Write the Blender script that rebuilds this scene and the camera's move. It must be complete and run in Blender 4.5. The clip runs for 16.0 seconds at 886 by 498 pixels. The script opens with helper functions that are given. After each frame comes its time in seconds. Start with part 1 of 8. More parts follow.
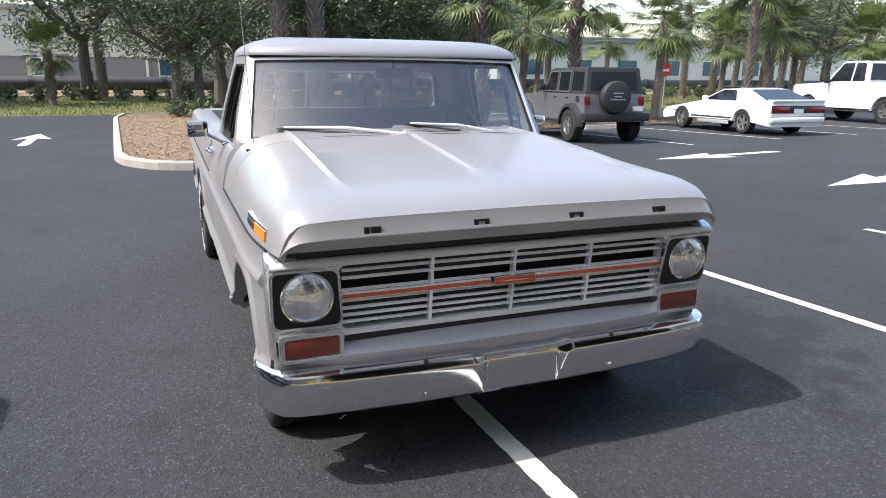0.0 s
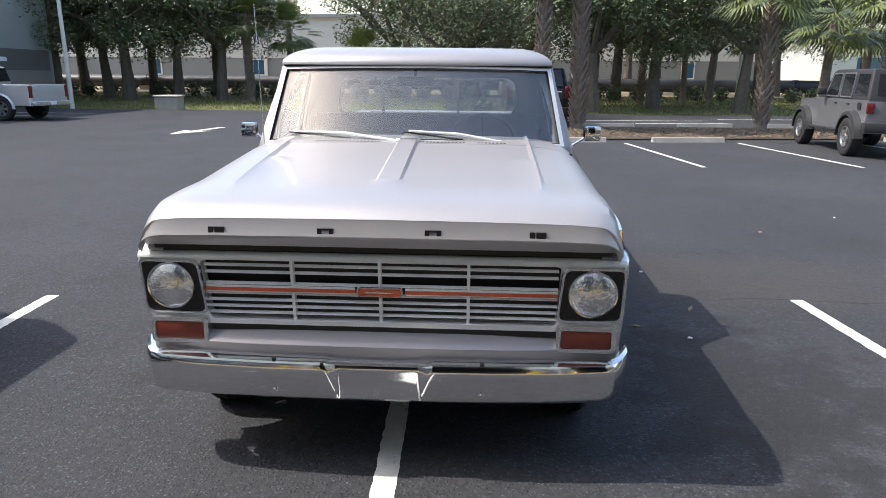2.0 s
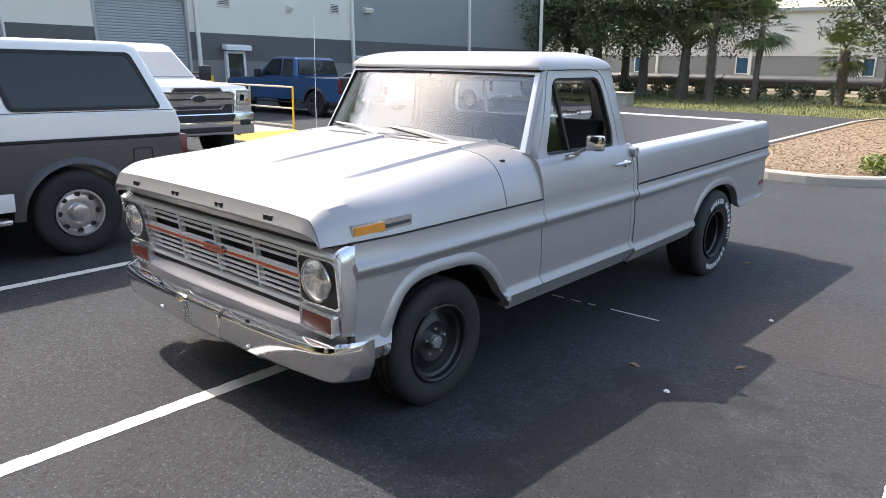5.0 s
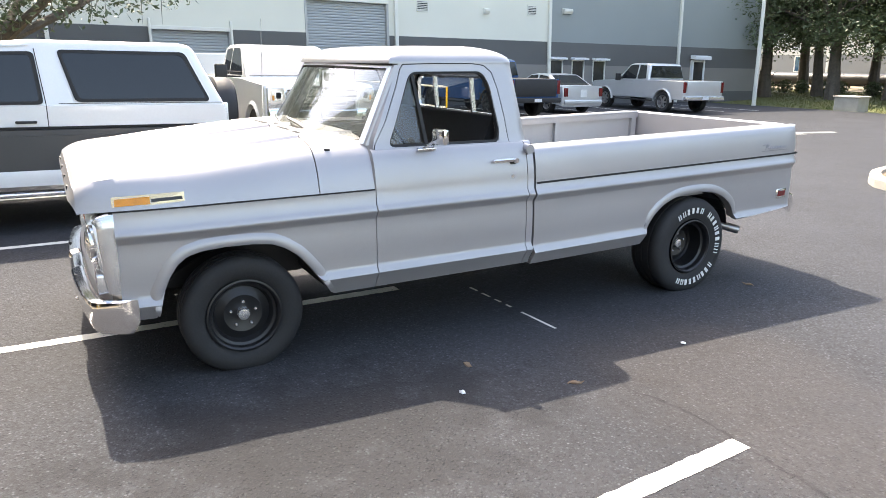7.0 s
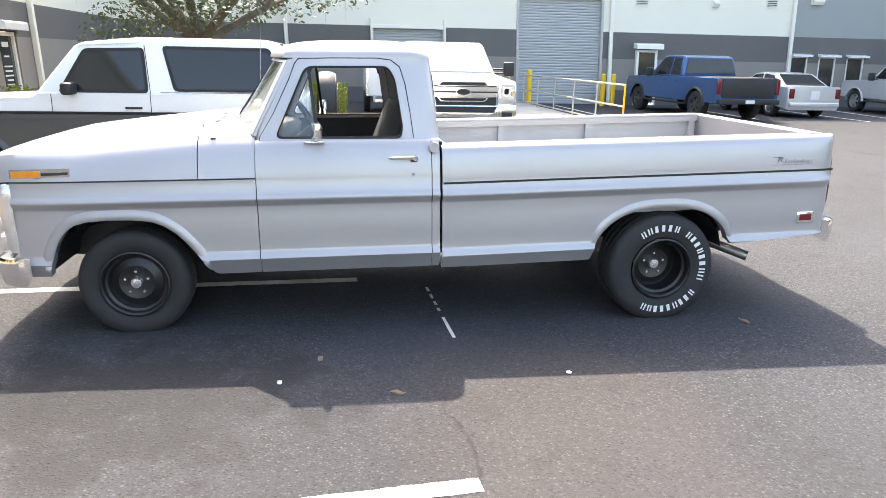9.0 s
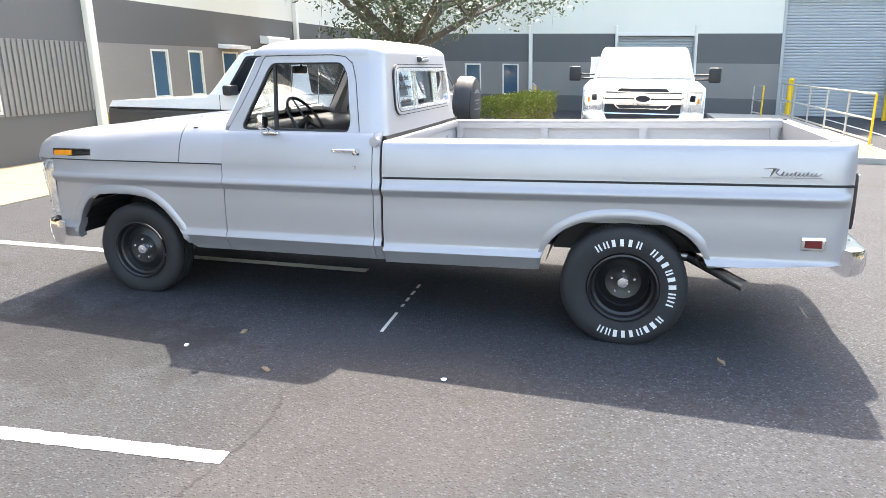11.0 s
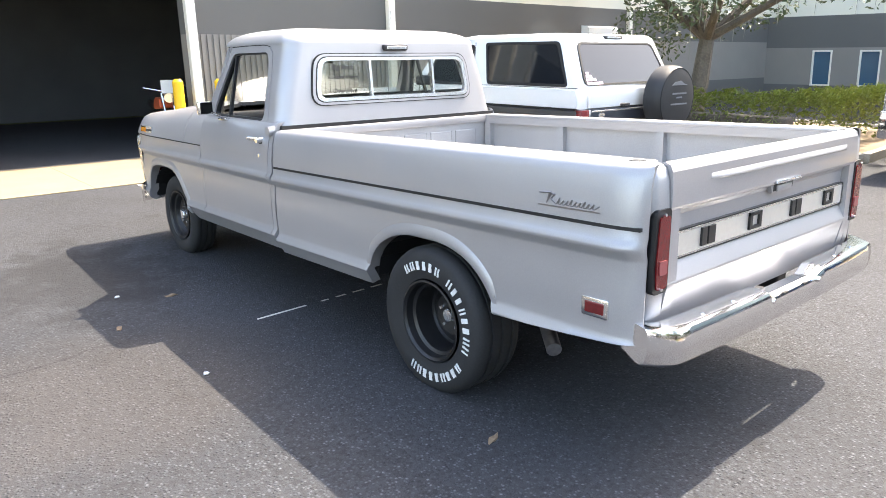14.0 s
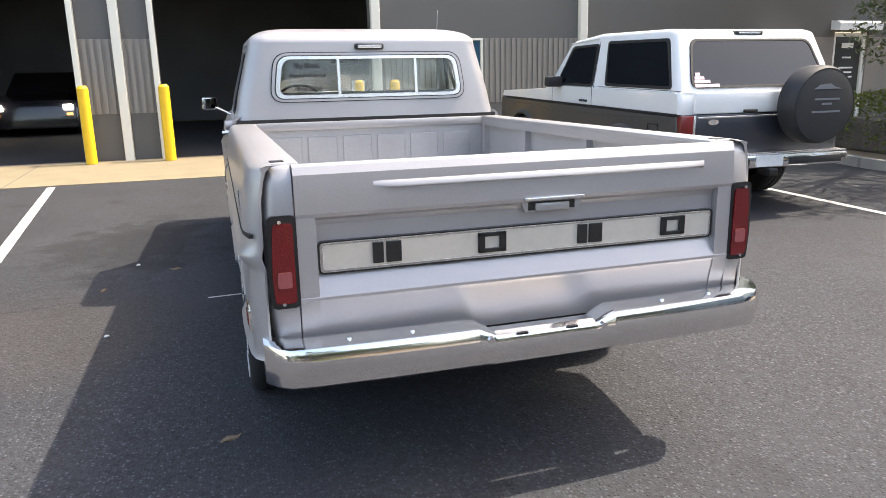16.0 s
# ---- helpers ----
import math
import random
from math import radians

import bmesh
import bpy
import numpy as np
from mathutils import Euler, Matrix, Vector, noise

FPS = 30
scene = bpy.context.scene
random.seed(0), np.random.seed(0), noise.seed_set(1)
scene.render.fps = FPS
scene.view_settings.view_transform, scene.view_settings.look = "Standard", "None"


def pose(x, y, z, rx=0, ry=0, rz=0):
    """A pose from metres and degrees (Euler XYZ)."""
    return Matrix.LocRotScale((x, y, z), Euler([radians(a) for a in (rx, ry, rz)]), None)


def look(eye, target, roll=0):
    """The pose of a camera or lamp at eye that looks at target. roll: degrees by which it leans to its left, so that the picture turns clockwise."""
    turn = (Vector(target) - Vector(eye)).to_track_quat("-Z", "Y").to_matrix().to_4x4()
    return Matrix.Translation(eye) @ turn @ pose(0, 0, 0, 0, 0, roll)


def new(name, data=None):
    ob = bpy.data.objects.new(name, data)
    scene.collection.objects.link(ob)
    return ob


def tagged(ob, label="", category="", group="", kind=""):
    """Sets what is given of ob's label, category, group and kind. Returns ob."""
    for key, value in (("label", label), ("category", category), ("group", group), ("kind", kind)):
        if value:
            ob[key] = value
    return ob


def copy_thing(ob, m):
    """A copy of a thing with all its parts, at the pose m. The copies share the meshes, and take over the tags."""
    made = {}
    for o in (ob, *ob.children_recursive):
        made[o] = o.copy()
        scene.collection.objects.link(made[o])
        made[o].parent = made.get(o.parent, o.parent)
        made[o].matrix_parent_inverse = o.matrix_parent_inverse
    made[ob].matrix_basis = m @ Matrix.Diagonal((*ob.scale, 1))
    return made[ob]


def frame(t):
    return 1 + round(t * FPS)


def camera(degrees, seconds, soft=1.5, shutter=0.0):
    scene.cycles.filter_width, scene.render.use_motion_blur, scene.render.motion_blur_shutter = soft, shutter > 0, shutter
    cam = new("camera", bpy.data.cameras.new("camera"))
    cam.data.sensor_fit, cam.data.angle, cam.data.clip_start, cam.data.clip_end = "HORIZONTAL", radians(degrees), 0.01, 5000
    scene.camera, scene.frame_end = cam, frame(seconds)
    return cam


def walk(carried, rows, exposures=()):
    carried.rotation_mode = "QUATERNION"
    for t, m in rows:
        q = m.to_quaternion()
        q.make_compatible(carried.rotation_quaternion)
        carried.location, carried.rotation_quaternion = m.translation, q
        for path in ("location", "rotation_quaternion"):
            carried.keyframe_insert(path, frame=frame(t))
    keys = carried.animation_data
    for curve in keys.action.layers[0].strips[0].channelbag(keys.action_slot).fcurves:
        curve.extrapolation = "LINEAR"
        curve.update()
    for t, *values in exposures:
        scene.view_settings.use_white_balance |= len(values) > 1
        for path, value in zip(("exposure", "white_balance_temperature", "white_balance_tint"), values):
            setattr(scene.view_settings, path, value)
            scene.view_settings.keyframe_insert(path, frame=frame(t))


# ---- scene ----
cam = camera(64.2, 16.0, 0.65)
SLOPE = 2.0  # degrees by which the car park falls away from the workshop
LOT = pose(0, 0, 0, -SLOPE, 0, 0)
# first round the nose and along the flank (poses in the car park's frame), then round the tail
PATH_NOSE = [
    (0, (-1.262, -3.118, 1.531), (-0.548, -1.31, 1.063), 0.3),
    (0.5, (-0.877, -3.216, 1.551), (-0.373, -1.339, 1.081), 0.3),
    (1, (-0.457, -3.322, 1.552), (-0.143, -1.404, 1.079), 0.5),
    (1.5, (-0.039, -3.333, 1.573), (0.095, -1.395, 1.098), 0.5),
    (2, (0.383, -3.357, 1.586), (0.285, -1.417, 1.113), 0.5),
    (2.5, (0.849, -3.351, 1.605), (0.476, -1.445, 1.128), 0.5),
    (3, (1.298, -3.284, 1.623), (0.657, -1.45, 1.146), 0.5),
    (3.2, (1.491, -3.245, 1.619), (0.754, -1.448, 1.143), 0.6),
    (5.3, (3.387, -2.286, 1.664), (2.041, -0.892, 1.166), 1.1),
    (5.5, (3.559, -2.136, 1.666), (2.179, -0.776, 1.17), 1.1),
    (5.7, (3.745, -1.991, 1.664), (2.331, -0.666, 1.168), 1.3),
    (6, (3.967, -1.754, 1.656), (2.496, -0.493, 1.159), 1.1),
    (6.5, (4.27, -1.314, 1.648), (2.679, -0.21, 1.147), 1.2),
    (7, (4.607, -0.845, 1.648), (2.918, 0.099, 1.144), 1.0),
    (7.5, (4.865, -0.37, 1.657), (3.093, 0.406, 1.148), 1.1),
    (8, (5.057, 0.141, 1.684), (3.226, 0.755, 1.168), 1.0),
    (8.5, (5.234, 0.668, 1.691), (3.352, 1.107, 1.175), 0.8),
    (8.7, (5.224, 0.888, 1.683), (3.331, 1.271, 1.164), 1.0),
]
PATH_TAIL = [
    (10.8, (5.131, 3.174, 1.512), (3.244, 2.736, 1.016), -1.5),
    (11, (5.07, 3.373, 1.491), (3.199, 2.863, 1.003), -1.4),
    (11.5, (4.866, 3.85, 1.476), (3.062, 3.138, 0.989), -1.4),
    (12, (4.608, 4.353, 1.45), (2.895, 3.441, 0.967), -1.5),
    (12.5, (4.281, 4.778, 1.42), (2.652, 3.722, 0.941), -1.5),
    (13, (3.926, 5.147, 1.398), (2.419, 3.923, 0.921), -1.2),
    (13.5, (3.502, 5.55, 1.406), (2.134, 4.172, 0.926), -1.5),
    (14, (3.032, 5.862, 1.397), (1.77, 4.386, 0.915), -1.6),
    (14.5, (2.563, 6.167, 1.362), (1.436, 4.584, 0.887), -1.5),
    (15, (2.053, 6.406, 1.341), (1.088, 4.719, 0.869), -1.6),
    (15.5, (1.533, 6.625, 1.322), (0.732, 4.852, 0.857), -1.5),
    (16, (1.037, 6.794, 1.312), (0.458, 4.934, 0.859), -1.3),
]
walk(cam, [(t, LOT @ look(eye, target, roll)) for t, eye, target, roll in PATH_NOSE] + [(t, look(eye, target, roll)) for t, eye, target, roll in PATH_TAIL], [(0, 1.43, 6720, 11), (1.5, 1.45, 6780, 11), (2.5, 1.27, 6850, 11), (3.2, 1.15, 6900, 11), (5.3, 1.87, 7250, 11), (6, 2.15, 7550, 11), (8.5, 2.67, 7850, 12), (11, 2.81, 7550, 10), (12.5, 2.85, 7550, 10), (14.5, 2.73, 7800, 11), (16, 2.01, 7750, 12)])

# ---- light ----
SUN_AZ, SUN_EL = 270.0, 54.0   # where the sun stands: degrees from +y towards +x, and above the horizon
world = bpy.data.worlds.new("sky")
scene.world = world
world.use_nodes = True
wn = world.node_tree
sky = wn.nodes.new("ShaderNodeTexSky")
sky.sky_type, sky.sun_disc = "NISHITA", False
sky.sun_elevation, sky.sun_rotation = radians(SUN_EL), radians(SUN_AZ)
sky.air_density, sky.dust_density, sky.ozone_density = 1.0, 2.2, 0.7
wn.links.new(sky.outputs[0], wn.nodes["Background"].inputs[0])
wn.nodes["Background"].inputs[1].default_value = 0.15
sun_data = bpy.data.lights.new("sun", "SUN")
sun_data.energy, sun_data.angle, sun_data.color = 2.0, radians(0.6), (1.0, 0.985, 0.955)
sun = new("sun", sun_data)
sun_dir = Vector((math.sin(radians(SUN_AZ)) * math.cos(radians(SUN_EL)), math.cos(radians(SUN_AZ)) * math.cos(radians(SUN_EL)), math.sin(radians(SUN_EL))))
sun.matrix_world = look(sun_dir * 60, (0, 0, 0))


# ---- materials ----
def mat(name, color, rough=0.6, metal=0.0, vary=0.12, scale=4.0, bump=0.0, fine=60.0, coat=0.0, alpha=None, trans=0.0, emit=0.0, second=None, spots=0.0, island=0.0, spec=0.5):
    m = bpy.data.materials.new(name)
    m.use_nodes = True
    nt = m.node_tree
    b = nt.nodes["Principled BSDF"]
    b.inputs["Roughness"].default_value = rough
    b.inputs["Metallic"].default_value = metal
    b.inputs["Specular IOR Level"].default_value = spec
    if coat:
        b.inputs["Coat Weight"].default_value, b.inputs["Coat Roughness"].default_value = coat, 0.06
    if trans:
        b.inputs["Transmission Weight"].default_value = trans
    if emit:
        b.inputs["Emission Color"].default_value, b.inputs["Emission Strength"].default_value = (*color, 1), emit
    tc = nt.nodes.new("ShaderNodeTexCoord")
    big = nt.nodes.new("ShaderNodeTexNoise")
    big.inputs["Scale"].default_value, big.inputs["Detail"].default_value = scale, 5
    small = nt.nodes.new("ShaderNodeTexNoise")
    small.inputs["Scale"].default_value, small.inputs["Detail"].default_value = fine, 3
    for n in (big, small):
        nt.links.new(tc.outputs["Object"], n.inputs["Vector"])
    mix = nt.nodes.new("ShaderNodeMath")
    mix.operation = "ADD"
    nt.links.new(big.outputs[0], mix.inputs[0])
    nt.links.new(small.outputs[0], mix.inputs[1])
    ramp = nt.nodes.new("ShaderNodeMapRange")
    ramp.inputs[1].default_value, ramp.inputs[2].default_value = 0.6, 1.4
    src = mix.outputs[0]
    if island:
        geo = nt.nodes.new("ShaderNodeNewGeometry")
        inf = nt.nodes.new("ShaderNodeObjectInfo")
        a2 = nt.nodes.new("ShaderNodeMath")
        a2.operation = "ADD"
        nt.links.new(geo.outputs["Random Per Island"], a2.inputs[0])
        nt.links.new(inf.outputs["Random"], a2.inputs[1])
        fr = nt.nodes.new("ShaderNodeMath")
        fr.operation = "FRACT"
        nt.links.new(a2.outputs[0], fr.inputs[0])
        mx = nt.nodes.new("ShaderNodeMath")
        mx.operation, mx.inputs[1].default_value = "MULTIPLY_ADD", island
        nt.links.new(fr.outputs[0], mx.inputs[0])
        nt.links.new(mix.outputs[0], mx.inputs[2])
        src = mx.outputs[0]
        ramp.inputs[2].default_value = 1.4 + island
    nt.links.new(src, ramp.inputs[0])
    cm = nt.nodes.new("ShaderNodeMix")
    cm.data_type = "RGBA"
    lo = second or tuple(max(0, c * (1 - vary)) for c in color)
    hi = color if second else tuple(min(1, c * (1 + vary)) for c in color)
    cm.inputs[6].default_value, cm.inputs[7].default_value = (*lo, 1), (*hi, 1)
    nt.links.new(ramp.outputs[0], cm.inputs[0])
    nt.links.new(cm.outputs[2], b.inputs["Base Color"])
    if bump:
        bp = nt.nodes.new("ShaderNodeBump")
        bp.inputs["Strength"].default_value, bp.inputs["Distance"].default_value = bump, 0.01
        nt.links.new(small.outputs[0], bp.inputs["Height"])
        nt.links.new(bp.outputs[0], b.inputs["Normal"])
    return m


def glass_mat(name, tint, sheen=0.05, rough=0.0, haze=0.0):
    """Thin window glass: a sheet that tints what is behind it and mirrors by its angle."""
    m = bpy.data.materials.new(name)
    m.use_nodes = True
    nt = m.node_tree
    out = nt.nodes["Material Output"]
    nt.nodes.remove(nt.nodes["Principled BSDF"])
    tr = nt.nodes.new("ShaderNodeBsdfTransparent")
    tr.inputs[0].default_value = (*tint, 1)
    gl = nt.nodes.new("ShaderNodeBsdfGlossy")
    gl.inputs["Roughness"].default_value = rough
    lw = nt.nodes.new("ShaderNodeLayerWeight")
    pw = nt.nodes.new("ShaderNodeMath")
    pw.operation, pw.inputs[1].default_value = "POWER", 4.0
    nt.links.new(lw.outputs["Facing"], pw.inputs[0])
    fr = nt.nodes.new("ShaderNodeMath")
    fr.operation, fr.inputs[1].default_value, fr.inputs[2].default_value = "MULTIPLY_ADD", 1 - sheen, sheen
    nt.links.new(pw.outputs[0], fr.inputs[0])
    mx = nt.nodes.new("ShaderNodeMixShader")
    nt.links.new(fr.outputs[0], mx.inputs[0])
    # pale diffuse film paints some of the sky's reflection into the glass
    df = nt.nodes.new("ShaderNodeBsdfDiffuse")
    df.inputs[0].default_value = (0.6, 0.6, 0.58, 1)
    film = nt.nodes.new("ShaderNodeMixShader")
    film.inputs[0].default_value = haze
    nt.links.new(tr.outputs[0], film.inputs[1])
    nt.links.new(df.outputs[0], film.inputs[2])
    nt.links.new(film.outputs[0], mx.inputs[1])
    nt.links.new(gl.outputs[0], mx.inputs[2])
    nt.links.new(mx.outputs[0], out.inputs[0])
    return m


SILVER = mat("worn_silver_paint", (0.395, 0.383, 0.386), 0.39, 0.45, 0.09, 1.6, 0.02, 220, coat=0.25)
SILVER_IN = mat("bed_silver_paint", (0.37, 0.37, 0.375), 0.5, 0.3, 0.12, 3.0, 0.03, 120)
MIRROR = mat("mirror_glass", (0.85, 0.86, 0.87), 0.03, 1.0, 0.02, 3.0)
CHROME = mat("chrome", (0.82, 0.82, 0.83), 0.11, 1.0, 0.05, 3.0)
DULL_CHROME = mat("dull_bright_trim", (0.74, 0.74, 0.75), 0.26, 0.85, 0.08, 6.0)
BLACK = mat("black_paint", (0.012, 0.012, 0.013), 0.4, 0, 0.2)
RUBBER = mat("tyre_rubber", (0.020, 0.020, 0.021), 0.75, 0, 0.25, 8, 0.1, 90)
SEAL = mat("black_rubber_seal", (0.012, 0.012, 0.012), 0.65, 0, 0.2)
DARK_IN = mat("dark_interior", (0.022, 0.022, 0.025), 0.7, 0, 0.3, 5)
RED_LENS = mat("red_lens", (0.14, 0.007, 0.009), 0.15, 0, 0.2, 20, 0.2, 150, coat=0.4)
AMBER_LENS = mat("amber_lens", (0.75, 0.26, 0.02), 0.2, 0, 0.2, 20, 0.2, 150, coat=0.4)
BROWN_LENS = mat("faded_amber_red_lens", (0.17, 0.032, 0.022), 0.25, 0, 0.2, 20, 0.2, 150, coat=0.3)
ORANGE = mat("orange_red_trim", (0.62, 0.12, 0.05), 0.35, 0, 0.15, 10)
WHITE_LETTER = mat("white_rubber_lettering", (0.75, 0.75, 0.73), 0.6, 0, 0.1, 20)
WHITE_PAINT = mat("white_car_paint", (0.78, 0.79, 0.78), 0.25, 0, 0.03, 2, coat=0.5)
GLASS = glass_mat("clear_glass", (0.88, 0.91, 0.90))
# the last value is a painted haze for sky mirrored in the windscreen
SCREEN_GLASS = glass_mat("hazed_windscreen_glass", (0.90, 0.92, 0.91), 0.10, 0.01, 0.02)
CONCRETE = mat("concrete", (0.25, 0.205, 0.130), 0.85, 0, 0.15, 2.5, 0.3, 80)
KERB = mat("kerb_concrete", (0.38, 0.355, 0.31), 0.85, 0, 0.2, 3, 0.4, 60)
def worn_paint():
    """Road paint, rubbed through to the tar in flecks."""
    m = mat("worn_line_paint", (0.70, 0.685, 0.615), 0.7, 0, 0.14, 9, 0.5, 150)
    nt = m.node_tree
    b = nt.nodes["Principled BSDF"]
    old = b.inputs["Base Color"].links[0].from_socket
    tc = nt.nodes.new("ShaderNodeTexCoord")
    n1, n2 = nt.nodes.new("ShaderNodeTexNoise"), nt.nodes.new("ShaderNodeTexNoise")
    for n, sc in ((n1, 55.0), (n2, 3.0)):
        n.inputs["Scale"].default_value, n.inputs["Detail"].default_value, n.inputs["Roughness"].default_value = sc, 4, 0.7
        nt.links.new(tc.outputs["Object"], n.inputs["Vector"])
    add = nt.nodes.new("ShaderNodeMath")
    add.operation = "MULTIPLY_ADD"
    add.inputs[1].default_value = 0.6
    nt.links.new(n2.outputs[0], add.inputs[0])
    nt.links.new(n1.outputs[0], add.inputs[2])
    r = nt.nodes.new("ShaderNodeMapRange")
    r.inputs[1].default_value, r.inputs[2].default_value = 0.92, 1.02
    nt.links.new(add.outputs[0], r.inputs[0])
    x = nt.nodes.new("ShaderNodeMix")
    x.data_type = "RGBA"
    x.inputs[7].default_value = (0.16, 0.155, 0.15, 1)
    nt.links.new(r.outputs[0], x.inputs[0])
    nt.links.new(old, x.inputs[6])
    nt.links.new(x.outputs[2], b.inputs["Base Color"])
    return m


LINE = worn_paint()
CREAM = mat("cream_wall_panel", (0.70, 0.68, 0.58), 0.8, 0, 0.04, 0.6, 0.1, 50)
GREY_WALL = mat("dark_grey_wall", (0.115, 0.113, 0.108), 0.8, 0, 0.06, 0.8, 0.15, 60)
TAUPE_WALL = mat("taupe_block_wall", (0.23, 0.215, 0.195), 0.85, 0, 0.08, 1.0, 0.3, 50)
BLUEGREY_WALL = mat("blue_grey_wall", (0.27, 0.29, 0.28), 0.8, 0, 0.04, 0.5, 0.1, 50)
POST = mat("pale_downpipe_paint", (0.72, 0.70, 0.62), 0.6, 0, 0.05, 2)
SHUTTER = mat("grey_roller_shutter", (0.36, 0.38, 0.38), 0.5, 0.1, 0.05, 1)
YELLOW = mat("yellow_safety_paint", (0.80, 0.49, 0.02), 0.5, 0, 0.1, 6, 0.1, 80)
# dark base colour puts the hall's lack of light into its surfaces
DIM_IN = mat("gloom_toned_workshop_surface", (0.10, 0.10, 0.105), 0.8, 0, 0.3, 1)
GRASS_G = mat("dry_turf", (0.085, 0.115, 0.03), 0.9, 0, 0.4, 0.35, 0.8, 40, second=(0.20, 0.18, 0.07))
MULCH = mat("wood_chip_mulch", (0.27, 0.20, 0.13), 0.9, 0, 0.3, 10, 0.4, 60, second=(0.16, 0.10, 0.06), island=1.2)
BARK = mat("bark", (0.13, 0.11, 0.09), 0.9, 0, 0.35, 6, 0.8, 30)
PALM_BARK = mat("palm_boot_bark", (0.19, 0.155, 0.125), 0.9, 0, 0.3, 8, 0.6, 40, island=0.8)
LAMP_LENS = mat("ribbed_lamp_lens", (0.84, 0.85, 0.86), 0.08, 0.80, 0.35, 14, 0.35, 60, coat=0.6)
LEAF = mat("oak_leaf", (0.13, 0.165, 0.075), 0.5, 0, 0.3, 3, second=(0.035, 0.055, 0.022), island=1.0)
PALM_LEAF = mat("palm_leaf", (0.17, 0.20, 0.06), 0.45, 0, 0.3, 3, second=(0.05, 0.075, 0.025), island=1.0)
HEDGE_LEAF = mat("hedge_leaf", (0.26, 0.31, 0.06), 0.5, 0, 0.3, 3, second=(0.09, 0.13, 0.03), island=1.0)


# ---- mesh helpers ----
def part(name, bm, material, parent=None, label="", smooth=False, angle=35):
    me = bpy.data.meshes.new(name)
    bm.normal_update()
    bm.to_mesh(me)
    bm.free()
    for mm in (material if isinstance(material, (list, tuple)) else [material]):
        me.materials.append(mm)
    if smooth:
        me.shade_smooth()
        me.set_sharp_from_angle(angle=radians(angle))
    ob = new(name, me)
    if parent is not None:
        ob.parent = parent
    if label:
        ob["label"] = label
    return ob


def thing(name, m, label, category, group="", kind=""):
    """An Empty at a thing's base, that holds its parts."""
    ob = new(name)
    ob.empty_display_size = 0.2
    ob.matrix_world = m
    return tagged(ob, label, category, group, kind)


def add_box(bm, x0, x1, y0, y1, z0, z1, bevel=0.0, m=None):
    r = bmesh.ops.create_cube(bm, size=1, matrix=Matrix.LocRotScale(((x0 + x1) / 2, (y0 + y1) / 2, (z0 + z1) / 2), None, (x1 - x0, y1 - y0, z1 - z0)))
    vs = r["verts"]
    if bevel:
        es = list({e for v in vs for e in v.link_edges})
        rr = bmesh.ops.bevel(bm, geom=es, offset=bevel, segments=2, affect="EDGES", profile=0.5)
        vs = list({v for f in rr["faces"] for v in f.verts} | {v for v in vs if v.is_valid})
    if m is not None:
        bmesh.ops.transform(bm, matrix=m, verts=vs)
    return bm


def box(x0, x1, y0, y1, z0, z1, bevel=0.0, m=None):
    return add_box(bmesh.new(), x0, x1, y0, y1, z0, z1, bevel, m)


def add_tube(bm, p, q, r0, r1=None, n=12, caps=True):
    p, q = Vector(p), Vector(q)
    d = q - p
    bmesh.ops.create_cone(bm, cap_ends=caps, segments=n, radius1=r0, radius2=r0 if r1 is None else r1, depth=d.length, matrix=Matrix.Translation((p + q) / 2) @ d.to_track_quat("Z", "Y").to_matrix().to_4x4())
    return bm


def tube(p, q, r0, r1=None, n=12):
    return add_tube(bmesh.new(), p, q, r0, r1, n)


def add_loft(bm, rings, closed=True, caps=True):
    """Skin between rings of points; each ring has the same number of points."""
    rows = [[bm.verts.new(p) for p in ring] for ring in rings]
    n = len(rows[0])
    for a, b in zip(rows, rows[1:]):
        for i in range(n if closed else n - 1):
            k = (i + 1) % n
            bm.faces.new((a[i], a[k], b[k], b[i]))
    if caps and closed:
        bm.faces.new(rows[0][::-1])
        bm.faces.new(rows[-1])
    bmesh.ops.recalc_face_normals(bm, faces=bm.faces)
    return bm


def loft(rings, closed=True, caps=True):
    return add_loft(bmesh.new(), rings, closed, caps)


def add_lathe(bm, prof, n=32, m=None):
    """Turn (radius, along) pairs about the x axis."""
    rings = [[Vector((a, r * math.cos(2 * math.pi * i / n), r * math.sin(2 * math.pi * i / n))) for r, a in prof] for i in range(n)]
    if m is not None:
        rings = [[m @ p for p in ring] for ring in rings]
    vs = [[bm.verts.new(p) for p in ring] for ring in rings]
    for i in range(n):
        a, b = vs[i], vs[(i + 1) % n]
        for k in range(len(prof) - 1):
            bm.faces.new((a[k], b[k], b[k + 1], a[k + 1]))
    bmesh.ops.recalc_face_normals(bm, faces=bm.faces)
    return bm


def prism(outline, x0, x1, axis="x"):
    """A slab with the outline (pairs) that is drawn across the axis."""
    put = {"x": lambda a, u, v: (a, u, v), "y": lambda a, u, v: (u, a, v), "z": lambda a, u, v: (u, v, a)}[axis]
    bm = bmesh.new()
    a = [bm.verts.new(put(x0, u, v)) for u, v in outline]
    b = [bm.verts.new(put(x1, u, v)) for u, v in outline]
    n = len(outline)
    bm.faces.new(a[::-1])
    bm.faces.new(b)
    for i in range(n):
        bm.faces.new((a[i], a[(i + 1) % n], b[(i + 1) % n], b[i]))
    bmesh.ops.recalc_face_normals(bm, faces=bm.faces)
    return bm


def lot_z(y):
    return -y * math.tan(radians(SLOPE))


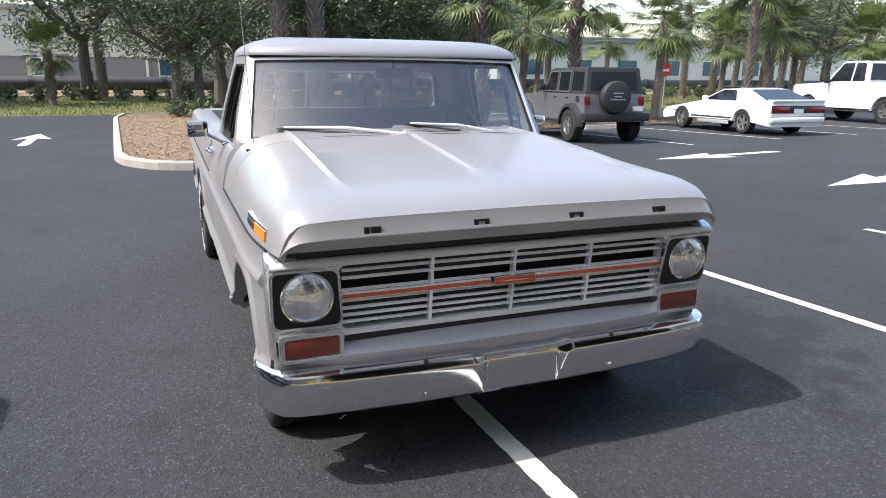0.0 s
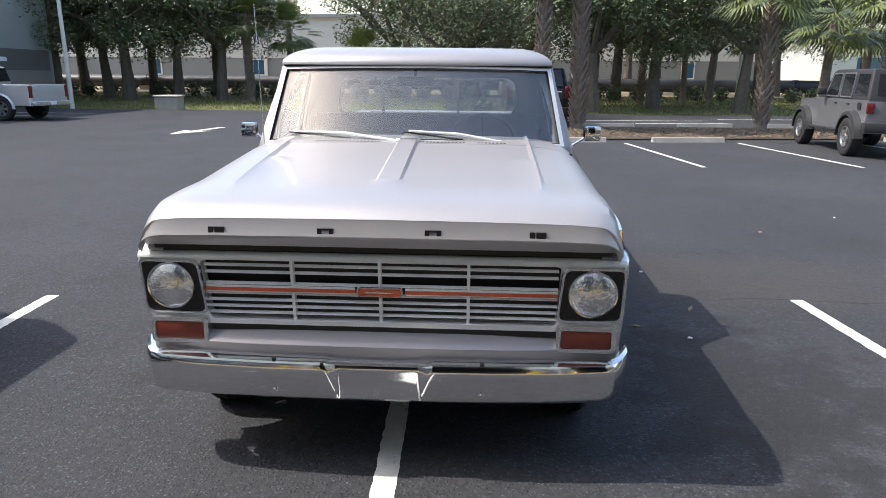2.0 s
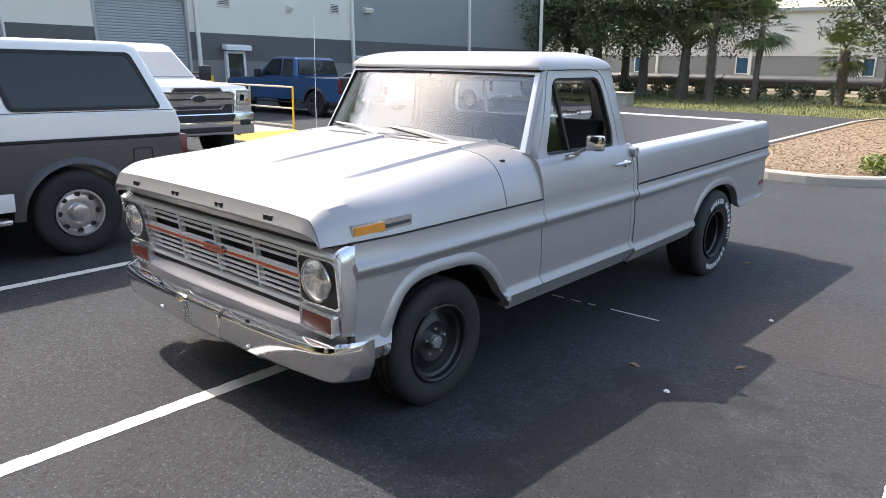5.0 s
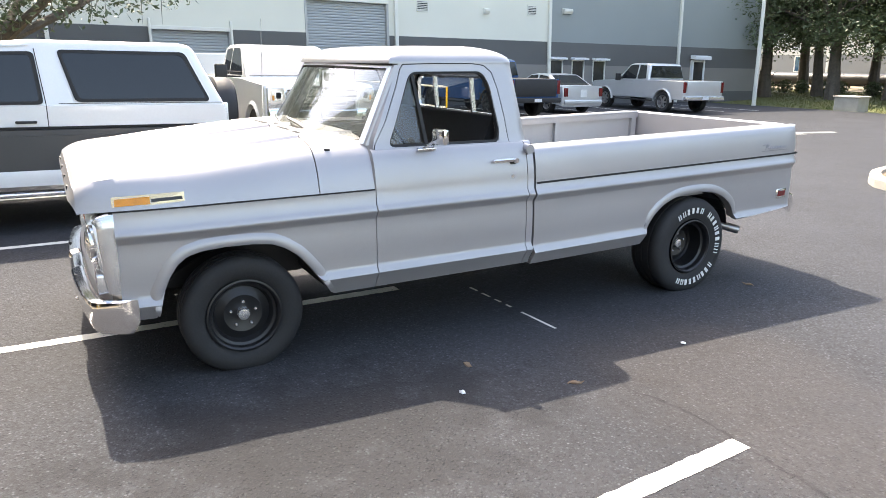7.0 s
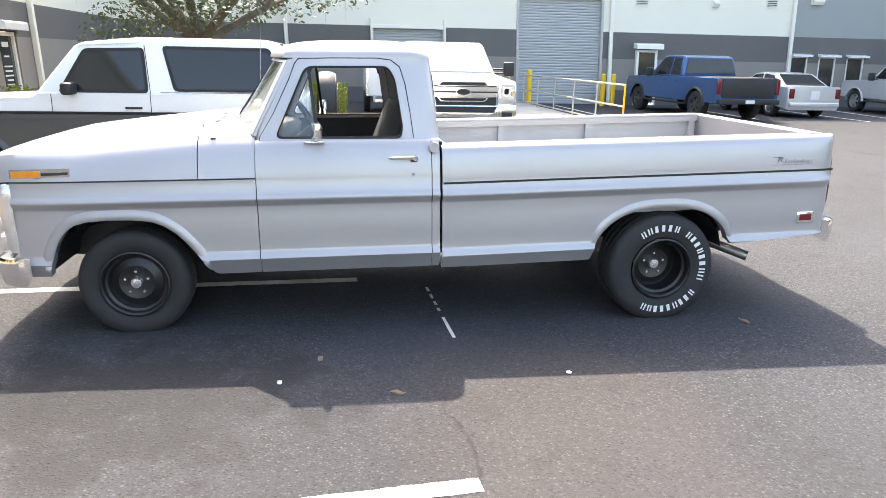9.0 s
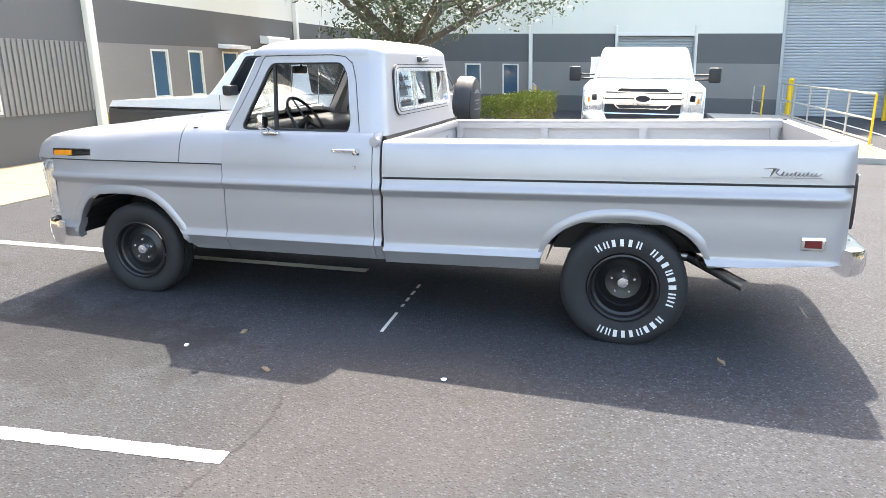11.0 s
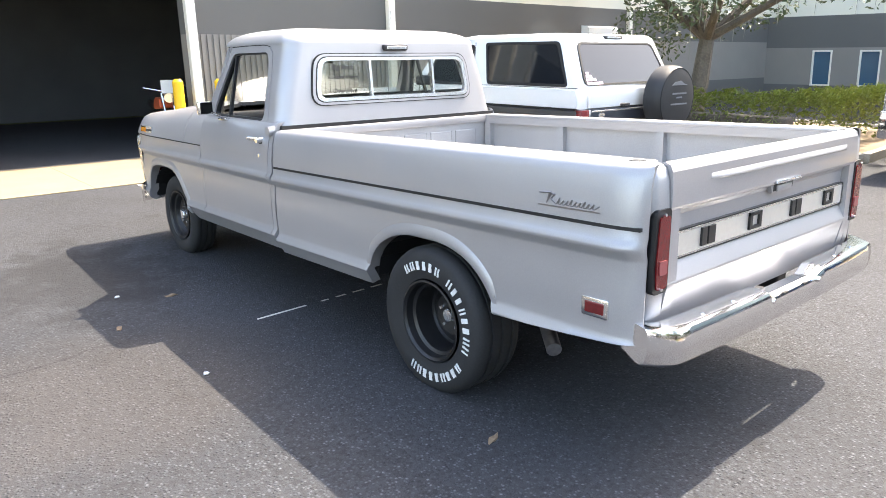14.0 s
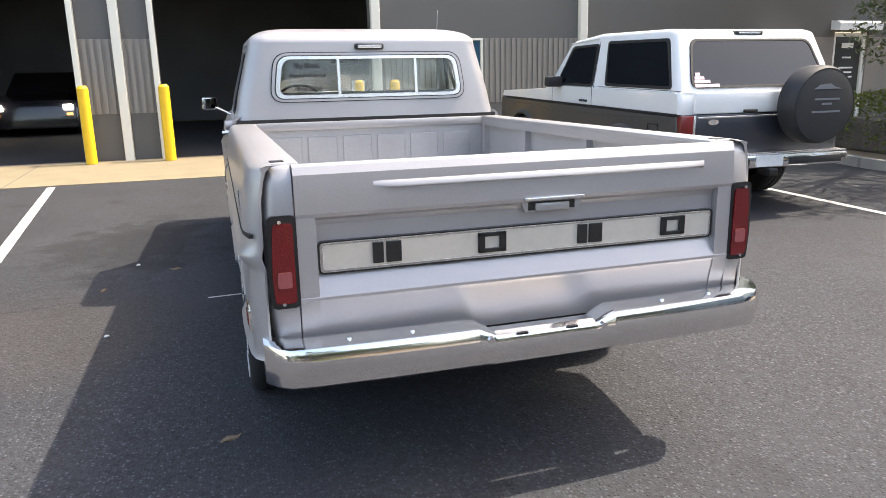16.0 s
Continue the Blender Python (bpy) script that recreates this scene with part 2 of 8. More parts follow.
# ---- the old silver pickup ----
def interp(tab, v):
    if v <= tab[0][0]:
        return tab[0][1]
    for (a, p), (b, q) in zip(tab, tab[1:]):
        if v <= b:
            return p + (q - p) * (v - a) / (b - a)
    return tab[-1][1]


def side_bow(y):
    """How far the flank draws in at nose and tail."""
    return -0.05 * (max(0, -0.25 - y) / 0.5) ** 2 - 0.022 * (max(0, y - 4.34) / 0.15) ** 2


def arch_z(y, yc, half, top, low):
    d = abs(y - yc) / half
    return low if d >= 1 else low + (top - low) * (1 - d ** 2.5) ** (1 / 2.1)


LOWER = [(0.948, 0.988), (0.890, 0.990), (0.876, 1.000), (0.860, 1.010), (0.850, 1.011), (0.838, 1.004), (0.812, 0.981), (0.800, 0.979), (0.72, 0.984), (0.65, 0.985), (0.58, 0.984), (0.52, 0.980), (0.50, 0.983), (0.478, 1.002), (0.466, 1.006), (0.45, 0.996), (0.41, 0.968), (0.365, 0.945)]
LOWER_CAB = [(z - 0.022 * min(1, max(0, (0.93 - abs(z - 0.85) * 2.2 - 0.70) / 0.12)), x) for z, x in LOWER]
BOX = [(1.15, 0.90), (1.149, 0.925), (1.143, 0.945), (1.13, 0.958), (1.10, 0.968), (1.04, 0.979), (0.97, 0.987)] + LOWER
DOOR = [(1.166, 0.900), (1.163, 0.914), (1.153, 0.928), (1.138, 0.939), (1.11, 0.952), (1.05, 0.971), (0.98, 0.983)] + LOWER_CAB


def skin(section, y0, y1, side, low=lambda y: 0.365, step=0.035, seam=0.0025):
    """One flank panel between two stations, with its edges folded in."""
    y0, y1 = y0 + seam, y1 - seam
    n = max(2, round((y1 - y0) / step))
    tab = sorted((z, x) for z, x in section)
    ymid = (y0 + y1) / 2
    rings = []
    for i in range(n + 1):
        y = y0 + (y1 - y0) * i / n
        pts = []
        for z, _ in section:
            zz = max(z, low(y))
            pts.append((side * (interp(tab, zz) + side_bow(y)), y, zz))
        x, yy, zz = pts[-1]
        pts += [(x - side * 0.012, yy, zz + 0.002), (x - side * 0.05, yy, zz + 0.01)]
        rings.append(pts)
    fold = lambda ring, d: [(x - side * 0.03, y + d, z) for x, y, z in ring]
    rings = [fold(rings[0], 0.0015)] + rings + [fold(rings[-1], -0.0015)]
    bm = loft(rings, closed=False)
    if side < 0:
        bmesh.ops.reverse_faces(bm, faces=bm.faces)
    return bm


def hood_top(y):
    return interp([(-0.77, 1.062), (-0.752, 1.080), (-0.73, 1.098), (-0.70, 1.116), (-0.66, 1.131), (-0.60, 1.144), (-0.5, 1.157), (-0.4, 1.168), (0.0, 1.209), (0.43, 1.25), (0.75, 1.262)], y)


ACROSS = [(0.0, 1.01), (0.045, 1.01), (0.058, 0.962), (0.10, 0.955), (0.3, 0.955), (0.5, 0.950), (0.625, 0.940), (0.645, 0.975), (0.662, 0.915), (0.72, 0.90), (0.78, 0.865), (0.835, 0.81), (0.88, 0.72), (0.915, 0.59), (0.942, 0.43), (0.960, 0.26), (0.972, 0.11), (0.980, 0.0)]


NOSE = [(0.0, 0.985), (0.4, 0.975), (0.65, 0.955), (0.80, 0.93), (0.88, 0.88), (0.915, 0.80), (0.942, 0.62), (0.960, 0.38), (0.972, 0.16), (0.980, 0.0)]


def hood_ring(y, dz=0.0):
    zt, bow = hood_top(y), side_bow(y)
    square = min(1, max(0, (-0.15 - y) / 0.55))
    square = square * square * (3 - 2 * square)
    spine = min(1, max(0, (y + 0.62) / 0.25))
    half = []
    for x, f in ACROSS:
        k = f if spine >= 1 or x > 0.6 else f * spine + (0.98 if x < 0.1 else f) * (1 - spine)
        k += (interp(NOSE, x) - k) * square * (0.9 if 0.6 < x < 0.67 else 1.0)
        half.append((x + (bow if x > 0.7 else bow * x), y, 0.952 + (zt - 0.952) * k + dz))
    return [(-x, yy, z) for x, yy, z in half[:0:-1]] + half


def hood_sheet(y0, y1, n):
    rings = [hood_ring(y0 + (y1 - y0) * i / n) for i in range(n + 1)]
    first, last = rings[0], rings[-1]
    tuck = lambda ring, d: [(x * 0.985, y + d, z - 0.025) for x, y, z in ring]
    return loft([tuck(first, 0.002)] + rings + [tuck(last, -0.002)], closed=False)


def green_x(z):
    """Half width of the cab's glass house at a height."""
    return interp([(1.15, 0.925), (1.19, 0.905), (1.30, 0.885), (1.62, 0.795)], z)


def band(outer, inner, put, depth):
    """A closed frame between two outlines, folded back by depth at both."""
    n = len(outer)
    bm = bmesh.new()
    rows = [[bm.verts.new(put(*p, depth)) for p in outer], [bm.verts.new(put(*p, 0)) for p in outer], [bm.verts.new(put(*p, 0)) for p in inner], [bm.verts.new(put(*p, depth)) for p in inner]]
    for a, b in zip(rows, rows[1:]):
        for i in range(n):
            k = (i + 1) % n
            bm.faces.new((a[i], a[k], b[k], b[i]))
    bmesh.ops.recalc_face_normals(bm, faces=bm.faces)
    return bm


def rounded(pts, r, n=4):
    """A polygon with its corners rounded."""
    out = []
    m = len(pts)
    for i in range(m):
        p, a, b = Vector(pts[i]), Vector(pts[i - 1]), Vector(pts[(i + 1) % m])
        ra = min(r, (a - p).length * 0.45, (b - p).length * 0.45)
        s, e = p + (a - p).normalized() * ra, p + (b - p).normalized() * ra
        for k in range(n + 1):
            t = k / n
            out.append(tuple(s * (1 - t) ** 2 + p * 2 * t * (1 - t) + e * t ** 2))
    return out


def sheet(outline, put, depth):
    """A thin pane inside an outline."""
    bm = bmesh.new()
    a = [bm.verts.new(put(*p, 0)) for p in outline]
    b = [bm.verts.new(put(*p, depth)) for p in outline]
    bm.faces.new(a)
    bm.faces.new(b[::-1])
    for i in range(len(a)):
        k = (i + 1) % len(a)
        bm.faces.new((a[k], a[i], b[i], b[k]))
    bmesh.ops.recalc_face_normals(bm, faces=bm.faces)
    return bm


def trim_line(pts, w, h, side):
    """A narrow strip laid along a flank."""
    return loft([[(x + side * 0.003, y, z - h / 2), (x + side * 0.003, y, z + h / 2), (x - side * w, y, z + h / 2), (x - side * w, y, z - h / 2)] for x, y, z in pts])


def tyre(bm, r, w, rim, x, m):
    """A tyre with tread grooves and rounded shoulders, turned about the x axis."""
    h = w / 2
    prof = [(rim, -h * 0.72), (rim + 0.015, -h * 0.86), ((rim + r) / 2, -h * 1.0), (r - 0.035, -h * 0.97), (r - 0.012, -h * 0.86), (r, -h * 0.66)]
    for g in (-0.45, 0.0, 0.45):
        prof += [(r, h * (g - 0.07)), (r - 0.008, h * (g - 0.06)), (r - 0.008, h * (g + 0.06)), (r, h * (g + 0.07))]
    prof += [(r, h * 0.66), (r - 0.012, h * 0.86), (r - 0.035, h * 0.97), ((rim + r) / 2, h * 1.0), (rim + 0.015, h * 0.86), (rim, h * 0.72), (rim - 0.005, h * 0.4), (rim - 0.005, -h * 0.4), (rim, -h * 0.72)]
    return add_lathe(bm, prof, 48, m)


def old_wheel(truck, name, x, y, r, w, z, side, lettered):
    m = Matrix.Translation((x, y, z)) @ Matrix.Diagonal((side, 1, 1, 1))
    wh = part(name, tyre(bmesh.new(), r, w, 0.198, x, m), RUBBER, truck, "black rubber tyre", True)
    face = w / 2
    dish = 0.165 if lettered else 0.066
    bm = bmesh.new()
    add_lathe(bm, [(0.199, face * 0.86), (0.206, face * 0.93), (0.196, face * 0.95), (0.186, face * 0.86), (0.180, face * 0.62), (0.165, face * 0.55), (0.158, face - dish), (0.150, face - dish - 0.012), (0.118, face - dish + 0.002), (0.105, face - dish + 0.010), (0.075, face - dish + 0.004), (0.045, face - dish - 0.004), (0.0, face - dish - 0.004)], 40, m)
    part("rim", bm, BLACK, wh, "gloss black steel wheel", True, 25)
    bm = bmesh.new()
    add_lathe(bm, [(0.036, face - dish - 0.006), (0.036, face - dish + 0.026), (0.030, face - dish + 0.036), (0.0, face - dish + 0.038)], 20, m)
    part("hub_cap", bm, DULL_CHROME, wh, "small bright hub cap", True)
    for k in range(5):
        a = 2 * math.pi * k / 5 + 0.3
        bm = bmesh.new()
        cy, cz = 0.070 * math.cos(a), 0.070 * math.sin(a)
        add_tube(bm, (face - dish - 0.01, cy, cz), (face - dish + 0.022, cy, cz), 0.010, 0.008, 6)
        bmesh.ops.transform(bm, matrix=m, verts=bm.verts)
        part("lug_nut", bm, DULL_CHROME, wh)
    if lettered:
        mid = (0.198 + r) / 2 - 0.004
        rnd = random.Random(7)
        for word, a0, a1, count, gap in (("tyre_letter", 122, -14, 15, 6), ("tyre_letter", 246, 322, 9, 99)):
            for i in range(count):
                if i == gap:
                    continue
                bm = bmesh.new()
                a = radians(a0 + (a1 - a0) * i / (count - 1))
                hh, ww = 0.021, 0.013 + 0.004 * rnd.random()
                t = Matrix.Translation((face * 1.0 - 0.0005, mid * math.cos(a), mid * math.sin(a))) @ Matrix.Rotation(a, 4, "X") @ Matrix.Rotation(radians(-90 if a1 < a0 else 90), 4, "X")
                kind = rnd.randrange(3)
                if kind == 0:
                    bits = [(-ww, -ww + 0.009, -hh, hh), (ww - 0.009, ww, -hh, hh)]
                elif kind == 1:
                    bits = [(-ww, ww, hh - 0.008, hh), (-ww, ww, -hh, -hh + 0.008), (-ww, -ww + 0.008, -hh, hh), (ww - 0.008, ww, -hh, hh)]
                else:
                    bits = [(-ww, ww * 0.5, -hh, hh)]
                for u0, u1, v0, v1 in bits:
                    add_box(bm, -0.003, 0.0025, u0, u1, v0, v1, 0, m @ t)
                part(word, bm, WHITE_LETTER, wh)
    return wh


# the door's window opening and its shut line over the sill: (along, up)
GLASS_LINE = [(0.868, 1.170), (1.060, 1.590), (1.555, 1.590), (1.598, 1.515), (1.636, 1.225), (1.622, 1.164)]
SHUT_LINE = [(0.762, 1.10), (0.783, 1.185), (0.864, 1.314), (0.96, 1.509), (1.0, 1.607), (1.022, 1.634), (1.21, 1.638), (1.49, 1.638), (1.575, 1.627), (1.628, 1.586), (1.658, 1.484), (1.683, 1.313), (1.70, 1.165), (1.74, 1.10)]
DOORS = {}


def inset(pts, d):
    """The polygon drawn in by about d towards its middle."""
    cy, cz = sum(p[0] for p in pts) / len(pts), sum(p[1] for p in pts) / len(pts)
    hy, hz = max(abs(p[0] - cy) for p in pts), max(abs(p[1] - cz) for p in pts)
    return [(cy + (y - cy) * (1 - d / hy), cz + (z - cz) * (1 - d / hz)) for y, z in pts]


def carve(bm, cuts):
    """The solid bm less, or (mode INTERSECT) kept within, each of the cutting solids."""
    made = []
    def temp(b):
        me = bpy.data.meshes.new("temp")
        b.to_mesh(me)
        b.free()
        ob = new("temp", me)
        made.append(ob)
        return ob
    body = temp(bm)
    for cutter, mode in cuts:
        md = body.modifiers.new("cut", "BOOLEAN")
        md.operation, md.solver, md.object = mode, "EXACT", temp(cutter)
    deps = bpy.context.evaluated_depsgraph_get()
    deps.update()
    me = bpy.data.meshes.new_from_object(body.evaluated_get(deps))
    out = bmesh.new()
    out.from_mesh(me)
    bpy.data.meshes.remove(me)
    for ob in made:
        data = ob.data
        bpy.data.objects.remove(ob)
        bpy.data.meshes.remove(data)
    return out


RAKE = math.degrees(math.atan(0.0165))
truck = thing("pickup_truck", LOT @ pose(0, 0, 0, RAKE), "silver old regular-cab long-bed pickup truck with black steel wheels", "pickup truck")
ARCH_F = [(-0.446, 0.365), (-0.432, 0.44), (-0.412, 0.52), (-0.376, 0.60), (-0.335, 0.66), (-0.285, 0.697), (-0.21, 0.716), (-0.09, 0.723), (0.04, 0.721), (0.15, 0.708), (0.215, 0.68), (0.285, 0.63), (0.34, 0.567), (0.40, 0.487), (0.475, 0.38), (0.487, 0.365)]
FRONT_ARCH = lambda y: interp(ARCH_F, y) if -0.446 < y < 0.487 else (0.365 if y > 0 else 0.385)
REAR_ARCH = lambda y: max(interp([(2.8, 0.38), (3.79, 0.455), (4.5, 0.495)], y), arch_z(y, 3.32, 0.475, 0.715, 0.38))

for s in (-1, 1):
    part("front_fender", skin([(0.949, 0.91)] + LOWER_CAB, -0.605, 0.755, s, FRONT_ARCH, 0.025), SILVER, truck, "", True, 50)
    door = part("door", skin(DOOR, 0.755, 1.80, s), SILVER, truck, "", True, 50)
    part("cab_corner", skin(DOOR, 1.80, 1.852, s), SILVER, truck, "", True, 50)
    bm = skin(BOX, 1.862, 4.496, s, REAR_ARCH, 0.013)
    for v in bm.verts:
        k = (v.co.y - 4.425) / 0.071
        if k > 0 and abs(v.co.x) > 0.925:
            end = 0.925 - max(0.0, v.co.z - 1.06) * 0.2
            v.co.x = s * (end + (abs(v.co.x) - end) * math.sqrt(max(0.0, 1 - min(1, k) ** 2)))
    side = part("bed_side", bm, SILVER, truck, "", True, 50)
    # arch lips
    for owner, fn, y0, y1, zend in ((None, FRONT_ARCH, -0.44, 0.48, 0.40), (side, REAR_ARCH, 2.85, 3.79, 0.47)):
        rings = []
        tab = sorted(LOWER)
        mid, count = (y0 + y1) / 2, 64
        for k in range(count + 1):
            y = mid - (y1 - y0) / 2 * math.cos(math.pi * k / count)
            z = fn(y)
            if z < zend:
                continue
            slope = (fn(y + 0.012) - fn(y - 0.012)) / 0.024
            n = Vector((0, -slope, 1.0)).normalized()
            fade = 0.25 + 0.75 * min(1.0, (z - zend) / 0.10)
            x = interp(tab, min(0.80, z + 0.03)) + side_bow(y)
            rings.append([(s * (x + d), y + n.y * o, z + n.z * o) for d, o in ((-0.06, 0.0), (0.001 + 0.005 * fade, 0.0), (0.001 + 0.0095 * fade, 0.010), (0.001 + 0.009 * fade, 0.030), (0.004 * fade, 0.048 * fade), (-0.006, 0.064 * fade))])
        part("arch_lip", loft(rings, closed=False), SILVER, owner or truck, "", True, 60)
    # seams, mouldings and shut lines
    part("hood_gap_seal", trim_line([(s * (0.984 + side_bow(y)), y, 0.950) for y in (-0.62, -0.45, -0.3, 0, 0.4, 0.75)], 0.02, 0.007, s), SEAL, truck)
    part("black_pinstripe", trim_line([(s * (0.989 + side_bow(y)), y, 0.926) for y in (1.87, 2.5, 3.2, 4.0, 4.3, 4.4, 4.46, 4.485)], 0.01, 0.013, s), SEAL, side)
    # door window seal, glass of the vent and its post
    put2 = lambda u, v, d, s=s: (s * (green_x(v) - 0.010 - d), u, v)
    part("window_seal", band(rounded(GLASS_LINE, 0.05), rounded(inset(GLASS_LINE, 0.013), 0.045), put2, 0.03), SEAL, door, "", True, 40)
    put3 = lambda u, v, d, s=s: (s * (green_x(v) - 0.025 - d), u, v)
    part("vent_window", sheet([(0.900, 1.185), (1.060, 1.565), (1.082, 1.565), (1.120, 1.185)], put3, 0.004), GLASS, door)
    part("vent_window_post", sheet([(1.112, 1.165), (1.072, 1.58), (1.090, 1.58), (1.134, 1.165)], put2, 0.02), SEAL, door)
    DOORS[s] = door
    # handle, lock and mirror
    bm = bmesh.new()
    add_loft(bm, [[(s * (0.993 + o * w), y, 1.058 + h * w) for o, h in ((-0.006, -0.010), (0.006, -0.008), (0.008, 0.004), (0.002, 0.011), (-0.006, 0.010))] for y, w in ((1.538, 0.3), (1.545, 0.8), (1.57, 1.0), (1.65, 1.1), (1.68, 1.2), (1.70, 1.2))])
    add_tube(bm, (s * 0.96, 1.553, 1.056), (s * 0.99, 1.553, 1.058), 0.010)
    add_tube(bm, (s * 0.955, 1.700, 1.056), (s * 1.008, 1.700, 1.054), 0.020, 0.016)
    grip = part("door_handle", bm, CHROME, door, "chrome door handle", True)
    part("handle_cup", tube((s * 0.966, 1.692, 1.040), (s * 0.9745, 1.692, 1.040), 0.024, 0.022, 16), BLACK, grip)
    part("lock", tube((s * 0.975, 1.685, 0.957), (s * 0.990, 1.685, 0.957), 0.011), CHROME, door, "", True)
    bm = bmesh.new()
    add_box(bm, 0.915, 0.955, 1.04, 1.16, 1.146, 1.162, 0.006, Matrix.Diagonal((s, 1, 1, 1)))
    add_tube(bm, (s * 0.935, 1.085, 1.155), (s * 1.055, 1.115, 1.225), 0.008)
    add_tube(bm, (s * 0.935, 1.145, 1.155), (s * 1.055, 1.125, 1.215), 0.007)
    mir = part("door_mirror", bm, CHROME, door, "chrome mirror on a bracket", True)
    part("mirror_head", box(-0.055, 0.055, -0.020, 0.020, -0.045, 0.045, 0.014, Matrix.Translation((s * 1.075, 1.12, 1.235)) @ pose(0, 0, 0, 0, 0, s * 12)), CHROME, mir, "", True)
    part("mirror_glass", box(-0.047, 0.047, 0.0202, 0.0215, -0.037, 0.037, 0, Matrix.Translation((s * 1.075, 1.12, 1.235)) @ pose(0, 0, 0, 0, 0, s * 12)), MIRROR, mir)
    # side lamps
    y0, y1 = -0.60, -0.27
    bm = bmesh.new()
    xs = lambda y: 0.967 + side_bow(y)
    add_loft(bm, [[(s * (xs(y) - 0.03), y, z0), (s * (xs(y) + 0.008), y, z0), (s * (xs(y) + 0.004), y, z1), (s * (xs(y) - 0.04), y, z1)] for y, z0, z1 in ((y0, 0.968, 1.020), (-0.44, 0.972, 1.024), (y1, 0.980, 1.026))])
    lamp = part("side_marker", bm, CHROME, truck, "chrome side marker housing")
    part("amber_lens", loft([[(s * (xs(y) - 0.01), y, z0), (s * (xs(y) + 0.012), y, z0), (s * (xs(y) + 0.008), y, z1), (s * (xs(y) - 0.01), y, z1)] for y, z0, z1 in ((-0.588, 0.974, 1.010), (-0.43, 0.978, 1.014))]), AMBER_LENS, lamp, "amber lens")
    part("dark_louvre", loft([[(s * (xs(y) - 0.01), y, z0), (s * (xs(y) + 0.011), y, z0), (s * (xs(y) + 0.007), y, z1), (s * (xs(y) - 0.01), y, z1)] for y, z0, z1 in ((-0.424, 0.986, 1.002), (-0.28, 0.991, 1.006))]), BLACK, lamp)
    red = part("rear_side_marker", box(0.972, 0.992, 4.258, 4.380, 0.572, 0.648, 0.006, Matrix.Diagonal((s, 1, 1, 1))), CHROME, side, "", True)
    part("red_lens", box(0.985, 0.996, 4.276, 4.362, 0.588, 0.632, 0.004, Matrix.Diagonal((s, 1, 1, 1))), RED_LENS, red, "red lens")
    # script badge: a slanted hand with joined strokes over a thin bar
    bm = bmesh.new()
    add_box(bm, 0.980, 0.988, 4.03, 4.325, 0.9645, 0.9705, 0, Matrix.Diagonal((s, 1, 1, 1)))
    along = (lambda q: 4.035 + q) if s > 0 else (lambda q: 4.32 - q)
    stroke = [(0.0, 0.040), (0.06, 0.044), (0.035, 0.0), (0.05, 0.042), (0.075, 0.038), (0.058, 0.020), (0.085, 0.002)]
    for k in range(9):
        q = 0.090 + k * 0.020
        stroke += [(q + 0.010, 0.020 if k % 3 else 0.026), (q + 0.004, 0.003), (q + 0.014, 0.002)]
    stroke += [(0.285, 0.016)]
    for (q0, h0), (q1, h1) in zip(stroke, stroke[1:]):
        if abs(q1 - q0) + abs(h1 - h0) > 0.002:
            add_tube(bm, (s * 0.984, along(q0), 0.975 + h0), (s * 0.984, along(q1), 0.975 + h1), 0.0036, n=5)
    part("script_badge", bm, mat("dark_worn_chrome", (0.30, 0.30, 0.31), 0.3, 1.0, 0.2, 20), side, "worn dark script badge strokes")

# fuel cap on the driver's side corner of the cab
part("fuel_cap", tube((0.93, 1.815, 1.115), (0.985, 1.815, 1.115), 0.034, 0.030, 20), SILVER, truck, "", True)

# hood, its lip and the cowl
hood = part("hood", hood_sheet(-0.752, 0.425, 64), SILVER, truck, "", True, 26)
rings = []
base_ring = hood_ring(-0.752)
for dy, fz, zlow in ((0.0, 1.0, 0), (-0.005, 0.985, 0), (-0.006, 0.93, 0), (-0.030, 0.50, 0), (-0.029, 0.44, 0), (-0.022, 0.41, 0), (0.018, 0.10, 0), (0.07, 0.02, 0)):
    ring = []
    for x, y, z in base_ring:
        e = max(0, (abs(x) - 0.80) / 0.14)
        ring.append((x * (1 - 0.0 * e), y + dy + 0.035 * e ** 2, min(z, 0.948 + (z - 0.948) * fz)))
    rings.append(ring)
part("hood_lip", loft(rings, closed=False), SILVER, hood, "", True, 24)
part("cowl", hood_sheet(0.431, 0.752, 10), SILVER, truck, "", True, 60)
for s in (-1, 1):
    # filler from the cowl's end out to the door's front edge
    wall = sorted((z, x) for x, _, z in hood_ring(0.75) if x > 0.3)
    skin_tab = sorted(DOOR)
    part("hinge_pillar", loft([[(s * (interp(wall, z) - 0.03), 0.742, z), (s * (interp(wall, z) - 0.002), 0.749, z), (s * (interp(skin_tab, z) - 0.004), 0.757, z), (s * (interp(skin_tab, z) - 0.03), 0.762, z)] for z in (0.94, 0.98, 1.04, 1.09, 1.13, 1.16, 1.178, 1.186)], closed=False), SILVER, truck, "", True, 60)
cowl_line = sorted((x, z) for x, _, z in hood_ring(0.48))
slot = part("vent_slot", box(0, 0.010, 0.462, 0.50, -0.012, 0.0012), BLACK, truck)
slot.location = (-0.50, 0, interp(cowl_line, -0.495))
for i in range(1, 52):
    x = -0.50 + i * 0.0198
    if -0.16 < x < -0.08 or 0.30 < x < 0.36:
        continue
    again = new("vent_slot", slot.data)
    again.parent, again.location = truck, (x, 0, interp(cowl_line, x + 0.005))
